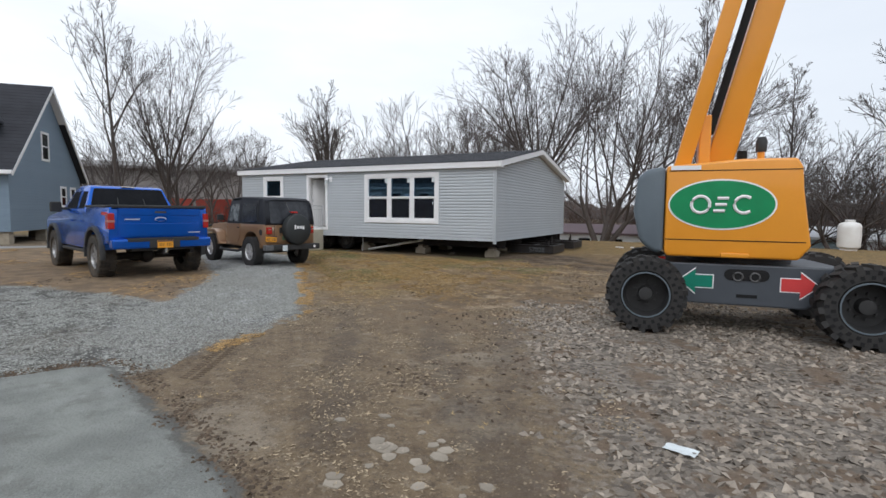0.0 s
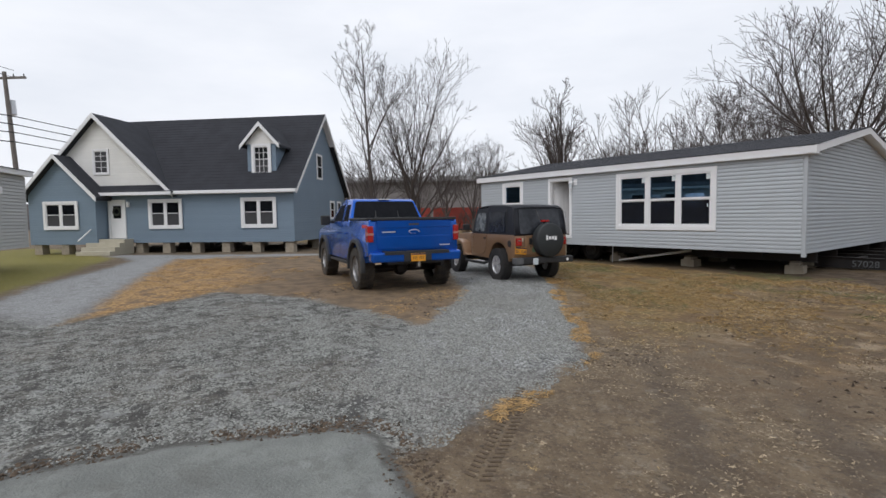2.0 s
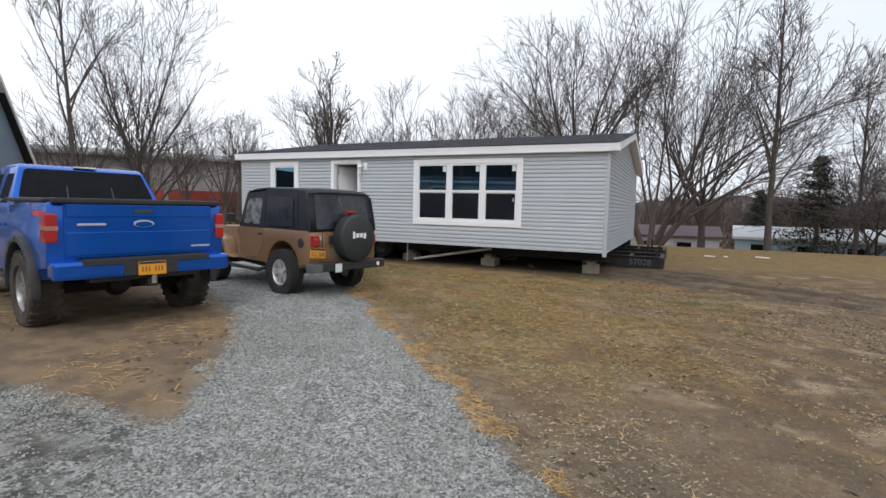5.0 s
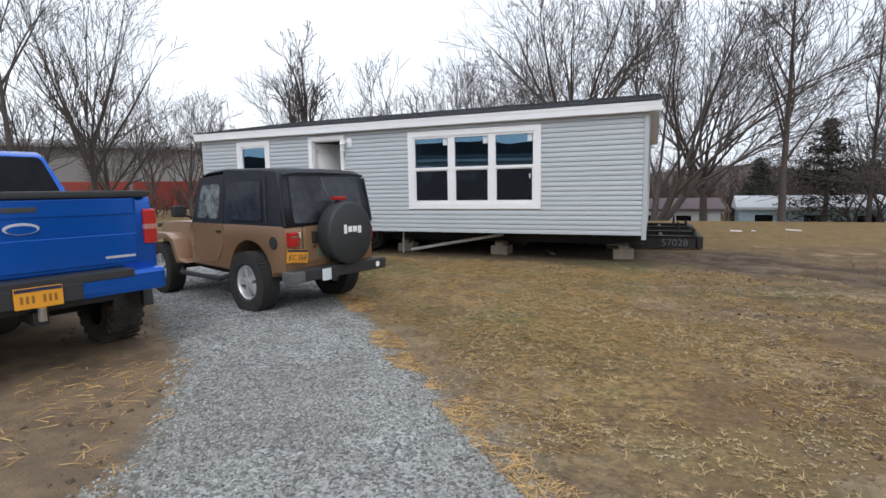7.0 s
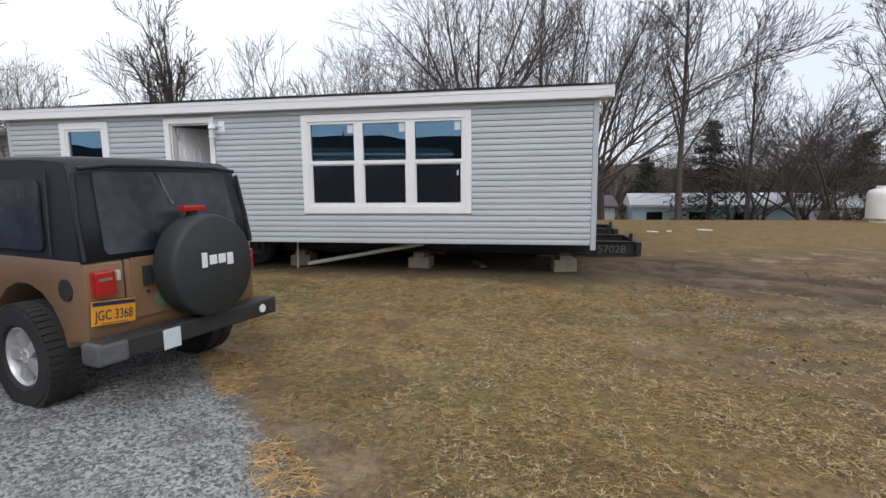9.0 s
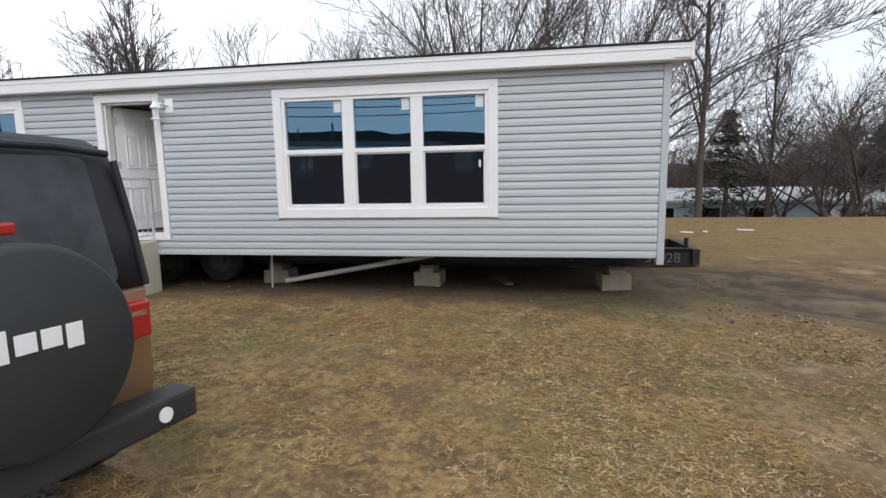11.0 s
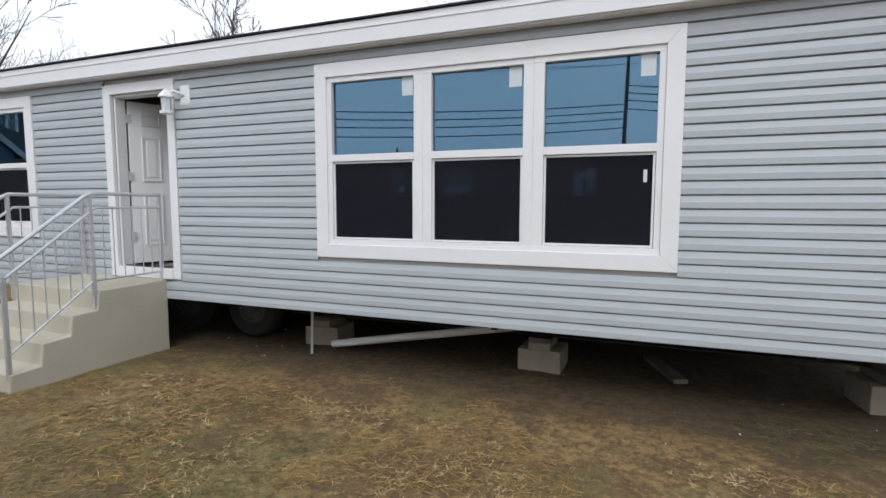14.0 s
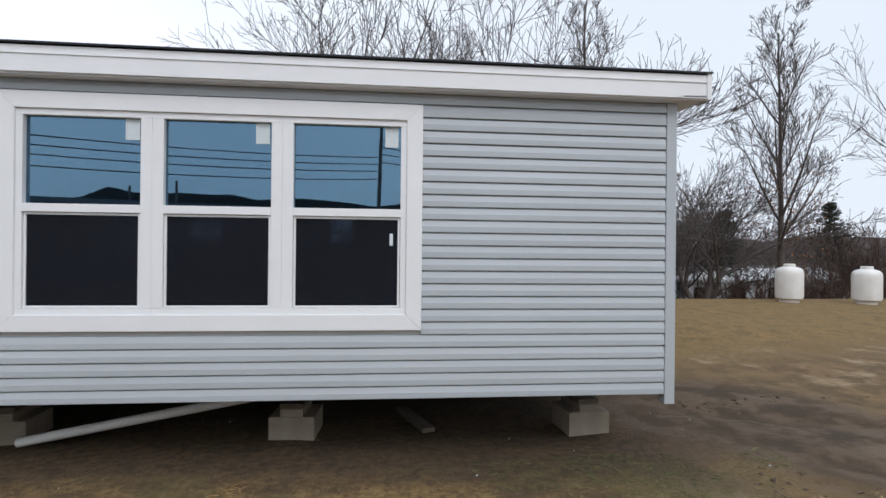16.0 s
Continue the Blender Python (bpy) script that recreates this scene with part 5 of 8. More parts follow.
# ---- bare trees ----
def grow(seed, height, leader=1.0, limbs=8, first=0.3, fan=0.6, limb_len=0.5, sweep=0.06, bend=0.05, knot=0.05, kids=(8, 6, 3), radius=0.2, stems=1, splay=0.3, lean=(0, 0), twig=0.009, pull=(0, 0, 0)):
    """Branches of a bare tree as lists of (points, radii, order): a leader, limbs that sweep away from it, and finer orders."""
    rnd = random.Random(seed)
    out = []
    pull = Vector(pull)

    def branch(p, d, length, r, order):
        n = (10, 9, 6, 4, 3)[order]
        axis = Vector((rnd.gauss(0, 1), rnd.gauss(0, 1), rnd.gauss(0, 0.4))) * bend * (0.15, 1.0, 1.0, 0.9, 0.8)[order]
        pts, rads = [p.copy()], [r]
        q, dd, step = p.copy(), d.normalized(), length / n
        for i in range(n):
            j = Vector((rnd.gauss(0, 1), rnd.gauss(0, 1), rnd.gauss(0, 1))) * knot * (0.5 if order == 0 else 1.0)
            lift = Vector((0, 0, 0.03 if order == 0 else sweep))
            dd = (dd + axis + j + lift + (pull * (i / n) if order == 1 else Vector())).normalized()
            q = q + dd * step
            pts.append(q.copy())
            rads.append(max(r * (1 - (0.45 if order == 0 and leader < 0.6 else 0.86) * ((i + 1) / n) ** (1.15 if order == 1 else 0.85)), twig))
        out.append((pts, rads, order))
        if order == 4:
            return
        turn = rnd.uniform(0, 6.28)
        count = limbs if order == 0 else int(kids[order - 1] * (0.6 + 0.4 * length / (height * limb_len)) + rnd.random()) if order == 1 else int(kids[order - 1] + rnd.random())
        for k in range(count):
            if order == 0:
                f = first + (1 - first) * (k + rnd.uniform(0.2, 0.8)) / count
            else:
                f = rnd.uniform(0.14, 1.0)
            i = min(int(f * n), n - 1)
            base = pts[i].lerp(pts[i + 1], f * n - i)
            along = (pts[i + 1] - pts[i]).normalized()
            turn += 2.4 + rnd.uniform(-0.5, 0.5)
            side = along.cross(Vector((math.cos(turn), math.sin(turn), 0.3))).normalized()
            ang = (fan if order == 0 else 0.58) * rnd.uniform(0.7, 1.25)
            nd = along * math.cos(ang) + side * math.sin(ang)
            if nd.z < 0.05 and order < 3:
                nd.z = abs(nd.z) * 0.5 + 0.05
            if order == 0:
                ln = height * limb_len * rnd.uniform(0.8, 1.15) * (1.0 if leader < 0.6 else 1.1 - 0.75 * (f - first) / (1 - first))
            else:
                ln = length * rnd.uniform(0.42, 0.68) * (1.2 - 0.7 * f)
            branch(base, nd, ln, max(rads[i] * rnd.uniform(0.42, 0.62), twig), order + 1)

    for t in range(stems):
        a = 2 * math.pi * t / stems + rnd.uniform(0, 1)
        sp = 0.0 if stems == 1 else splay * rnd.uniform(0.6, 1.3)
        d = Vector((lean[0] + sp * math.cos(a), lean[1] + sp * math.sin(a), 1))
        branch(Vector((0.2 * (stems > 1) * math.cos(a), 0.2 * (stems > 1) * math.sin(a), -0.2)), d, height * leader * rnd.uniform(0.9, 1.0), radius, 0)
    return out


def branches_mesh(name, branches, material, parent, keep):
    vs, fs = [], []
    for pts, rads, order in branches:
        if not keep(order):
            continue
        seg = 8 if order == 0 else 6 if order == 1 else 4 if order == 2 else 3
        base = len(vs)
        for i, p in enumerate(pts):
            d = (pts[min(i + 1, len(pts) - 1)] - pts[max(i - 1, 0)]).normalized()
            a = d.cross(Vector((0, 0, 1)) if abs(d.z) < 0.95 else Vector((1, 0, 0))).normalized()
            b = d.cross(a)
            for k in range(seg):
                t = 2 * math.pi * k / seg
                vs.append(p + (a * math.cos(t) + b * math.sin(t)) * rads[i])
        for i in range(len(pts) - 1):
            for k in range(seg):
                k2 = (k + 1) % seg
                fs.append((base + i * seg + k, base + i * seg + k2, base + (i + 1) * seg + k2, base + (i + 1) * seg + k))
    me = bpy.data.meshes.new(name)
    me.from_pydata([tuple(v) for v in vs], [], fs)
    me.materials.append(material)
    for p in me.polygons:
        p.use_smooth = True
    ob = new(name, me)
    ob.parent = parent
    return ob


def tree(label, x, y, turn=0, **kw):
    t = thing("bare_tree", label, "tree", x, y, 0, turn, group="bare winter trees")
    br = grow(**kw)
    branches_mesh("trunk", br, M_BARK, t, lambda o: o < 2)
    branches_mesh("crown", br, M_TWIG, t, lambda o: o >= 2)
    return t




# ---- vehicles: x ahead, y left, origin on the ground under the rear axle ----
def road_wheel(parent, x, y, r, width, out, spokes=5, rim_mat=None, lugs=30, rim_r=0.56, rubber=None):
    """A treaded tyre with a spoked rim; out is +1 or -1, the side that faces outwards."""
    w = thing("wheel", "", "", x, y, r)
    w.parent = parent
    hw = width / 2
    m = pose(0, 0, 0, -90 * out)
    bm = bmesh.new()
    lathe(bm, [(r * rim_r, -hw * 0.8), (r * 0.62, -hw), (r * 0.9, -hw), (r * 0.975, -hw * 0.78), (r * 0.985, 0), (r * 0.975, hw * 0.78), (r * 0.9, hw), (r * 0.62, hw), (r * rim_r, hw * 0.8)], 40, m)
    part("tyre", bm, rubber or M_RUBBER, w, "black treaded tyre", True)
    bm = bmesh.new()
    for k in range(lugs):
        a = 2 * math.pi * k / lugs
        for s, off in ((-1, 0.0), (1, math.pi / lugs)):
            mm = m @ Matrix.Rotation(a + off, 4, "Z") @ pose(r * 0.975, 0, s * hw * 0.55, 0, 0, 0)
            box(bm, -0.02, r * 0.028, -r * 0.055, r * 0.055, -hw * 0.42, hw * 0.42, 0, mm)
    tagged(part("tread", bm, rubber or M_RUBBER, w), kind="stuff")
    bm = bmesh.new()
    rr = r * rim_r
    lathe(bm, [(rr, hw * 0.82), (rr * 0.96, hw * 0.86), (rr * 0.9, hw * 0.7), (rr * 0.88, -hw * 0.2), (0.0, -hw * 0.2)], 36, m)
    lathe(bm, [(rr * 0.3, hw * 0.2), (rr * 0.26, hw * 0.72), (rr * 0.12, hw * 0.76), (0.0, hw * 0.76)], 24, m)
    for k in range(spokes):
        mm = m @ Matrix.Rotation(2 * math.pi * k / spokes, 4, "Z")
        prism(bm, [(rr * 0.2, -rr * 0.15), (rr * 0.93, -rr * 0.21), (rr * 0.93, rr * 0.21), (rr * 0.2, rr * 0.15)], "z", hw * 0.3, hw * 0.68)
        for v in list(bm.verts)[-8:]:
            v.co = mm @ v.co
    for k in range(5):
        a = 2 * math.pi * (k + 0.5) / 5
        lathe(bm, [(0.014, hw * 0.6), (0.014, hw * 0.8), (0, hw * 0.82)], 6, m @ pose(rr * 0.19 * math.cos(a), rr * 0.19 * math.sin(a), 0))
    part("rim", bm, rim_mat or M_ALLOY, w, "silver spoked rim", True)
    return w


def body(name, poly, half, parent, material, taper=None, bevel=0.03, label="", y0=None):
    """A side outline of (x, z) drawn across the vehicle; taper(z) scales its half width."""
    bm = bmesh.new()
    vs, _ = prism(bm, poly, "y", -half if y0 is None else y0, half)
    if taper:
        for v in vs:
            v.co.y *= taper(v.co.z)
    if bevel:
        rounded(bm, bevel, 25, 2)
    return part(name, bm, material, parent, label, True)


def arch(cx, cz, r, a0=180, a1=0, n=9):
    return [(cx + r * math.cos(radians(a0 + (a1 - a0) * k / n)), cz + r * math.sin(radians(a0 + (a1 - a0) * k / n))) for k in range(n + 1)]


def quad_panel(name, pts, thick, material, parent, label="", bevel=0.0):
    """A flat pane through four points, thickened along its normal."""
    p = [Vector(q) for q in pts]
    nrm = (p[1] - p[0]).cross(p[3] - p[0]).normalized() * thick
    bm = bmesh.new()
    a, b = [bm.verts.new(q) for q in p], [bm.verts.new(q + nrm) for q in p]
    bm.faces.new(a), bm.faces.new(b[::-1])
    for i in range(len(p)):
        j = (i + 1) % len(p)
        bm.faces.new((a[j], a[i], b[i], b[j]))
    if bevel:
        rounded(bm, bevel)
    return part(name, bm, material, parent, label, True)


def round_quad(pts, r, n=4):
    """A four-sided outline with its corners rounded."""
    out = []
    p = [Vector(q) for q in pts]
    for i in range(4):
        c, a, b = p[i], p[i - 1], p[(i + 1) % 4]
        u, v = c + (a - c).normalized() * r, c + (b - c).normalized() * r
        for k in range(n + 1):
            t = k / n
            out.append(u * (1 - t) ** 2 + c * 2 * t * (1 - t) + v * t * t)
    return out


def disc(name, x, y, z, r, thick, material, parent, axis="x", label="", seg=28, squash=1.0):
    bm = bmesh.new()
    m = pose(x, y, z, 0, 90, 0) if axis == "x" else pose(x, y, z, 90, 0, 0)
    lathe(bm, [(0, -thick / 2), (r, -thick / 2), (r, thick / 2), (0, thick / 2)], seg, m @ Matrix.Diagonal((squash, 1, 1, 1)))
    return part(name, bm, material, parent, label, True)


def number_plate(parent, x, y, z, w=0.31, h=0.16, letters="", tilt=0):
    p = thing("number_plate", "orange-yellow number plate with dark bars", "", x, y, z)
    p.parent = parent
    p.matrix_basis = pose(x, y, z, tilt)
    block("plate", -0.012, 0.0, -w / 2, w / 2, -h / 2, h / 2, M_PLATE, p, bevel=0.003)
    block("plate_band", -0.015, -0.012, -w / 2 + 0.005, w / 2 - 0.005, h / 2 - 0.03, h / 2 - 0.004, M_NAVY, p)
    if letters:
        curve = bpy.data.curves.new("plate_number", "FONT")
        curve.body, curve.size, curve.extrude, curve.align_x = letters, 0.082, 0.001, "CENTER"
        text = new("temp_plate", curve)
        bpy.context.view_layer.update()
        num = new("plate_number", bpy.data.meshes.new_from_object(text.evaluated_get(bpy.context.evaluated_depsgraph_get())))
        bpy.data.objects.remove(text)
        num.data.materials.clear()
        num.data.materials.append(M_NAVY)
        num.parent, num.matrix_basis = p, pose(-0.0135, 0, -0.045, 90, 0, -90) @ Matrix.Diagonal((0.82, 1.15, 1, 1))
        block("plate_line", -0.0135, -0.012, -w / 2 + 0.06, w / 2 - 0.06, -h / 2 + 0.008, -h / 2 + 0.016, M_PRINT, p)
    for k in range(7):
        if k != 3 and not letters:
            yy = w / 2 - 0.045 - k * 0.036
            block("character_bar", -0.014, -0.012, yy - 0.009, yy + 0.009, -0.04, 0.02, M_PRINT, p)
    return p


M_PRINT = mat("faded_print", (0.3, 0.13, 0.02), 0.5, bump=0)
M_NAVY = mat("dark_blue_print", (0.02, 0.025, 0.07), 0.5, bump=0)
M_VINYLWIN = mat("smoky_vinyl_window", (0.012, 0.0135, 0.018), 0.22, 0, (0.05, 0.054, 0.062), 2.6, 11, 0.9, 0.35, 0.015, spec=0.35)
M_COVER = mat("spare_cover_vinyl", (0.02, 0.024, 0.026), 0.62, 0, (0.032, 0.035, 0.036), 3, 90, 0.6, 0.15)
M_CHROME = mat("chrome", (0.75, 0.76, 0.78), 0.12, 1.0, bump=0)


def build_offroader():
    j = thing("soft_top_off_roader", "brown two-door off-roader with black soft top and spare wheel", "car", -10.3, 9.9, 0.0, 164.5)
    j.matrix_basis = j.matrix_basis @ Matrix.Diagonal((1, 0.93, 1, 1))
    hw = 0.745
    tub = [(-0.72, 0.56), (-0.74, 0.62), (-0.74, 1.08), (-0.71, 1.10), (1.40, 1.10), (1.46, 1.08), (1.46, 0.52), (0.52, 0.50)] + arch(0, 0.44, 0.47, 5, 175) + [(-0.5, 0.54)]
    body("tub", tub, hw, j, M_BROWN, None, 0.018, "copper-brown body tub")
    body("hood", [(1.40, 1.105), (2.2, 1.085), (2.62, 1.05), (2.70, 1.0), (2.70, 0.58), (1.44, 0.58)], 0.6, j, M_BROWN, lambda z: 1.0 if z > 0.9 else 0.97, 0.04, "brown bonnet")
    body("underbody", [(-0.7, 0.56), (1.45, 0.56), (2.6, 0.56), (2.6, 0.42), (1.2, 0.36), (-0.6, 0.44)], 0.42, j, M_BLKPL, None, 0.02)
    for s in (-1, 1):
        bm = bmesh.new()
        prism(bm, [(1.46, 0.52), (1.72, 0.56), (1.86, 0.84), (2.05, 0.92), (2.58, 0.92), (2.76, 0.84), (2.77, 0.78), (2.58, 0.84), (2.06, 0.845), (1.93, 0.78), (1.80, 0.5)], "y", s * 0.58, s * 0.83)
        rounded(bm, 0.012)
        part("front_fender", bm, M_BROWN, j, smooth=True)
        for nm, x, y in (("", 0, 0.66), ("", 2.37, 0.66)):
            road_wheel(j, x, s * 0.70, 0.385, 0.25, s, 5, None, 46)
        bar("side_step", [(0.52, s * 0.74, 0.42), (0.6, s * 0.82, 0.38), (1.65, s * 0.82, 0.38), (1.75, s * 0.74, 0.42)], 0.035, M_BLKPL, j, "black tubular side step")
        # door, its seam and handle
        dp = [(0.58, 1.085), (1.36, 1.085), (1.36, 0.62), (0.98, 0.56), (0.72, 0.62), (0.58, 0.82)]
        bm = bmesh.new()
        prism(bm, dp, "y", s * hw, s * (hw + 0.012))
        door = part("door", bm, M_BROWN, j, "brown half door")
        block("door_handle", 0.62, 0.72, s * (hw + 0.012), s * (hw + 0.03), 0.98, 1.01, M_BLKPL, door)
        for z in (0.74, 1.0):
            block("hinge", 1.3, 1.42, s * (hw + 0.012), s * (hw + 0.03), z - 0.03, z + 0.03, M_BROWN, door)
        # upper door with its window, quarter window
        ty = lambda z: s * (hw + 0.004 - (z - 1.1) * 0.09)
        quad_panel("upper_door", [(0.56, ty(1.1), 1.1), (1.38, ty(1.1), 1.1), (1.18, ty(1.74), 1.70), (0.56, ty(1.74), 1.74)], 0.02 * s, M_CANVAS, j)
        quad_panel("door_window", round_quad([(0.66, ty(1.16) + 0.012 * s, 1.16), (1.24, ty(1.16) + 0.012 * s, 1.16), (1.10, ty(1.6) + 0.012 * s, 1.6), (0.66, ty(1.62) + 0.012 * s, 1.62)], 0.08), 0.012 * s, M_DOORGL, j, "clear door window with painted-in reflections")
        quad_panel("quarter_window", round_quad([(-0.34, ty(1.15) + 0.014 * s, 1.15), (0.46, ty(1.15) + 0.014 * s, 1.15), (0.46, ty(1.63) + 0.014 * s, 1.63), (-0.27, ty(1.63) + 0.014 * s, 1.63)], 0.07), 0.012 * s, M_VINYLWIN, j, "smoky vinyl quarter window")
        # mirror
        bar("mirror_arm", [(1.36, s * 0.76, 1.16), (1.36, s * 0.9, 1.22)], 0.014, M_BLKPL, j)
        block("mirror", 1.31, 1.39, s * 0.86, s * 1.04, 1.18, 1.33, M_BLKPL, j, bevel=0.02)
        # lamps
        block("tail_lamp", -0.80, -0.73, s * 0.64 - 0.07, s * 0.64 + 0.07, 0.86, 1.03, M_REDL, j, "red tail lamp", 0.014)
        block("reflector", -0.804, -0.798, s * 0.64 - 0.045, s * 0.64 + 0.045, 0.965, 0.985, M_CHROME, j)
        disc("headlamp", 2.715, s * 0.4, 0.86, 0.09, 0.04, M_CHROME, j)
    disc("fuel_filler", -0.53, hw + 0.003, 0.90, 0.075, 0.016, M_BLKPL, j, "y", "black round fuel filler")
    # windscreen frame
    quad_panel("windscreen", [(1.42, -0.66, 1.12), (1.42, 0.66, 1.12), (1.17, 0.62, 1.70), (1.17, -0.62, 1.70)], 0.02, M_DOORGL, j)
    for s in (-1, 1):
        bar("windscreen_post", [(1.43, s * 0.69, 1.1), (1.17, s * 0.655, 1.72)], 0.03, M_BROWN, j)
    bar("windscreen_header", [(1.17, -0.655, 1.72), (1.17, 0.655, 1.72)], 0.03, M_BLKPL, j)
    # soft top: a shell with open sides
    bm = bmesh.new()
    stations = [(-0.75, 1.09, 0.752), (-0.70, 1.35, 0.742), (-0.635, 1.64, 0.72), (-0.60, 1.72, 0.705), (-0.53, 1.77, 0.695), (-0.2, 1.795, 0.69), (0.1, 1.80, 0.69), (0.56, 1.815, 0.69), (1.0, 1.79, 0.685), (1.2, 1.745, 0.67)]
    rows_ = []
    for x, z, w in stations:
        rows_.append([bm.verts.new((x, yy * w, z - (0.035 if abs(yy) == 1 else 0.012 if abs(yy) > 0.8 else 0) * (1 if z > 1.5 else 0))) for yy in (-1, -0.93, -0.5, 0, 0.5, 0.93, 1)])
    for r0, r1 in zip(rows_, rows_[1:]):
        for k in range(6):
            bm.faces.new((r0[k], r0[k + 1], r1[k + 1], r1[k]))
    top = part("soft_top", bm, M_CANVAS, j, "black fabric soft top", True)
    sol = top.modifiers.new("thick", "SOLIDIFY")
    sol.thickness, sol.offset = 0.02, -1
    for s in (-1, 1):
        quad_panel("top_side", [(-0.735, s * 0.745, 1.10), (0.58, s * 0.742, 1.10), (0.58, s * 0.685, 1.79), (-0.56, s * 0.69, 1.73)], 0.012 * s, M_CANVAS, j)
    # rear curtain window
    quad_panel("rear_window", round_quad([(-0.752, 0.60, 1.125), (-0.752, -0.60, 1.125), (-0.632, -0.57, 1.675), (-0.632, 0.57, 1.675)], 0.05), 0.010, M_VINYLWIN, j, "smoky rear vinyl window")
    # interior hints
    for s in (-1, 1):
        block("seat_back", 0.35, 0.5, s * 0.38 - 0.24, s * 0.38 + 0.24, 0.8, 1.5, M_BLKPL, j, bevel=0.05)
    # tailgate, spare wheel, lamp
    block("tailgate", -0.752, -0.738, -0.5, 0.42, 0.66, 1.085, M_BROWN, j, bevel=0.004)
    block("tailgate_latch", -0.775, -0.752, 0.27, 0.34, 0.88, 1.02, M_BLKPL, j, bevel=0.006)
    disc("green_sticker", -0.756, 0.2, 0.76, 0.06, 0.006, M_STICKG, j)
    sp = thing("spare_wheel", "spare wheel in a black vinyl cover with white lettering bars", "", 0, 0)
    sp.parent = j
    bm = bmesh.new()
    R = 0.385
    lathe(bm, [(0, -0.12), (R * 0.9, -0.12), (R * 0.98, -0.10), (R, -0.05), (R, 0.08), (R * 0.98, 0.112), (R * 0.93, 0.128), (0, 0.132)], 48, pose(-0.90, -0.09, 0.98, 0, -90, 0))
    cover = part("cover", bm, M_COVER, sp, smooth=True)
    bm = bmesh.new()
    # plain mark in place of a brand word: four rounded white bars
    for y, w, h0, h1 in ((0.115, 0.05, -0.05, 0.06), (0.035, 0.07, -0.035, 0.035), (-0.05, 0.07, -0.035, 0.035), (-0.13, 0.06, -0.055, 0.035)):
        box(bm, -1.036, -1.031, -0.09 + y - w / 2, -0.09 + y + w / 2, 1.03 + h0, 1.03 + h1, 0.002)
    part("white_mark", bm, M_WHITE, sp, "white printed mark")
    bar("mount", [(-0.80, -0.09, 0.98), (-0.74, -0.09, 0.98)], 0.1, M_BLKPL, sp)
    bar("lamp_stalk", [(-0.80, -0.05, 1.2), (-0.84, -0.05, 1.39)], 0.04, M_BLKPL, j)
    block("high_brake_lamp", -0.88, -0.81, -0.15, 0.05, 1.385, 1.43, M_REDL, j, "red high brake lamp", 0.01)
    # the arm's pale grey stands in for the highlight along it
    bar("wiper_arm", [(-0.70, 0.0, 1.44), (-0.675, 0.03, 1.52), (-0.65, 0.07, 1.64)], [0.014, 0.012, 0.01], M_GREYB, j, "pale grey wiper arm with its highlight painted in")
    bar("wiper_blade", [(-0.662, 0.04, 1.54), (-0.645, 0.09, 1.68)], 0.012, M_BLKPL, j)
    bar("top_binding", [(-0.655, -0.67, 1.69), (-0.64, -0.45, 1.715), (-0.635, 0, 1.72), (-0.64, 0.45, 1.715), (-0.655, 0.67, 1.69)], 0.016, M_CANVAS, j)
    for s in (-1, 1):
        bar("corner_binding", [(-0.75, s * 0.735, 1.1), (-0.70, s * 0.728, 1.36), (-0.65, s * 0.70, 1.66)], 0.016, M_CANVAS, j)
        bar("side_zip", [(-0.41, s * 0.752, 1.12), (-0.36, s * 0.712, 1.68)], 0.008, M_BLKPL, j)
        bar("roll_bar", [(0.1, s * 0.5, 0.9), (0.1, s * 0.5, 1.6)], 0.035, M_BLKPL, j)
    block("side_marker", -0.778, -0.742, 0.515, 0.545, 0.95, 1.02, M_LENSP, j, "pale marker lens", 0.008)
    for y in (-0.42, 0.47):
        block("tub_seam", -0.7445, -0.738, y - 0.004, y + 0.004, 0.64, 1.09, M_BLKPL, j)
    block("gate_hinge", -0.77, -0.745, -0.56, -0.36, 0.90, 0.96, M_BLKPL, j, "black gate hinge", 0.008)
    disc("lock", -0.757, 0.305, 0.835, 0.014, 0.012, M_BLKPL, j)
    # bumpers
    block("rear_bumper", -0.95, -0.79, -0.80, 0.80, 0.46, 0.60, M_BLKPL, j, "black steel rear bumper", 0.02)
    block("bumper_end", -0.96, -0.78, 0.62, 0.84, 0.455, 0.595, M_GREYB, j, "scuffed grey bumper end", 0.025)
    disc("oval_badge", -0.956, -0.62, 0.53, 0.035, 0.008, M_WHITE, j, "x", "white oval badge", 24, 1.0)
    block("bumper_tag", -0.957, -0.95, 0.22, 0.36, 0.44, 0.58, M_STICK, j, "small white tag")
    number_plate(j, -0.765, 0.585, 0.745, letters="JGC 3368", tilt=5)
    block("front_bumper", 2.80, 2.95, -0.78, 0.78, 0.5, 0.64, M_BLKPL, j, "black front bumper", 0.02)
    for s in (-1, 1):
        bar("bumper_hoop", [(2.9, s * 0.80, 0.60), (3.08, s * 0.84, 0.66), (3.13, s * 0.84, 0.86), (3.08, s * 0.72, 0.98), (3.04, s * 0.2, 1.0)], 0.032, M_BLKPL, j, "black tubular brush guard")
        bar("guard_upright", [(2.92, s * 0.3, 0.6), (3.04, s * 0.3, 1.0)], 0.028, M_BLKPL, j)
        bar("guard_side_bar", [(3.12, s * 0.84, 0.76), (2.78, s * 0.80, 0.72)], 0.024, M_BLKPL, j)
        bar("bumper_bracket", [(2.6, s * 0.4, 0.55), (2.82, s * 0.4, 0.57)], 0.04, M_BLKPL, j)
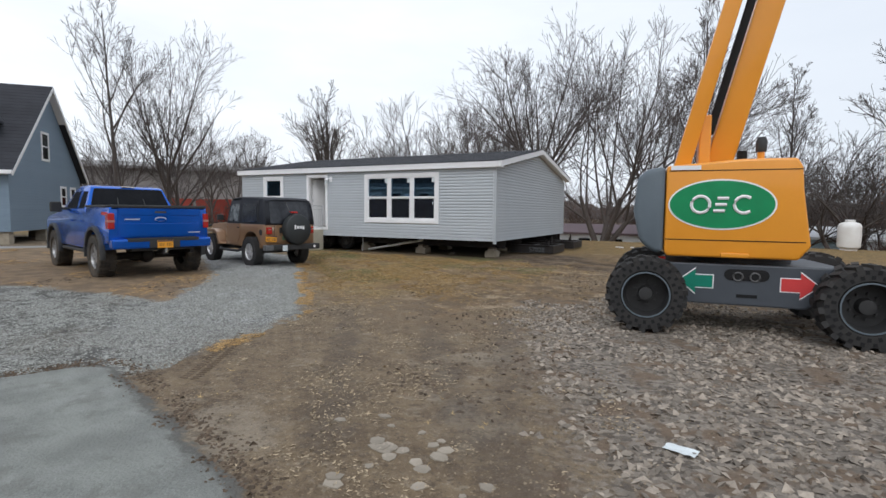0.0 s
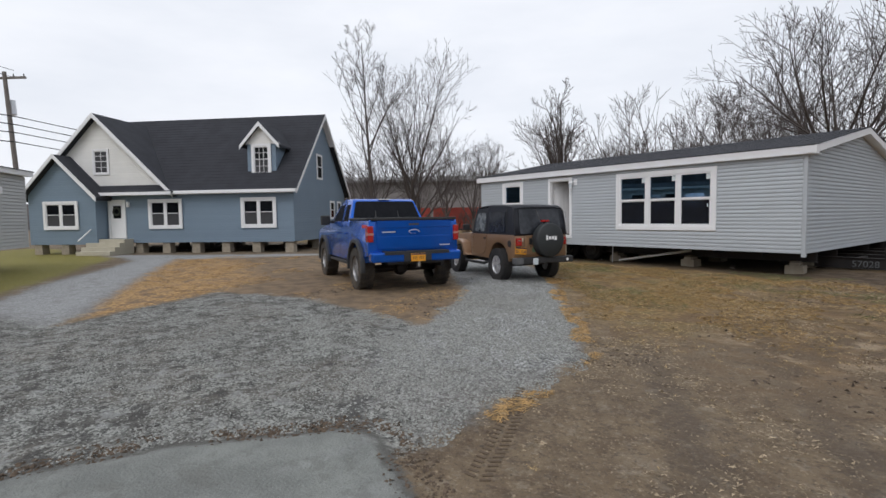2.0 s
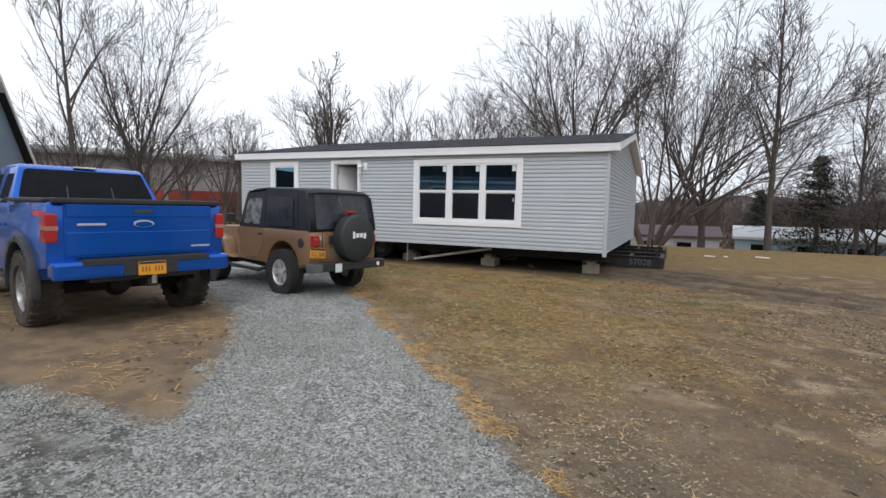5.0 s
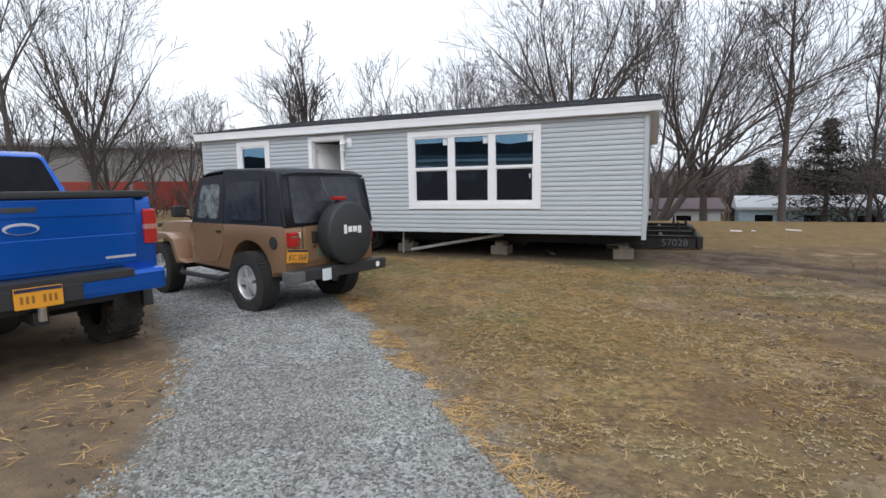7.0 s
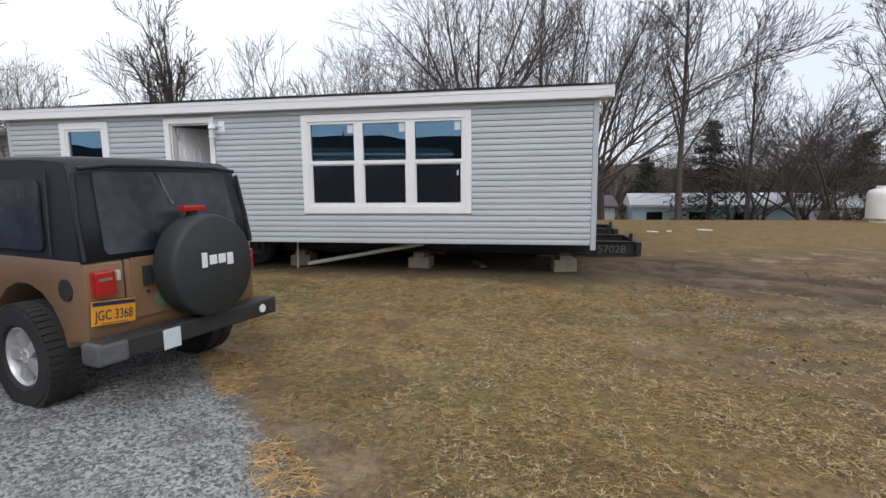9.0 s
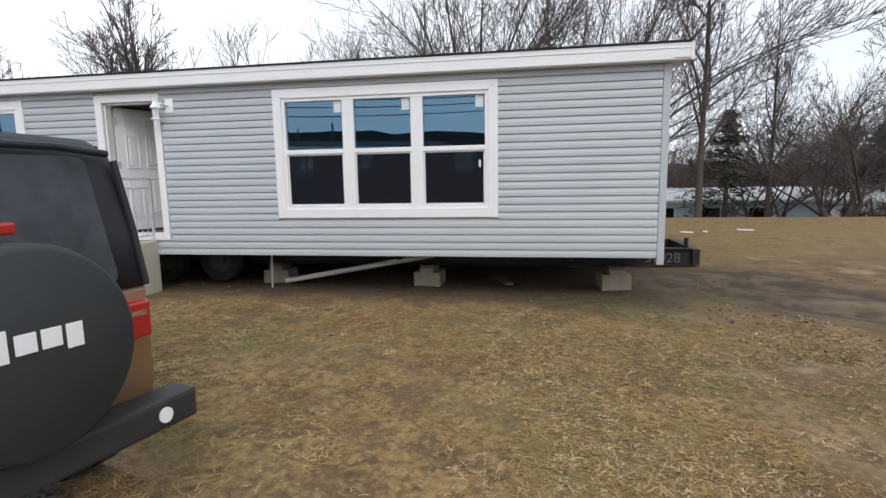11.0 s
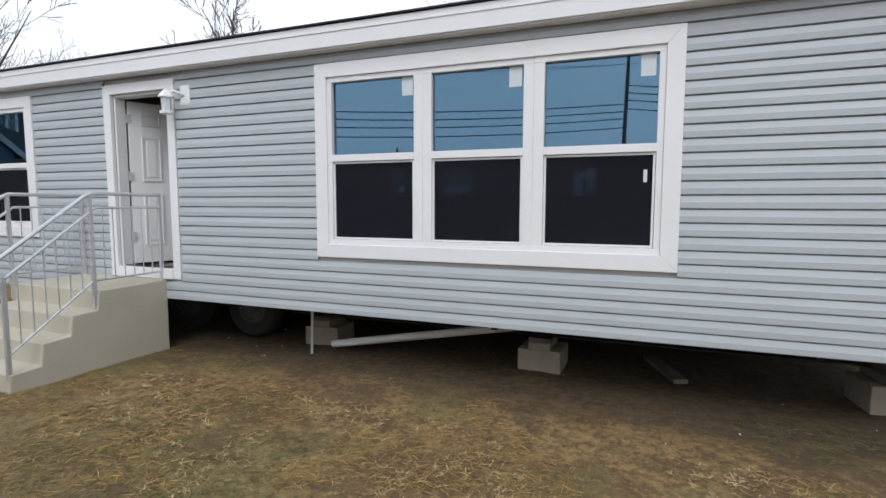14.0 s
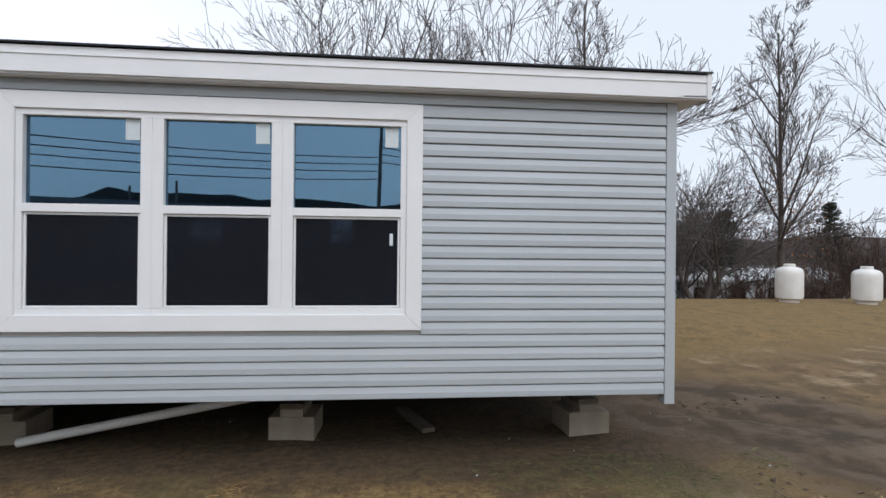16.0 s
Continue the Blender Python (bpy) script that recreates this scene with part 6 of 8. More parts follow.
    bar("rear_axle", [(0, -0.6, 0.385), (0, 0.6, 0.385)], 0.06, M_BLKPL, j)
    bar("front_axle", [(2.37, -0.6, 0.385), (2.37, 0.6, 0.385)], 0.06, M_BLKPL, j)
    return j


# the pale and dark mottling paints reflections into the glass colour
M_DOORGL = mat("glazing_painted_reflections", (0.24, 0.26, 0.27), 0.08, 0, (0.03, 0.034, 0.04), 7, 30, 1.0, 0.1)
M_LENSP = mat("yellowed_lens", (0.6, 0.56, 0.46), 0.3, 0, (0.5, 0.46, 0.36), 20, 60, 0.4, 0.0)
M_STICKG = mat("faded_green_sticker", (0.12, 0.2, 0.12), 0.6, bump=0)
M_GREYB = mat("scuffed_and_highlight_grey", (0.09, 0.092, 0.095), 0.55, 0, (0.15, 0.15, 0.15), 8, 60, 0.6, 0.15)
offroader = build_offroader()


M_FLARE = mat("dusty_grey_plastic", (0.03, 0.034, 0.04), 0.65, 0, (0.075, 0.07, 0.06), 5, 70, 0.6, 0.2)
M_MUDTYRE = mat("muddy_tyre_rubber", (0.024, 0.023, 0.022), 0.9, 0, (0.10, 0.078, 0.055), 4, 30, 0.8, 0.4)
M_LENSW = mat("frosted_reverse_lens", (0.45, 0.2, 0.17), 0.25, 0, (0.36, 0.14, 0.12), 20, 60, 0.5, 0.0, coat=0.5)
M_DARKRIM = mat("grey_machined_rim", (0.36, 0.36, 0.365), 0.35, 0.5, (0.12, 0.115, 0.11), 9, 80, 0.5, 0.05)


def build_pickup():
    t = thing("pickup_truck", "bright blue crew-cab pickup truck with black bed cover", "car", -11.29, 6.99, -0.015, 166.2)
    hw = 0.98
    wb = 3.68
    # bed side and cab as one lower body, with both arches
    low = [(-1.14, 0.78), (-1.16, 0.9), (-1.16, 1.46), (-1.13, 1.50), (0.66, 1.52), (0.70, 1.38), (0.72, 1.46), (3.05, 1.42), (4.42, 1.26), (4.55, 1.16), (4.58, 0.72), (wb + 0.56, 0.62)]
    low += arch(wb, 0.5, 0.53, 12, 168) + [(wb - 0.56, 0.60), (0.56, 0.60)] + arch(0, 0.5, 0.53, 12, 168) + [(-0.56, 0.74)]
    body("body", low, hw, t, M_PAINTB, lambda z: 1.0 if z < 1.2 else 0.975, 0.02, "blue metallic body")
    green = [(0.82, 1.44), (0.86, 1.54), (1.14, 1.94), (1.3, 1.995), (2.2, 2.0), (2.45, 1.94), (3.2, 1.42)]
    body("cab", green, 0.93, t, M_PAINTB, lambda z: 1.0 - max(0, z - 1.41) * 0.34, 0.035, "blue cab")
    hwz = lambda z: 0.93 * (1.0 - max(0, z - 1.41) * 0.34)
    # glazing
    quad_panel("rear_window", round_quad([(0.852, 0.82, 1.535), (0.852, -0.82, 1.535), (1.10, -0.71, 1.925), (1.10, 0.71, 1.925)], 0.06), 0.012, M_CARGL, t, "dark rear window")
    quad_panel("windscreen", [(3.13, -0.8, 1.47), (3.13, 0.8, 1.47), (2.52, 0.66, 1.87), (2.52, -0.66, 1.87)], 0.012, M_CARGL, t)
    for s in (-1, 1):
        for xs in ((1.05, 1.12, 1.72, 1.86), (1.92, 1.92, 2.86, 2.42)):
            a0, a1, b0, b1 = xs
            quad_panel("side_window", [(a0, s * (hwz(1.47) + 0.003), 1.47), (b0, s * (hwz(1.47) + 0.003), 1.47), (min(b0, b1), s * (hwz(1.86) + 0.003), 1.86), (a1 + 0.1, s * (hwz(1.86) + 0.003), 1.86)], 0.01 * s, M_CARGL, t, "dark side window")
        for x in (0.0, wb):
            bm = bmesh.new()
            outer, inner = arch(x, 0.5, 0.60, -8, 188, 14), arch(x, 0.5, 0.525, 188, -8, 14)
            prism(bm, outer + inner, "y", s * (hw - 0.02), s * (hw + 0.075))
            rounded(bm, 0.012)
            flare = part("wheel_flare", bm, M_FLARE, t, "dusty grey wheel-arch flare", True)
            for k in range(7):
                a = radians(8 + 164 * k / 6)
                disc("flare_bolt", x + 0.565 * math.cos(a), s * (hw + 0.077), 0.5 + 0.565 * math.sin(a), 0.014, 0.012, M_BLKPL, flare, "y", "", 8)
            road_wheel(t, x, s * 0.87, 0.46, 0.32, s, 6, M_DARKRIM, 26, 0.58, M_MUDTYRE)
        block("running_board", 0.75, 2.9, s * 0.88 - 0.09, s * 0.88 + 0.13, 0.50, 0.57, M_BLKPL, t, bevel=0.02)
        block("tail_lamp", -1.185, -0.98, min(s * 0.875, s * 0.99), max(s * 0.875, s * 0.99), 1.06, 1.38, M_REDL, t, "red tail lamp", 0.02)
        block("bed_decal", -0.78, -0.42, min(s * 0.95, s * 0.966), max(s * 0.95, s * 0.966), 1.34, 1.40, M_REDD, t, "faded red side decal")
        block("reverse_lamp", -1.189, -1.0, min(s * 0.872, s * 0.993), max(s * 0.872, s * 0.993), 1.195, 1.24, M_LENSW, t, "frosted reverse lamp")
        bar("mirror_arm", [(2.62, s * 0.92, 1.46), (2.62, s * 1.08, 1.46)], 0.03, M_BLKPL, t)
        block("mirror", 2.55, 2.68, s * 1.17 - 0.11, s * 1.17 + 0.11, 1.38, 1.62, M_BLKPL, t, "black door mirror", 0.03)
        block("door_seam", 1.86, 1.872, s * (hw + 0.0), s * (hw + 0.003), 0.66, 1.38, M_BLKPL, t)
        block("door_seam", 0.765, 0.777, s * (hw + 0.0), s * (hw + 0.003), 0.66, 1.38, M_BLKPL, t)
        block("door_handle", 2.0, 2.2, s * hw, s * (hw + 0.03), 1.17, 1.21, M_PAINTB, t, bevel=0.01)
        block("door_handle", 0.95, 1.15, s * hw, s * (hw + 0.03), 1.17, 1.21, M_PAINTB, t, bevel=0.01)
        block("headlamp", 4.45, 4.585, s * 0.78 - 0.16, s * 0.78 + 0.16, 0.98, 1.16, M_CHROME, t, bevel=0.02)
    # bed cover and rails
    block("bed_cover", -1.13, 0.64, -0.90, 0.90, 1.505, 1.545, M_BLKPL, t, "black bed cover", 0.012)
    block("tailgate_cap", -1.215, -1.08, -0.92, 0.92, 1.488, 1.548, M_BLKPL, t, "black spoiler cap on the tailgate", 0.018)
    for s in (-1, 1):
        block("bed_rail_cap", -1.1, 0.66, s * 0.945 - 0.045, s * 0.945 + 0.045, 1.50, 1.54, M_BLKPL, t, bevel=0.014)
        bar("rear_window_bar", [(0.842, s * 0.28, 1.54), (1.094, s * 0.26, 1.89)], 0.012, M_BLKPL, t)
    # tailgate with its pressed lines
    tg = thing("tailgate", "blue tailgate with oval emblem", "", 0, 0)
    tg.parent = t
    block("tailgate_panel", -1.178, -1.155, -0.82, 0.82, 0.88, 1.49, M_PAINTB, tg, bevel=0.012)
    block("tailgate_ridge", -1.19, -1.178, -0.80, 0.80, 1.34, 1.48, M_PAINTB, tg, bevel=0.008)
    block("tailgate_ridge", -1.188, -1.178, -0.80, 0.80, 0.91, 1.17, M_PAINTB, tg, bevel=0.008)
    bm = bmesh.new()
    lathe(bm, [(0, -0.006), (1.0, -0.006), (1.0, 0.006), (0, 0.006)], 32, pose(-1.192, 0.02, 1.26, 0, 90, 0) @ Matrix.Diagonal((0.045, 0.115, 1, 1)))
    part("oval_emblem", bm, M_ALLOY, tg, "plain chrome oval emblem", True)
    bm = bmesh.new()
    lathe(bm, [(0, -0.004), (1.0, -0.004), (1.0, 0.004), (0, 0.004)], 32, pose(-1.199, 0.02, 1.252, 0, 90, 0) @ Matrix.Diagonal((0.033, 0.098, 1, 1)))
    part("emblem_field", bm, M_PAINTB, tg, smooth=True)
    block("badge", -1.195, -1.188, 0.42, 0.70, 1.245, 1.268, M_ALLOY, tg)
    block("badge", -1.195, -1.188, -0.78, -0.54, 0.96, 0.98, M_ALLOY, tg)
    block("gate_handle", -1.196, -1.186, -0.09, 0.13, 1.385, 1.425, M_FLARE, tg, "dark gate handle recess", 0.004)
    # bumper, plate, hitch
    bp = block("rear_bumper", -1.34, -1.10, -0.97, 0.97, 0.655, 0.86, M_PAINTB, t, "blue rear bumper", 0.045)
    block("bumper_step", -1.348, -1.12, -0.7, 0.7, 0.80, 0.87, M_BLKPL, t, bevel=0.01)
    block("bumper_recess", -1.350, -1.33, -0.3, 0.3, 0.665, 0.81, M_BLKPL, t, bevel=0.01)
    block("bumper_valance", -1.26, -1.08, -0.62, 0.62, 0.60, 0.67, M_BLKPL, t, "black bumper valance", 0.03)
    number_plate(t, -1.352, 0.0, 0.74)
    block("hitch_receiver", -1.36, -1.0, -0.05, 0.05, 0.52, 0.62, M_STEEL, t)
    bar("hitch_ball", [(-1.40, 0, 0.56), (-1.40, 0, 0.66)], 0.03, M_CHROME, t)
    body("underbody", [(-1.05, 0.82), (4.4, 0.82), (4.4, 0.55), (-1.0, 0.62)], 0.62, t, M_BLKPL, None, 0.02)
    bar("rear_axle", [(0, -0.8, 0.44), (0, 0.8, 0.44)], 0.08, M_STEEL, t)
    bm = bmesh.new()
    lathe(bm, [(0, -0.16), (0.12, -0.12), (0.17, 0.0), (0.12, 0.12), (0, 0.16)], 20, pose(0, 0, 0.44, 0, 90, 0))
    part("differential", bm, M_STEEL, t, smooth=True)
    bar("exhaust_pipe", [(-1.2, -0.6, 0.56), (0.6, -0.55, 0.55)], 0.045, M_STEEL, t)
    block("high_brake_lamp", 1.15, 1.24, -0.14, 0.14, 1.965, 1.995, M_CHROME, t, bevel=0.01)
    block("front_bumper", 4.5, 4.78, -0.96, 0.96, 0.58, 0.8, M_CHROME, t, bevel=0.05)
    return t


def pull_in_tail(thing_, start, by):
    """Shortens the rear overhang of a vehicle: all that lies behind start moves ahead."""
    for o in thing_.children_recursive:
        if o.type == "EMPTY":
            if o.location.x < start:
                o.location.x += by
        elif o.parent.location.x > start or o.parent is thing_:
            for v in o.data.vertices:
                if v.co.x < start:
                    v.co.x += by


pickup = build_pickup()
pull_in_tail(pickup, -0.9, 0.25)


def shorten_cab(thing_, start, end, by):
    """Shortens the middle of a vehicle: what lies past end moves back whole, what lies between moves in part."""
    back = lambda x: x - by * min(max((x - start) / (end - start), 0), 1)
    for o in thing_.children_recursive:
        if o.type == "EMPTY":
            o.location.x = back(o.location.x)
        elif o.parent.location.x == 0 or o.parent is thing_:
            if o.parent.name.startswith("wheel") and o.parent.type == "EMPTY":
                continue
            for v in o.data.vertices:
                v.co.x = back(v.co.x)


shorten_cab(pickup, 0.9, 1.9, 0.33)


def build_boom_lift():
    """x along the chassis side that faces the yard, y away from it."""
    c = thing("boom_lift", "orange articulated boom lift on large black tyres", "boom lift", 0.38, 6.86, 0, 6)
    for x in (-1.12, 1.12):
        for y, out in ((0.0, -1), (1.75, 1)):
            w = thing("wheel", "", "", x, y, 0.47)
            w.parent = c
            r, hw = 0.47, 0.19
            m = pose(0, 0, 0, -90 * out)
            bm = bmesh.new()
            lathe(bm, [(r * 0.60, -hw), (r * 0.9, -hw), (r * 0.94, -hw * 0.8), (r * 0.94, hw * 0.8), (r * 0.9, hw), (r * 0.64, hw * 1.02), (r * 0.60, hw * 0.9)], 40, m)
            part("tyre", bm, M_RUBBER, w, "solid rubber tyre with side openings", True)
            bm = bmesh.new()
            for k in range(18):
                for s, off in ((-1, 0.0), (1, math.pi / 18)):
                    mm = m @ Matrix.Rotation(2 * math.pi * k / 18 + off, 4, "Z") @ pose(r * 0.93, 0, s * hw * 0.52, 16 * s)
                    box(bm, -0.02, r * 0.075, -r * 0.075, r * 0.075, -hw * 0.5, hw * 0.52, 0, mm)
            tagged(part("tread", bm, M_RUBBER, w), kind="stuff")
            bm = bmesh.new()
            for k in range(22):
                for rad, off in ((0.84, 0), (0.72, 0.5)):
                    mm = m @ Matrix.Rotation(2 * math.pi * (k + off) / 22, 4, "Z") @ pose(r * rad, 0, hw * 1.0)
                    box(bm, -0.022, 0.022, -0.018, 0.018, -0.01, 0.008, 0.0, mm)
            tagged(part("side_opening", bm, M_HOLE, w), kind="stuff")
            bm = bmesh.new()
            lathe(bm, [(r * 0.60, hw * 0.95), (r * 0.57, hw * 1.0), (r * 0.54, hw * 0.8), (r * 0.50, -hw * 0.1), (r * 0.2, -hw * 0.05), (r * 0.17, hw * 0.5), (0, hw * 0.55)], 32, m)
            for k in range(9):
                a = 2 * math.pi * k / 9
                lathe(bm, [(0.018, -0.02), (0.018, 0.02), (0, 0.022)], 6, m @ pose(0.3 * r * math.cos(a), 0.3 * r * math.sin(a), 0.0))
            part("hub", bm, M_BLKPL, w, "black wheel hub", True)
            bm = bmesh.new()
            lathe(bm, [(r * 0.60, hw * 1.0), (r * 0.60, hw * 1.04), (r * 0.565, hw * 1.04), (r * 0.565, hw * 1.0)], 36, m)
            part("hub_ring", bm, M_GREYM, w, "worn grey rim edge", True)
    # chassis
    bm = bmesh.new()
    prism(bm, [(-1.0, 0.78), (-0.86, 0.86), (0.9, 0.86), (1.25, 0.78), (1.25, 0.50), (0.72, 0.44), (0.62, 0.36), (-0.62, 0.36), (-0.72, 0.44), (-1.0, 0.5)], "y", 0.14, 1.6)
    rounded(bm, 0.02)
    part("chassis", bm, M_DGREYM, c, "dark grey steel chassis")
    for x in (-1.12, 1.12):
        bar("axle", [(x, 0.05, 0.47), (x, 1.7, 0.47)], 0.1, M_DGREYM, c)
    bm = bmesh.new()
    prism(bm, arch(-0.17, 0.735, 0.068, 270, 90, 8) + arch(0.17, 0.735, 0.068, 90, -90, 8), "y", 0.131, 0.15)
    part("chassis_recess", bm, M_HOLE, c, "dark rounded recess in the chassis")
    for x in (-0.09, 0.09):
        bm = bmesh.new()
        tube(bm, [(x + 0.05 * math.cos(math.pi * k / 8), 0.128, 0.715 + 0.05 * math.sin(math.pi * k / 8)) for k in range(17)], 0.011, 6, False)
        part("tie_down_ring", bm, M_DULLRIM, c, smooth=True)
    block("chassis_slot", -0.1, 0.12, 0.132, 0.145, 0.46, 0.5, M_HOLE, c)
    for sx, mt, nm in ((-1, M_TEAL, "green direction arrow"), (1, M_REDD, "red direction arrow")):
        for grow_, mat_, yy, pn in ((0.012, M_WHITE, 0.135, "arrow_border"), (0.0, mt, 0.131, "arrow")):
            bm = bmesh.new()
            g_ = grow_
            pts = [(sx * (0.36 - g_), -0.075 - g_), (sx * (0.36 - g_), 0.075 + g_), (sx * 0.55, 0.075 + g_), (sx * 0.55, 0.15 + g_ * 1.6), (sx * (0.735 + g_ * 1.4), 0), (sx * 0.55, -0.15 - g_ * 1.6), (sx * 0.55, -0.075 - g_)]
            prism(bm, [(px, 0.64 + pz) for px, pz in pts], "y", yy, 0.15 if g_ else 0.14)
            part(pn, bm, mat_, c, nm if not g_ else "")
    # slewing ring and turret
    bar("slew_ring", [(0, 0.87, 0.85), (0, 0.87, 0.95)], 0.6, M_STEEL, c, seg=28)
    bm = bmesh.new()
    prism(bm, [(-0.93, 1.0), (-0.9, 0.94), (0.5, 0.94), (0.62, 1.1), (0.52, 1.75), (0.50, 2.02), (0.44, 2.12), (-0.1, 2.12), (-0.93, 2.05)], "y", 0.06, 1.68)
    rounded(bm, 0.05, 25, 3)
    part("engine_cover", bm, M_ORANGE, c, "orange engine cover", True)
    block("cover_seam", -0.92, 0.56, 0.054, 0.062, 1.145, 1.155, M_HOLE, c)
    block("cover_seam", -0.9, 0.5, 0.054, 0.062, 1.985, 1.993, M_HOLE, c)
    block("cover_latch", -0.3, 0.0, 0.04, 0.07, 0.95, 1.0, M_ORANGE, c, bevel=0.01)
    block("warning_label", -0.88, -0.55, 0.05, 0.064, 2.0, 2.05, M_WHITE, c, "white warning label")
    bm = bmesh.new()
    prism(bm, [(-0.94, 0.98), (-1.06, 0.98), (-1.22, 1.12), (-1.3, 1.5), (-1.26, 1.92), (-1.15, 2.02), (-0.94, 2.05)], "y", 0.04, 1.70)
    rounded(bm, 0.06, 25, 3)
    part("counterweight", bm, M_GREYM, c, "blue-grey counterweight", True)
    bar("beacon_stub", [(0.12, 0.35, 2.1), (0.12, 0.35, 2.22)], 0.04, M_ORANGE, c)
    bm = bmesh.new()
    lathe(bm, [(0.0, 0.0), (0.055, 0.0), (0.062, 0.04), (0.062, 0.13), (0.045, 0.175), (0.0, 0.185)], 16, pose(0.12, 0.35, 2.22))
    part("beacon", bm, M_BLKPL, c, "black domed beacon", True)
    # oval emblem
    for g_, mt, yy in ((0.02, M_WHITE, 0.058), (0.0, M_GREEN, 0.053)):
        bm = bmesh.new()
        lathe(bm, [(0, -0.004), (1, -0.004), (1, 0.004), (0, 0.004)], 48, pose(-0.32, yy, 1.58, 90) @ Matrix.Diagonal((0.56 + g_, 0.285 + g_, 1, 1)))
        part("oval_decal" if not g_ else "oval_border", bm, mt, c, "green oval decal" if not g_ else "")
    bm = bmesh.new()
    tube(bm, [(-0.54 + 0.1 * math.cos(2 * math.pi * k / 20), 0.046, 1.58 + 0.1 * math.sin(2 * math.pi * k / 20)) for k in range(21)], 0.02, 6)
    for dz, dx in ((0.075, 0.02), (0.0, 0.0), (-0.075, -0.02)):
        tube(bm, [(-0.38 + dx, 0.046, 1.58 + dz), (-0.26 + dx, 0.046, 1.58 + dz)], 0.02, 6)
    tube(bm, [(-0.08 + 0.1 * math.cos(radians(50 + 26 * k)), 0.046, 1.58 + 0.1 * math.sin(radians(50 + 26 * k))) for k in range(11)], 0.02, 6)
    part("white_mark", bm, M_WHITE, c, "white mark on the decal", True)
    # boom pair, ram and head
    lean = math.tan(radians(13.8))

    def beam(name, x, w, y0, y1, z0, z1, mt, lb=""):
        bm = bmesh.new()
        prism(bm, [(x + (z0 - 2) * lean, z0), (x + w + (z0 - 2) * lean, z0 + w * 0.0), (x + w + (z1 - 2) * lean, z1), (x + (z1 - 2) * lean, z1)], "y", y0, y1)
        rounded(bm, 0.02)
        return part(name, bm, mt, c, lb, True)
    beam("lower_boom", -0.85, 0.2, 0.55, 0.80, 1.9, 8.2, M_ORANGE, "orange box-section boom")
    beam("upper_boom", -0.47, 0.32, 0.75, 1.05, 1.9, 8.2, M_ORANGE, "orange box-section boom")
    beam("boom_ram", -0.59, 0.1, 0.66, 0.76, 2.5, 7.0, M_HOLE, "black lift ram")
    block("ram_bracket", -0.54, -0.4, 0.62, 0.9, 2.1, 2.75, M_ORANGE, c, bevel=0.02)
    block("boom_head", 1.0, 1.75, 0.5, 1.1, 7.7, 8.3, M_ORANGE, c, bevel=0.04)
    bar("beacon", [(0.0, 0.9, 2.12), (0.0, 0.9, 2.22)], 0.03, M_ORANGE, c)
    bar("exhaust_stub", [(-0.02, 0.75, 2.12), (-0.02, 0.75, 2.28)], 0.06, M_HOLE, c)
    block("beacon_lamp", -1.0, -0.9, 0.2, 0.3, 0.87, 0.92, M_REDL, c)
    return c


M_HOLE = mat("black_void", (0.008, 0.008, 0.009), 0.9, bump=0)
boom_lift = build_boom_lift()


# ---- bare trees near the yard ----
def zg(x, y):
    return float(ground_z([(x, y)])[0])


def plant(t):
    t.matrix_basis = Matrix.Translation((0, 0, zg(t.matrix_basis.translation.x, t.matrix_basis.translation.y))) @ t.matrix_basis
    return t


T_KNOB = plant(tree("gnarled bare tree with stubby pruned limbs", -22.1, 26.6, seed=5, height=10.4, leader=0.55, limbs=9, first=0.5, fan=0.5, limb_len=0.36, sweep=0.09, bend=0.02, knot=0.14, kids=(8, 6, 1), radius=0.26, twig=0.012))
T_SLIM = plant(tree("tall slender bare tree", -29.5, 16.9, seed=13, height=12.6, limbs=11, first=0.35, fan=0.45, limb_len=0.34, sweep=0.07, bend=0.03, knot=0.04, kids=(6, 4, 2), radius=0.15))
T_WIDE = plant(tree("broad bare tree with many upright limbs", -31.0, 21.0, seed=21, height=12.4, leader=0.36, limbs=9, first=0.4, fan=0.5, limb_len=0.6, sweep=0.05, bend=0.02, knot=0.035, kids=(8, 5, 2), radius=0.2))
T_ARCH = plant(tree("large bare multi-stemmed tree with arching limbs", -5.8, 31.8, seed=36, height=11.5, leader=0.3, limbs=4, first=0.4, fan=0.55, limb_len=0.72, sweep=0.025, bend=0.035, knot=0.03, kids=(10, 6, 2), radius=0.2, stems=4, splay=0.55, lean=(0.1, 0), pull=(0.07, 0, -0.07), twig=0.009))
T_MID = plant(tree("large bare tree behind the grey home", -9.5, 31.0, seed=45, height=12.2, leader=0.42, limbs=10, first=0.6, fan=0.7, limb_len=0.58, sweep=0.045, bend=0.025, knot=0.03, kids=(10, 6, 2), radius=0.28, twig=0.009))
T_FAN = plant(tree("bare tree fanning out in many thin stems", -13.2, 34.0, seed=47, height=11.0, leader=0.4, limbs=4, first=0.3, fan=0.5, limb_len=0.6, sweep=0.035, bend=0.025, knot=0.03, kids=(9, 6, 2), radius=0.15, stems=4, splay=0.42, twig=0.009))
T_SLIMR = plant(tree("tall straight bare tree", -0.5, 31.2, seed=53, height=12.5, limbs=17, first=0.22, fan=0.55, limb_len=0.33, sweep=0.07, bend=0.03, knot=0.03, kids=(8, 5, 2), radius=0.17, twig=0.009))
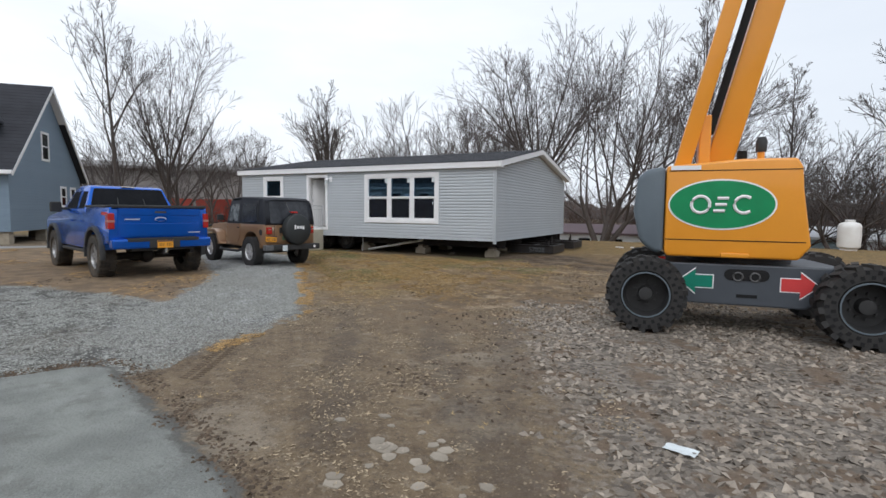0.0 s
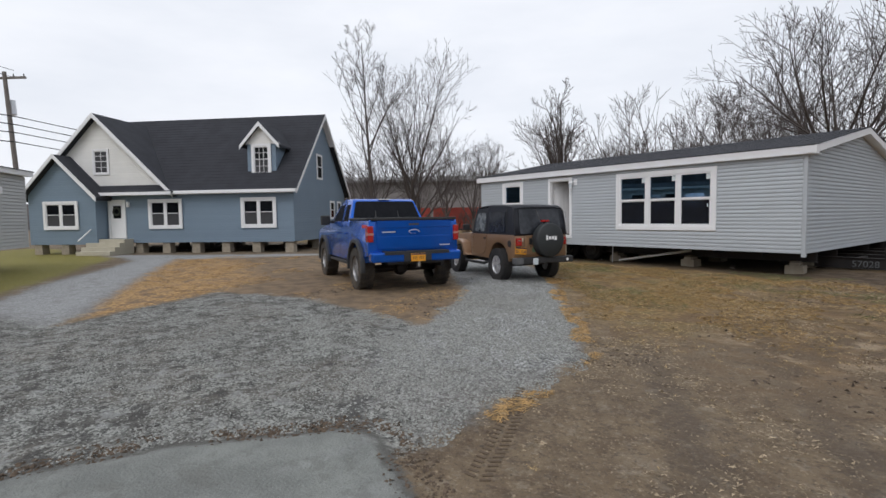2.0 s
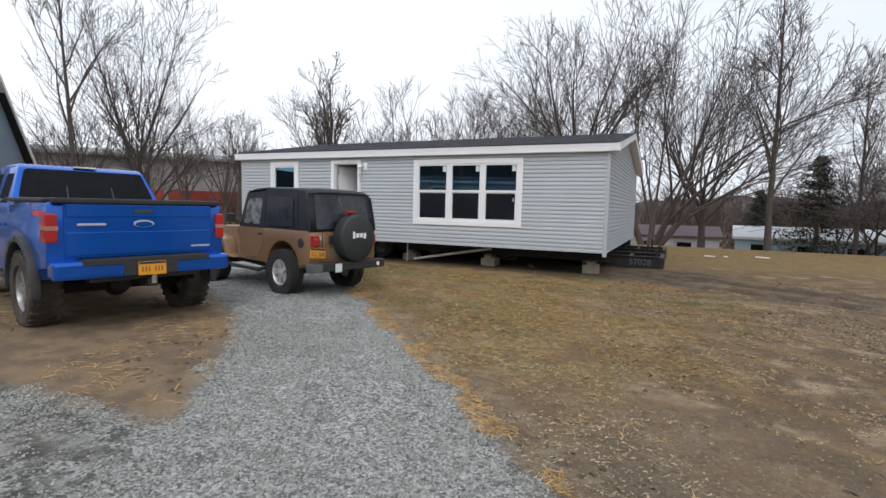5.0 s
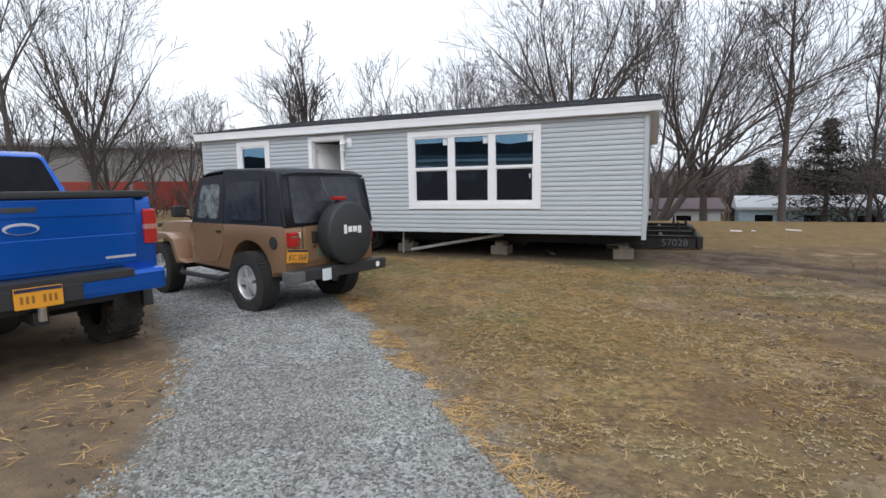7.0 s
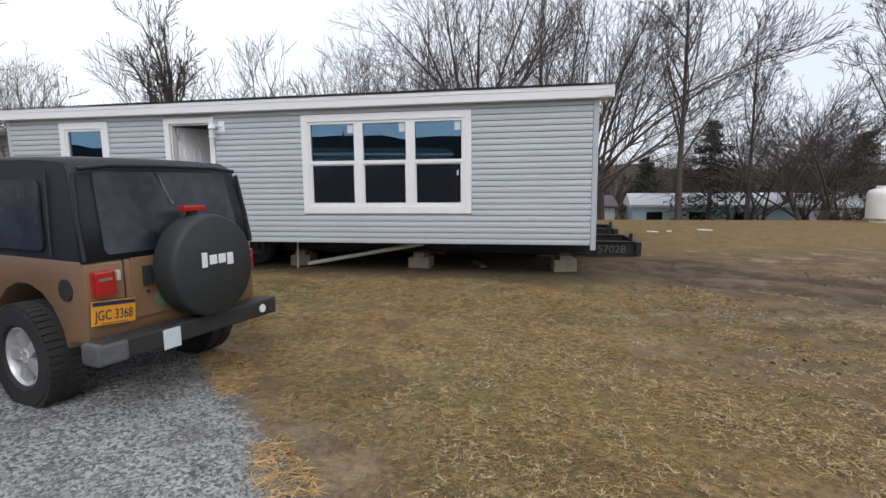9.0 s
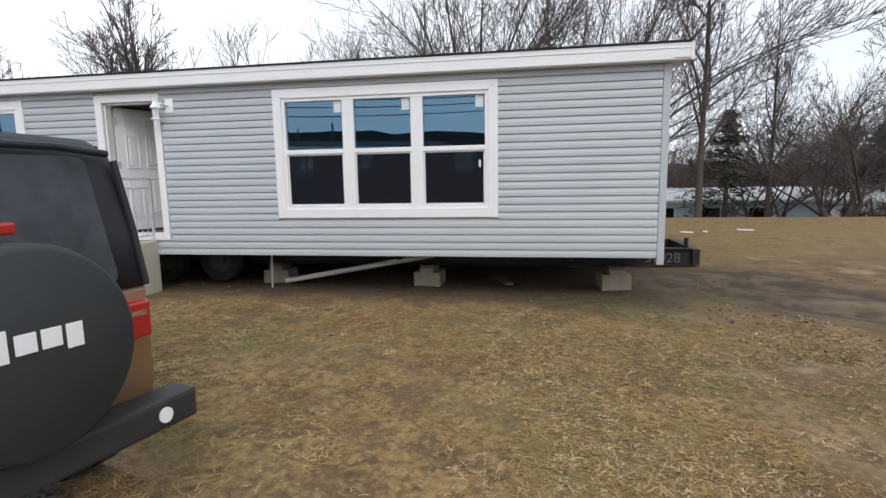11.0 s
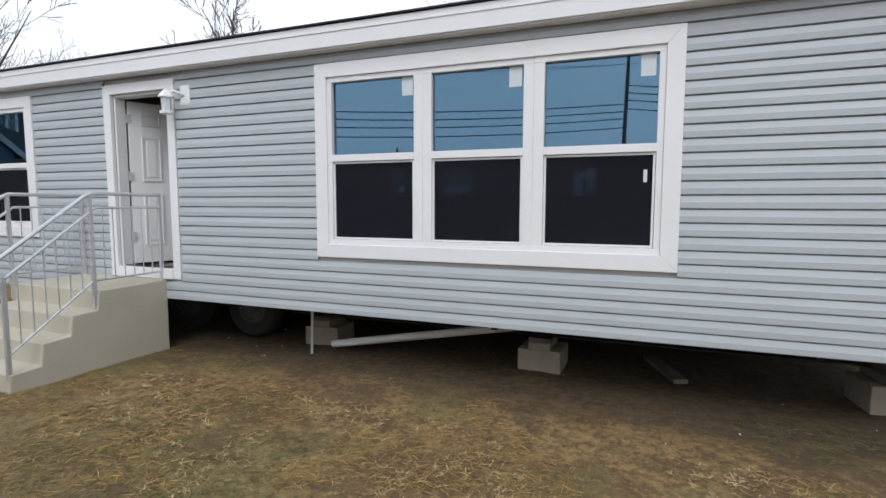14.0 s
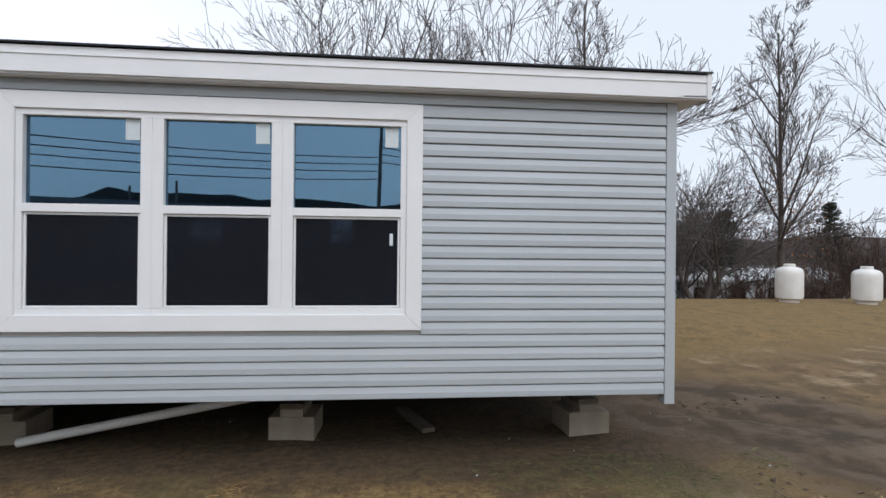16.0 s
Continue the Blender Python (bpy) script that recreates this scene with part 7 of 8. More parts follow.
T_LOW = plant(tree("low bare tree with drooping arched limbs", 6.3, 33.7, seed=61, height=7.0, leader=0.32, limbs=4, first=0.45, fan=0.8, limb_len=0.78, sweep=0.0, bend=0.05, knot=0.05, kids=(9, 6, 2), radius=0.15, stems=3, splay=0.55, pull=(0.04, 0, -0.10), twig=0.009))
T_LAST = plant(tree("tall bare tree holding a few orange leaves", 8.8, 31.9, seed=73, height=12.6, limbs=18, first=0.18, fan=0.62, limb_len=0.36, sweep=0.07, bend=0.03, knot=0.03, kids=(9, 6, 2), radius=0.17, twig=0.009))


T_FAR = [plant(tree("far bare tree", x, y, seed=s, height=h, leader=0.35, limbs=8, first=0.35, fan=sp * 0.65, limb_len=0.66, sweep=0.05, bend=0.03, knot=0.04, kids=(9, 7, 0), radius=0.18, twig=0.013)) for x, y, s, h, sp in ((-46, 36, 81, 9.5, 0.8), (-18, 60, 82, 8.5, 0.95), (18, 58, 83, 8.0, 0.9))]
for t in T_FAR:
    tagged(t, "grey leafless tree in the far wood", group="far wood")


def another(t, x, y, size, turn):
    c = copy_thing(t, pose(x, y, zg(x, y) - 0.1, 0, 0, turn) @ Matrix.Diagonal((size, size, size, 1)))
    return c


rnd = random.Random(77)
# single trees that stand out
for t, x, y, s, tn in ((T_MID, -3.0, 38.5, 1.0, 40), (T_WIDE, -24.5, 20.8, 0.5, 100), (T_FAR[0], -33.5, 19.5, 0.8, 70), (T_FAR[2], -35.0, 24.5, 1.05, 200), (T_KNOB, -28.5, 25.5, 0.72, 140),
                       (T_SLIMR, 4.0, 35.5, 0.85, 60), (T_LOW, 4.6, 37.0, 1.0, 20), (T_WIDE, 17.5, 31.5, 1.0, 20), (T_FAR[0], 25.0, 34.0, 0.9, 250), (T_SLIMR, 22.0, 30.0, 0.9, 10),
                       (T_LOW, 8.5, 38.5, 1.1, 300), (T_FAR[1], -15.5, 41.0, 0.8, 310), (T_FAR[1], 13.5, 44.0, 0.9, 85), (T_FAR[0], -30.5, 45.0, 1.2, 15), (T_FAR[1], -26.2, 46.0, 1.35, 120), (T_FAR[2], -22.5, 48.0, 1.4, 220), (T_FAR[0], -35.0, 42.0, 1.15, 300), (T_FAR[2], -19.0, 50.0, 1.3, 40)):
    another(t, x, y, s, tn)
# far wood all round the back
for k in range(36):
    a = radians(-32 + 148 * k / 35 + rnd.uniform(-1.5, 1.5))
    d = rnd.uniform(58, 92)
    x, y = -6 - d * math.sin(radians(75) - a * 0.98), 6 + d * math.cos(radians(75) - a * 0.98)
    if y < 12 and x < -20:
        continue
    another(rnd.choice(T_FAR), x, y, rnd.uniform(0.75, 1.15), rnd.uniform(0, 360))


# ---- conifers ----
def conifer(x, y, hgt, seed, label):
    r = random.Random(seed)
    t = thing("conifer", label, "tree", x, y, zg(x, y), group="dark conifers")
    bar("trunk", [(0, 0, 0), (0, 0, hgt)], [hgt * 0.025, 0.02], M_BARK, t)
    vs, fs = [], []
    n = int(hgt * 36)
    for i in range(n):
        f = r.random() ** 0.8
        z = hgt * (0.1 + 0.88 * f)
        reach = hgt * 0.42 * (1 - f) ** 0.8 * r.uniform(0.6, 1.15) + 0.12
        a = r.uniform(0, 2 * math.pi)
        d = Vector((math.cos(a), math.sin(a), -0.22 + 0.4 * f))
        for m in range(16):
            q = Vector((0, 0, z)) + d * reach * r.uniform(0.15, 1.05) + Vector((r.gauss(0, 0.1), r.gauss(0, 0.1), r.gauss(0, 0.06)))
            u = Vector((r.gauss(0, 1), r.gauss(0, 1), r.gauss(0, 0.5))).normalized() * r.uniform(0.07, 0.17)
            w = Vector((r.gauss(0, 1), r.gauss(0, 1), r.gauss(0, 1))).normalized() * 0.05
            b = len(vs)
            vs += [tuple(q - u + w), tuple(q - u - w), tuple(q + u)]
            fs.append((b, b + 1, b + 2))
    me = bpy.data.meshes.new("crown")
    me.from_pydata(vs, [], fs)
    me.materials.append(M_NEEDLE)
    ob = new("crown", me)
    ob.parent = t
    return t


for x, y, hh, sd in ((2.6, 37.0, 6.6, 1), (12.0, 40.5, 6.8, 3), (19.5, 41.0, 7.5, 5), (23.5, 39.5, 7.0, 6), (1.0, 46.0, 6.0, 7)):
    conifer(x, y, hh, sd, "dark green-brown conifer beyond the lawn")


# ---- brush: thickets of thin stems ----
def thicket(x, y, w, d, hgt, count, seed, label, material):
    r = random.Random(seed)
    t = thing("brush", label, "bushes", x, y, zg(x, y), r.uniform(-10, 10), kind="stuff")
    br = []
    for i in range(count):
        p = Vector((r.uniform(-w / 2, w / 2), r.uniform(-d / 2, d / 2), -0.1))
        dd = Vector((r.gauss(0, 0.35), r.gauss(0, 0.35), 1)).normalized()
        h = hgt * r.uniform(0.5, 1.1)
        q = [p + dd * h * k / 3 + Vector((r.gauss(0, 0.05), r.gauss(0, 0.05), 0)) * k for k in range(4)]
        br.append((q, [0.03, 0.024, 0.018, 0.01], 3))
        for m in range(7):
            f = r.uniform(0.25, 0.95)
            b0 = p + dd * h * f
            e = (dd + Vector((r.gauss(0, 0.6), r.gauss(0, 0.6), r.gauss(0, 0.3)))).normalized()
            ln = h * 0.35 * r.uniform(0.5, 1.2)
            br.append(([b0, b0 + e * ln * 0.5 + Vector((0, 0, 0.03)), b0 + e * ln], [0.018, 0.014, 0.008], 4))
    branches_mesh("stems", br, material, t, lambda o: True)
    return t


for x, y, w, d, h, n, sd in ((-4, 50, 20, 4, 6.5, 420, 1), (12, 49, 18, 4, 6.5, 420, 2), (24, 38, 16, 5, 5.0, 480, 3), (-40, 29, 16, 4, 2.0, 130, 4), (-29, 30, 10, 3, 3.0, 180, 5), (-48, 17, 12, 4, 2.6, 110, 7), (24.5, 33.5, 8, 3, 3.0, 220, 8), (34, 26, 14, 5, 4.5, 300, 10), (12.5, 37.0, 9, 3, 2.6, 160, 11)):
    thicket(x, y, w, d, h, n, sd, "tangle of leafless reddish-brown brush", M_BRUSH)

# dead leaves left on one tree
lv = random.Random(9)
vs, fs = [], []
for i in range(520):
    q = Vector((lv.gauss(0.3, 0.75), lv.gauss(0, 0.75), 4.2 + lv.gauss(0, 1.1)))
    u = Vector((lv.gauss(0, 1), lv.gauss(0, 1), lv.gauss(0, 1))).normalized() * 0.05
    w = u.cross(Vector((lv.gauss(0, 1), lv.gauss(0, 1), lv.gauss(0, 1)))).normalized() * 0.04
    b = len(vs)
    vs += [tuple(q - u), tuple(q + w), tuple(q + u), tuple(q - w)]
    fs.append((b, b + 1, b + 2, b + 3))
me = bpy.data.meshes.new("dead_leaves")
me.from_pydata(vs, [], fs)
me.materials.append(M_LEAF)
ob = new("dead_leaves", me)
ob.parent = T_LAST


# ---- far buildings ----
def far_hall():
    h = thing("industrial_hall", "long low grey industrial building behind the trees", "building", -62, 44, 0, 52)
    block("wall", -32, 30, 0, 24, 0, 6.9, M_FARW, h)
    for i in range(15):
        block("wall_rib", -31 + 4 * i, -30.7 + 4 * i, -0.15, 0, 0, 6.9, M_FARW, h)
    bm = bmesh.new()
    prism(bm, [(-0.8, 6.9), (12, 8.4), (24.8, 6.9), (24.8, 6.6), (-0.8, 6.6)], "x", -33, 31)
    part("roof", bm, M_FARR, h, "pale grey metal roof")
    return h


far_hall()


def container(x, y, turn, label):
    c = thing("shipping_container", label, "container", x, y, 0, turn, group="red containers")
    block("shell", -6, 6, -1.2, 1.2, 0.1, 2.6, M_REDC, c)
    for i in range(40):
        block("rib", -5.85 + 0.3 * i, -5.72 + 0.3 * i, -1.24, -1.2, 0.2, 2.5, M_REDC, c)
    block("base_rail", -6, 6, -1.22, 1.22, 0.0, 0.1, M_STEEL, c)
    return c


for x, y, tn in ((-46.5, 42.0, 52), (-54.2, 32.3, 52), (-39, 51.5, 52)):
    container(x, y, tn, "rusty red shipping container among the trees")


def trailer(x, y, w, turn, wall, roof_m, label):
    z = zg(x, y)
    t = thing("mobile_home", label, "house", x, y, z, turn, group="trailer park homes")
    block("wall", -w / 2, w / 2, -2, 2, 0.4, 2.7, wall, t)
    bm = bmesh.new()
    prism(bm, [(-2.2, 2.65), (0, 3.3), (2.2, 2.65), (2.2, 2.5), (-2.2, 2.5)], "x", -w / 2 - 0.2, w / 2 + 0.2)
    part("roof", bm, roof_m, t)
    block("skirt", -w / 2, w / 2, -1.95, 1.95, 0, 0.4, M_FARW, t)
    for i in range(int(w / 2.4)):
        x0 = -w / 2 + 0.8 + 2.4 * i
        block("window", x0, x0 + 0.9, -2.04, -2.0, 1.3, 2.2, M_CARGL, t)
        block("window_sill", x0 - 0.06, x0 + 0.96, -2.07, -2.0, 1.22, 1.3, M_PALEW, t)
    return t


for x, y, w, tn, a, b, lb in ((-8.4, 43.0, 13, 3, M_PALEW, M_PURPR, "pale trailer home with maroon roof"), (3.6, 41, 9, -4, M_PALEB, M_PALEW, "pale blue trailer home with dark windows"), (14.0, 41.5, 11, 2, M_PALEW, M_PALEW, "white trailer home with dark windows"),
                             (30, 41.5, 12, -6, M_PALEW, M_FARR, "white trailer home with dark windows"), (39, 36, 13, -30, M_PALEB, M_FARR, "pale blue trailer home with dark windows"), (20.5, 52, 14, 0, M_PALEW, M_FARR, "white trailer home with dark windows"), (44, 30, 14, -50, M_PALEW, M_FARR, "white trailer home with dark windows")):
    trailer(x, y, w, tn, a, b, lb)

# ---- wooded rise across the road, behind the walker ----
def far_rise():
    r = random.Random(3)
    bm = bmesh.new()
    prev = None
    for i in range(81):
        x = -160 + 4 * i
        h = 9.6 + 2.0 * noise.noise((x * 0.03, 3.3, 0)) + 1.4 * noise.noise((x * 0.12, 7.7, 0)) + 0.8 * r.random()
        y = -72 + 6 * noise.noise((x * 0.01, 1.0, 0))
        row = [bm.verts.new((x, y + dy, z)) for dy, z in ((2.5, 0), (1.5, h * 0.6), (0, h), (-12, h * 0.8), (-16, 0))]
        if prev:
            for a in range(4):
                bm.faces.new((prev[a], prev[a + 1], row[a + 1], row[a]))
        prev = row
    return tagged(part("wooded_rise", bm, M_RISE), "dark wooded rise across the road", "hill", kind="structure")


def far_woods():
    """Hazy line of distant woods that closes the view beyond the yard."""
    r = random.Random(8)
    bm = bmesh.new()
    prev = None
    for i in range(181):
        a = radians(-35 + 220 * i / 180)
        h = 4.0 + 2.0 * noise.noise((i * 0.09, 0.3, 2)) + 1.5 * noise.noise((i * 0.4, 5.3, 2)) + 0.9 * r.random()
        row = [bm.verts.new((-6 + d * math.cos(a), 6 + d * math.sin(a), z)) for d, z in ((128, -4), (129, h * 0.6), (130, h), (142, h * 0.7), (150, -4))]
        if prev:
            for k in range(4):
                bm.faces.new((prev[k], prev[k + 1], row[k + 1], row[k]))
        prev = row
    return tagged(part("backdrop", bm, mat("hazy_far_woods", (0.15, 0.135, 0.13), 1.0, 0, (0.10, 0.088, 0.085), 0.12, 1.2, 0.8, 0.0)), "hazy line of distant leafless woods", "woods", kind="structure")


far_woods()
M_RISE = mat("dark_winter_wood", (0.035, 0.035, 0.035), 1.0, 0, (0.06, 0.05, 0.045), 0.15, 1.5, 0.7, 0.0)
far_rise()
block_road = block("road", -200, 200, -26, -18, -0.02, 0.035, mat("road_asphalt", (0.05, 0.05, 0.052), 0.9, 0, (0.07, 0.07, 0.07), 0.5, 30, 0.6, 0.3))
tagged(block_road, "grey asphalt road", "road", kind="structure")


# ---- loose stones, straw and grass ----
def hash_noise(P, s, seed):
    a = np.sin(P[:, 0] * s * 1.7 + seed) + np.sin(P[:, 1] * s * 2.1 + seed * 1.3 + np.sin(P[:, 0] * s * 0.9) * 1.4) + np.sin((P[:, 0] + P[:, 1]) * s * 1.1 + seed * 2.1)
    return a / 3


def sample(n, x0, x1, y0, y1, keep):
    P = np.column_stack([np.random.uniform(x0, x1, n), np.random.uniform(y0, y1, n)])
    return P[keep(P)]


def scatter(name, P, base_v, faces, size, flat, material, label, category, lift=0.0, tilt=0.6, stretch=None):
    """Many loose pieces as one mesh: base shape, jittered, turned and laid on the ground."""
    n, k = len(P), len(base_v)
    Z = ground_z(P)
    B = np.repeat(np.array(base_v, float)[None], n, 0)
    B *= np.random.uniform(0.7, 1.3, (n, k, 1))
    B *= np.random.uniform(*size, (n, 1, 1)) * np.array([1, 1, flat])
    if stretch is not None:
        B[:, :, 0] *= np.random.uniform(*stretch, (n, 1))
    tx = np.random.normal(0, tilt, n)
    c, s = np.cos(tx)[:, None], np.sin(tx)[:, None]
    y, z = B[:, :, 1] * c - B[:, :, 2] * s, B[:, :, 1] * s + B[:, :, 2] * c
    a = np.random.uniform(0, 2 * np.pi, n)[:, None]
    V = np.stack([B[:, :, 0] * np.cos(a) - y * np.sin(a), B[:, :, 0] * np.sin(a) + y * np.cos(a), z], -1)
    V[:, :, 0] += P[:, :1]
    V[:, :, 1] += P[:, 1:]
    V[:, :, 2] += Z[:, None] + lift
    F = (np.array(faces)[None] + (np.arange(n) * k)[:, None, None]).reshape(-1, len(faces[0]))
    me = bpy.data.meshes.new(name)
    me.from_pydata(V.reshape(-1, 3).tolist(), [], F.tolist())
    me.materials.append(material)
    return tagged(new(name, me), label, category, kind="stuff")


OCT_V = [(1, 0, 0), (0, 1, 0), (-1, 0, 0), (0, -1, 0), (0.1, 0.1, 1), (0, 0, -0.6)]
OCT_F = [(0, 1, 4), (1, 2, 4), (2, 3, 4), (3, 0, 4), (1, 0, 5), (2, 1, 5), (3, 2, 5), (0, 3, 5)]
BLADE_V = [(-1, -0.05, 0), (-1, 0.05, 0), (0.1, 0.04, 0.35), (0.1, -0.04, 0.35), (1, 0, 0.3)]
BLADE_F = [(0, 1, 2), (0, 2, 3), (3, 2, 4)]
CHIP_V = [(1, 0.1, -0.5), (0.1, 1, -0.5), (-1, 0, -0.5), (0, -0.9, -0.5), (0.35, 0.25, 0.7), (-0.4, -0.2, 0.75)]
CHIP_F = [(0, 1, 4), (1, 2, 5), (1, 5, 4), (2, 3, 5), (3, 0, 4), (3, 4, 5)]
M_GRAVST = mat("grey_gravel_stone", (0.29, 0.294, 0.272), 0.95, 0, (0.21, 0.212, 0.197), 20, 200, 0.7, 0.0, rand=0.42, island=True)
M_PEBBLE = mat("dull_pebble", (0.24, 0.19, 0.13), 0.95, 0, (0.14, 0.115, 0.086), 20, 200, 0.7, 0.0, rand=0.55, island=True)
M_CRUSH = mat("crushed_tan_stone", (0.29, 0.25, 0.205), 0.9, 0, (0.16, 0.135, 0.11), 20, 200, 0.7, 0.0, rand=0.5, island=True)
M_STRAWB = mat("straw_stalk", (0.52, 0.33, 0.13), 0.8, 0, (0.28, 0.18, 0.08), 10, 100, 0.7, 0.0, rand=0.4, island=True)
M_DEADB = mat("dead_grass_blade", (0.38, 0.245, 0.09), 0.85, 0, (0.21, 0.132, 0.048), 6, 60, 0.7, 0.0, rand=0.45, island=True)
M_GREENB = mat("green_grass_blade", (0.10, 0.13, 0.035), 0.8, 0, (0.14, 0.13, 0.05), 6, 60, 0.7, 0.0, rand=0.4, island=True)
M_CLOD = mat("dark_soil_clod", (0.09, 0.065, 0.045), 0.95, 0, (0.13, 0.095, 0.065), 8, 60, 0.7, 0.3, rand=0.4, island=True)

inside = lambda P, poly, m=0.0: poly_distance(P, poly) + 0.25 * hash_noise(P, 3.0, 1.0) + 0.1 * hash_noise(P, 11.0, 4.0) > m
P = sample(420000, -12.5, -3.8, -1.5, 11.5, lambda P: inside(P, GRAVEL, 0.0) & (poly_distance(P, PAD) < 0) & (np.random.rand(len(P)) < np.clip(1.5 - np.hypot((P[:, 0] + 6.6), (P[:, 1] - 4.2) * 0.8) / 4.4, 0.05, 1) * np.where(inside(P, FRESH, -0.2), np.where(hash_noise(P, 2.0, 3.0) + 0.6 * hash_noise(P, 5.5, 9.0) > -0.3, 1.0, 0.45), np.where(hash_noise(P, 2.4, 6.0) + 0.5 * hash_noise(P, 6.0, 2.0) > 0.0, 0.5, 0.14))))
scatter("loose_gravel", P, CHIP_V, CHIP_F, (0.007, 0.0165), 0.6, M_GRAVST, "loose grey gravel over the drive", "gravel")
P = sample(26000, -3.6, 5, 0.5, 10, lambda P: inside(P, STONES, 0.0) & (hash_noise(P, 2.2, 7.0) > -0.35))
scatter("crushed_stone", P, OCT_V, OCT_F, (0.014, 0.045), 0.45, M_CRUSH, "crushed tan stone spread over the dirt", "stones")
P = sample(34000, -6.4, 2.5, 0.2, 13, lambda P: (poly_distance(P, GRAVEL) < -0.05) & (poly_distance(P, PAD) < -0.02) & (hash_noise(P, 1.3, 2.0) > -0.2) & (np.random.rand(len(P)) < np.where((poly_distance(P, LAWN) > 0) & (poly_distance(P, CHURN) < 0), 0.15, 1)))
scatter("scattered_pebbles", P, CHIP_V, CHIP_F, (0.004, 0.014), 0.6, M_PEBBLE, "pale pebbles pressed into the dirt", "stones")
P = sample(11000, -12, 3, 3, 16.5, lambda P: (poly_distance(P, GRAVEL) < -0.1) & (poly_distance(P, PAD) < 0) & (hash_noise(P, 1.1, 5.0) > 0.15) & ((poly_distance(P, LAWN) < 0.3) | (poly_distance(P, CHURN) > 0)))
scatter("soil_clods", P, OCT_V, OCT_F, (0.008, 0.034), 0.5, M_CLOD, "dark clods of churned soil", "soil")
P = sample(46000, -25, -7, 0.5, 10.5, lambda P: inside(P, STRAW, 0.1) & (hash_noise(P, 1.6, 3.0) + 0.5 * hash_noise(P, 5, 1.0) > np.where(poly_distance(P, GOLD) > -0.4, -0.1, np.where((P[:, 0] > -10.6) & (P[:, 0] + P[:, 1] > -4.3), -0.15, 0.45))))
scatter("straw_litter", P, BLADE_V, BLADE_F, (0.03, 0.08), 0.35, M_STRAWB, "golden straw strewn over soil", "straw", 0.004, 0.5)
edge_straw = lambda P: (np.abs(poly_distance(P, GRAVEL)) < 0.2 + 0.16 * hash_noise(P, 2.3, 8.0)) & (hash_noise(P, 3.0, 6.0) + 0.5 * hash_noise(P, 8, 2) > 0.22)
P = sample(120000, -10.5, -4.4, 3.4, 10.8, lambda P: edge_straw(P) & (poly_distance(P, GRAVEL) < 0.12) & (P[:, 0] + 0.93 * P[:, 1] > -1.5))
scatter("straw_fringe", P, BLADE_V, BLADE_F, (0.025, 0.065), 0.4, M_STRAWB, "golden straw along the edge of the drive", "straw", 0.006, 0.5)
P = sample(150000, -15.5, -3.5, 7.0, 15.4, lambda P: (poly_distance(P, LAWN) > 0.5 * hash_noise(P, 2, 2) + np.random.normal(-0.3, 0.7, len(P))) & (poly_distance(P, GRAVEL) < -0.1) & (hash_noise(P, 1.7, 9.0) + 0.6 * hash_noise(P, 6, 3.0) + 0.7 * hash_noise(P, 0.8, 17.0) > -0.1) & (P[:, 1] < 14.25 + 0.5 * hash_noise(P, 2, 1)))
scatter("dead_grass", P, BLADE_V, BLADE_F, (0.018, 0.05), 0.6, M_DEADB, "flattened dead grass on the lawn", "grass", 0.003, 0.7)
P = sample(60000, -15.5, -3.5, 8.5, 15.0, lambda P: (poly_distance(P, LAWN) > 0.3) & (poly_distance(P, GRAVEL) < -0.2) & (hash_noise(P, 0.9, 12.0) + 0.5 * hash_noise(P, 3.3, 5.0) > 0.2))
scatter("green_grass", P, BLADE_V, BLADE_F, (0.015, 0.04), 0.9, M_GREENB, "sparse green blades in the dead lawn", "grass", 0.004, 0.9)

def tuft_shape(blades, seed):
    """A flattened tuft: blades that fan out from one root."""
    r = random.Random(seed)
    vs, fs = [], []
    for k in range(blades):
        a, ln, up = 6.28 * k / blades + r.uniform(-0.5, 0.5), r.uniform(0.6, 1.1), r.uniform(0.1, 0.45)
        d, w, b = Vector((math.cos(a), math.sin(a), 0)), Vector((-math.sin(a), math.cos(a), 0)) * 0.05, len(vs)
        vs += [tuple(-w), tuple(w), tuple(d * ln * 0.6 + w * 0.8 + Vector((0, 0, up))), tuple(d * ln * 0.6 - w * 0.8 + Vector((0, 0, up))), tuple(d * ln + Vector((0, 0, up * 0.7)))]
        fs += [(b, b + 1, b + 2), (b, b + 2, b + 3), (b + 3, b + 2, b + 4)]
    return vs, fs


TUFT_V, TUFT_F = tuft_shape(7, 4)
M_TUFT = mat("bleached_grass_tuft", (0.44, 0.32, 0.16), 0.85, 0, (0.29, 0.205, 0.095), 6, 60, 0.7, 0.0, rand=0.4, island=True)
P = sample(21000, -15.5, -3.2, 6.6, 15.0, lambda P: (poly_distance(P, LAWN) > 0.1) & (poly_distance(P, GRAVEL) < -0.1) & (hash_noise(P, 2.6, 4.0) + 0.7 * hash_noise(P, 7.0, 8.0) + 0.8 * hash_noise(P, 0.8, 17.0) > 0.2) & (P[:, 1] < 14.2))
P = np.vstack([P, sample(26000, -7.5, 1.5, 2.0, 13.0, lambda P: (poly_distance(P, GRAVEL) < -0.05) & (poly_distance(P, PAD) < -0.05) & (poly_distance(P, STONES) < 0.2) & (np.random.rand(len(P)) < np.clip(0.5 + 0.25 * poly_distance(P, LAWN), 0.03, 0.5)) & (hash_noise(P, 2.1, 14.0) + 0.7 * hash_noise(P, 6.0, 3.0) > 0.0))])
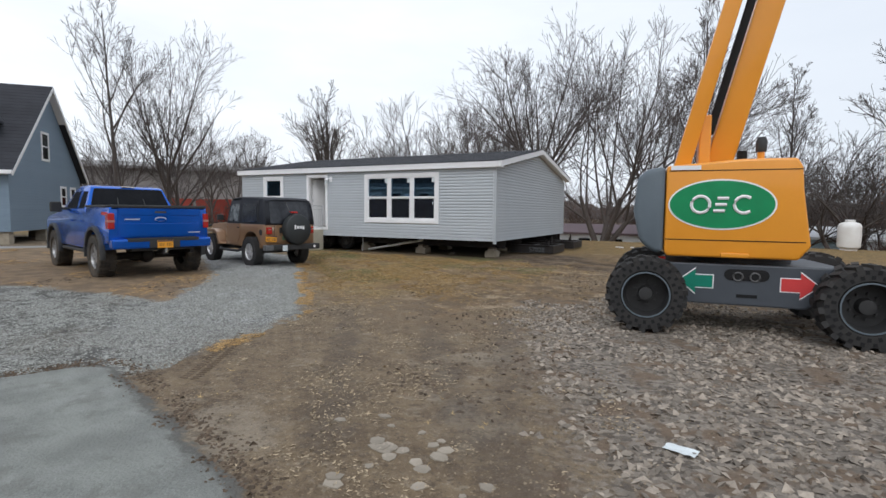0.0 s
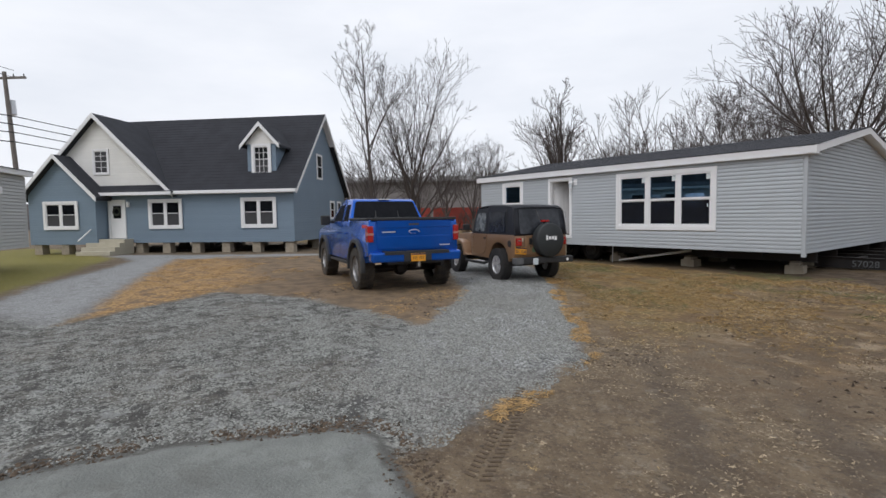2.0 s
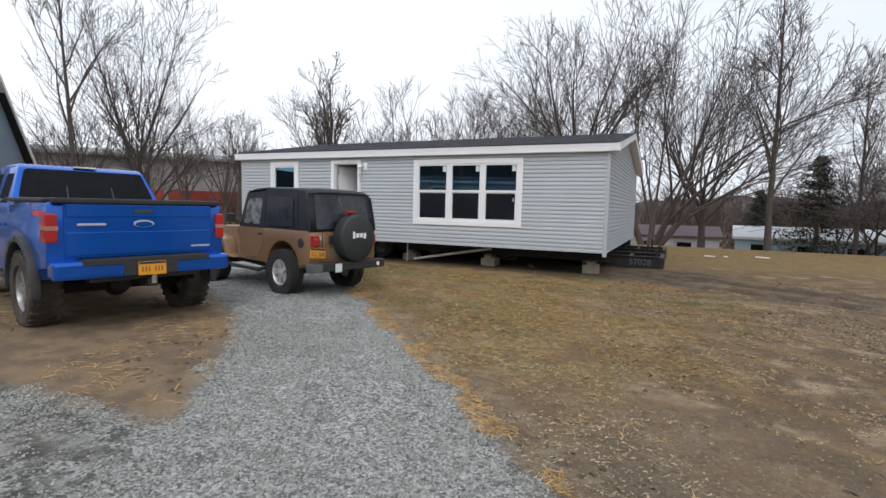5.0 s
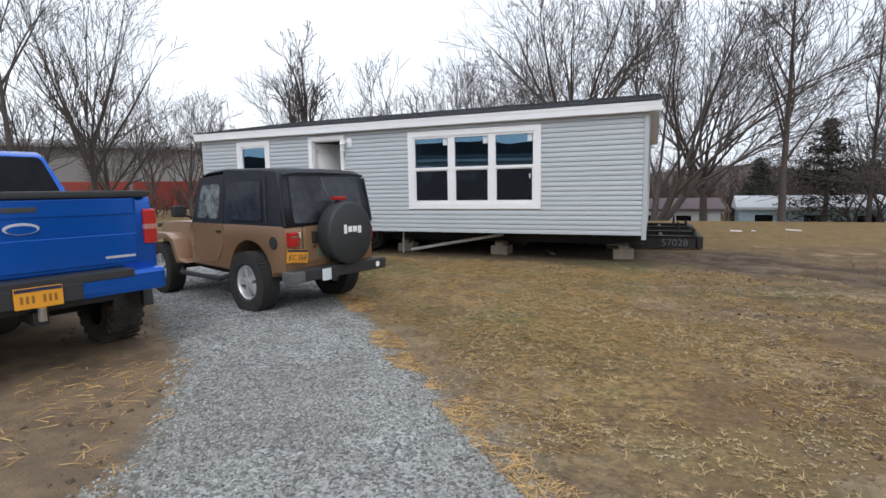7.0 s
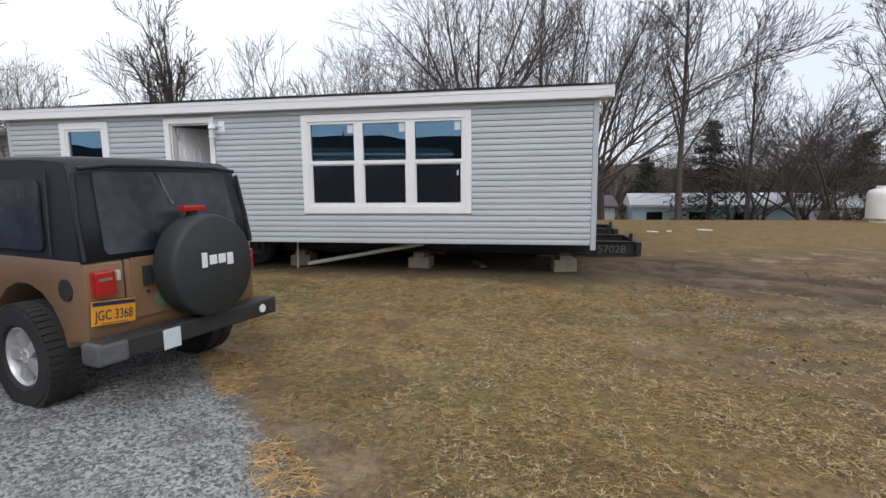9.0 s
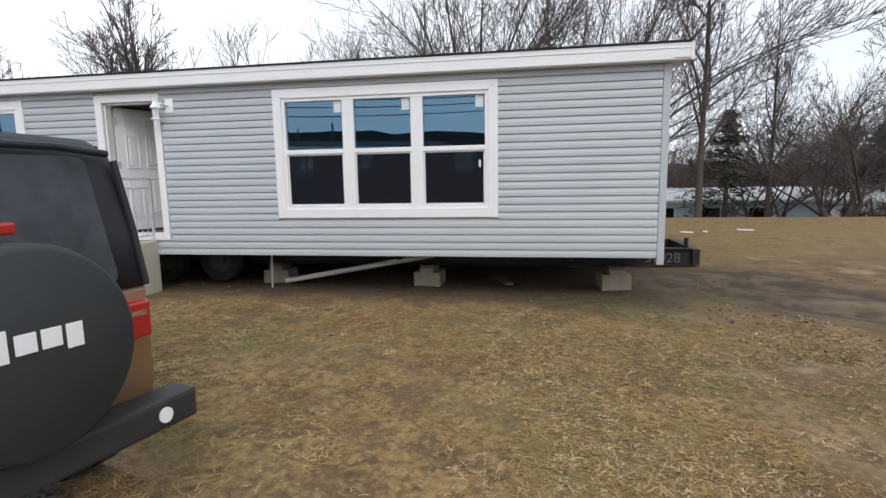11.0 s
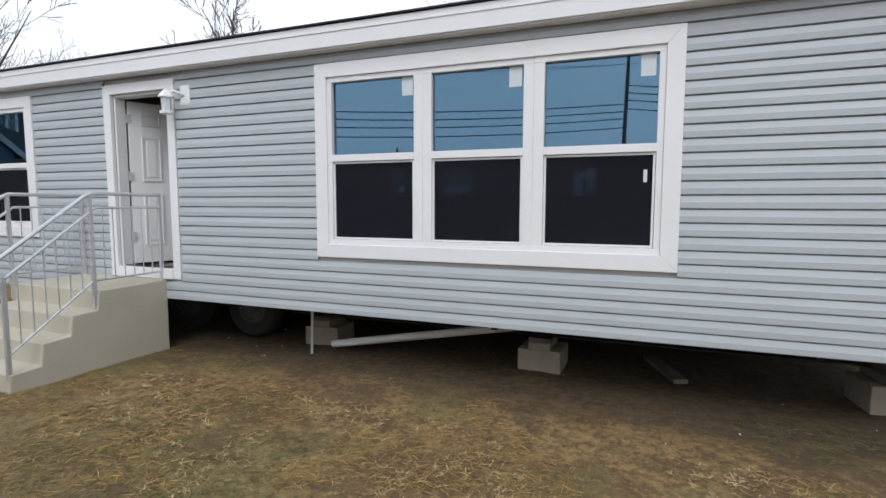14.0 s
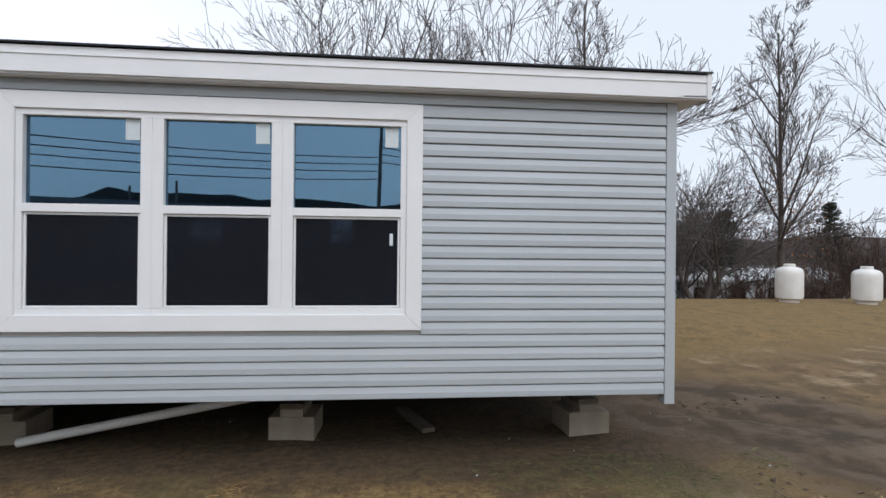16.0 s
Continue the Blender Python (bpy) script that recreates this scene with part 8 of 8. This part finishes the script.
scatter("grass_tufts", P, TUFT_V, TUFT_F, (0.022, 0.06), 0.7, M_TUFT, "bleached tufts of matted dead grass", "grass", 0.002, 0.3)

M_FLECK = mat("pale_plant_fleck", (0.40, 0.32, 0.215), 0.9, 0, (0.25, 0.19, 0.12), 8, 60, 0.7, 0.0, rand=0.35, island=True)
P = sample(90000, -7.5, 2.0, 1.6, 13.5, lambda P: (poly_distance(P, GRAVEL) < -0.03) & (poly_distance(P, PAD) < -0.05) & (poly_distance(P, STONES) < 0.5) & (hash_noise(P, 1.6, 21.0) + 0.6 * hash_noise(P, 4.4, 6.0) + 0.4 * hash_noise(P, 11.0, 2.0) > 0.22))
scatter("plant_litter", P, BLADE_V[:2] + [(0.9, 0.35, 0.25), (0.1, -0.4, 0.3)], [(0, 1, 2), (0, 2, 3)], (0.008, 0.022), 0.5, M_FLECK, "pale flecks of dead plant litter in the dirt", "litter", 0.004, 0.5)

P = sample(60000, -6.5, -0.6, -2.0, 3.2, lambda P: (np.abs(poly_distance(P, PAD) + 0.06) < 0.05 + 0.16 * np.random.rand(len(P)) ** 2) & (hash_noise(P, 4.0, 5.0) + 0.5 * hash_noise(P, 9.0, 1.0) > -0.3))
scatter("edge_rubble", P, CHIP_V, CHIP_F, (0.006, 0.024), 0.6, M_CLOD, "dark crumbled rubble along the slab's edge", "rubble")

# broken paving near the start
fr = random.Random(15)
for i in range(30):
    a, d = fr.uniform(0, 6.28), abs(fr.gauss(0, 0.4))
    x, y = -1.75 + d * math.cos(a) * 1.1, 2.45 + d * math.sin(a) * 0.7
    k = fr.randint(5, 7)
    r0 = fr.uniform(0.018, 0.06)
    bm = bmesh.new()
    prism(bm, [(r0 * fr.uniform(0.7, 1.2) * math.cos(6.283 * j / k), r0 * fr.uniform(0.7, 1.2) * math.sin(6.283 * j / k)) for j in range(k)], "z", -0.03, 0.0)
    b = part("paving_fragment", bm, M_PAVE if i else (M_PAVE := mat("broken_paving", (0.33, 0.29, 0.235), 0.95, 0, (0.22, 0.19, 0.15), 8, 80, 0.7, 0.4, rand=0.15)))
    b.matrix_basis = pose(x, y, zg(x, y) + 0.006, fr.uniform(-6, 6), fr.uniform(-6, 6), fr.uniform(0, 90))
    tagged(b, "flat pale fragment of broken paving in dirt", "paving", "broken paving fragments")
bm = bmesh.new()
bmesh.ops.create_grid(bm, x_segments=6, y_segments=4, size=0.5)
for v in bm.verts:
    v.co = Vector((v.co.x * 0.19, v.co.y * 0.1, 0.012 + 0.012 * noise.noise(v.co * 5)))
bmesh.ops.solidify(bm, geom=bm.faces[:], thickness=0.004)
b = part("paper_scrap", bm, M_STICK)
b.matrix_basis = pose(-0.16, 3.28, zg(-0.16, 3.28) + 0.01, 0, 0, -15)
tagged(b, "crumpled white paper scrap on the stones", "litter")

# pale boards left on the far lawn
for x, y, w, tn in ((-3.4, 22.75, 0.32, 10), (-2.9, 22.85, 0.12, -20), (-1.75, 23.25, 0.42, 6)):
    b = block("pale_board", -w / 2, w / 2, -0.05, 0.05, 0.0, 0.03, M_WHITE, bevel=0.005)
    b.matrix_basis = pose(x, y, zg(x, y) + 0.012, 0, 3, tn)
    tagged(b, "white offcut board lying on the lawn", "board", "pale boards on the lawn")

# cleated tyre track beside the slab
track = bmesh.new()
ta, tb = Vector((-4.85, 4.08, 0)), Vector((-3.98, 2.70, 0))
tdir = (tb - ta).normalized()
tside = Vector((-tdir.y, tdir.x, 0))
for k in range(26):
    for sgn in (-1, 1):
        c0 = ta.lerp(tb, (k + 0.5 * (sgn > 0)) / 26) + tside * sgn * 0.05
        box(track, -0.034, 0.034, -0.011, 0.011, -0.01, 0.006, 0, Matrix.Translation((c0.x, c0.y, zg(c0.x, c0.y))) @ Matrix.Rotation(math.atan2(tside.y, tside.x) + 0.35 * sgn, 4, "Z"))
tagged(part("tyre_track", track, mat("damp_pressed_dirt", (0.115, 0.082, 0.052), 0.95, 0, (0.085, 0.06, 0.038), 8, 60, 0.7, 0.3)), "cleated tyre track pressed into the damp dirt", "tyre track", kind="stuff")

# scraps by the steps and along the wall
sc = random.Random(23)
for i in range(7):
    bm = bmesh.new()
    a, c = sc.uniform(0.04, 0.12), sc.uniform(0.02, 0.05)
    prism(bm, [(-a, -c), (a * 0.8, -c * 0.7), (a, c * 0.3), (a * 0.3, c), (-a * 0.8, c * 0.6)], "z", 0.0, 0.014)
    b = part("bark_chip", bm, M_WOODP)
    x, y = -13.9 + 0.16 * i + sc.uniform(-0.1, 0.1), 13.22 + 0.05 * i + sc.uniform(-0.06, 0.06)
    b.matrix_basis = pose(x, y, zg(x, y) + 0.004, sc.uniform(-8, 8), sc.uniform(-8, 8), sc.uniform(0, 180))
    tagged(b, "broken brown wood chip beside the steps", "wood chip", "wood chips by the steps")
P = sample(70, -13, -5, 13.4, 16.3, lambda P: hash_noise(P, 2.2, 3.0) > -0.2)
scatter("pale_chips", P, OCT_V, OCT_F, (0.005, 0.014), 0.25, M_STICK, "small pale scraps on the soil", "litter", 0.004)
strap = block("tie_down_strap", -0.014, 0.014, -0.002, 0.002, -0.02, 0.56, M_ALU)
strap.matrix_basis = pose(-11.38, 15.22, 0.0, 0, 2, 10)
tagged(strap, "thin metal tie-down strap hanging to the ground", "strap")
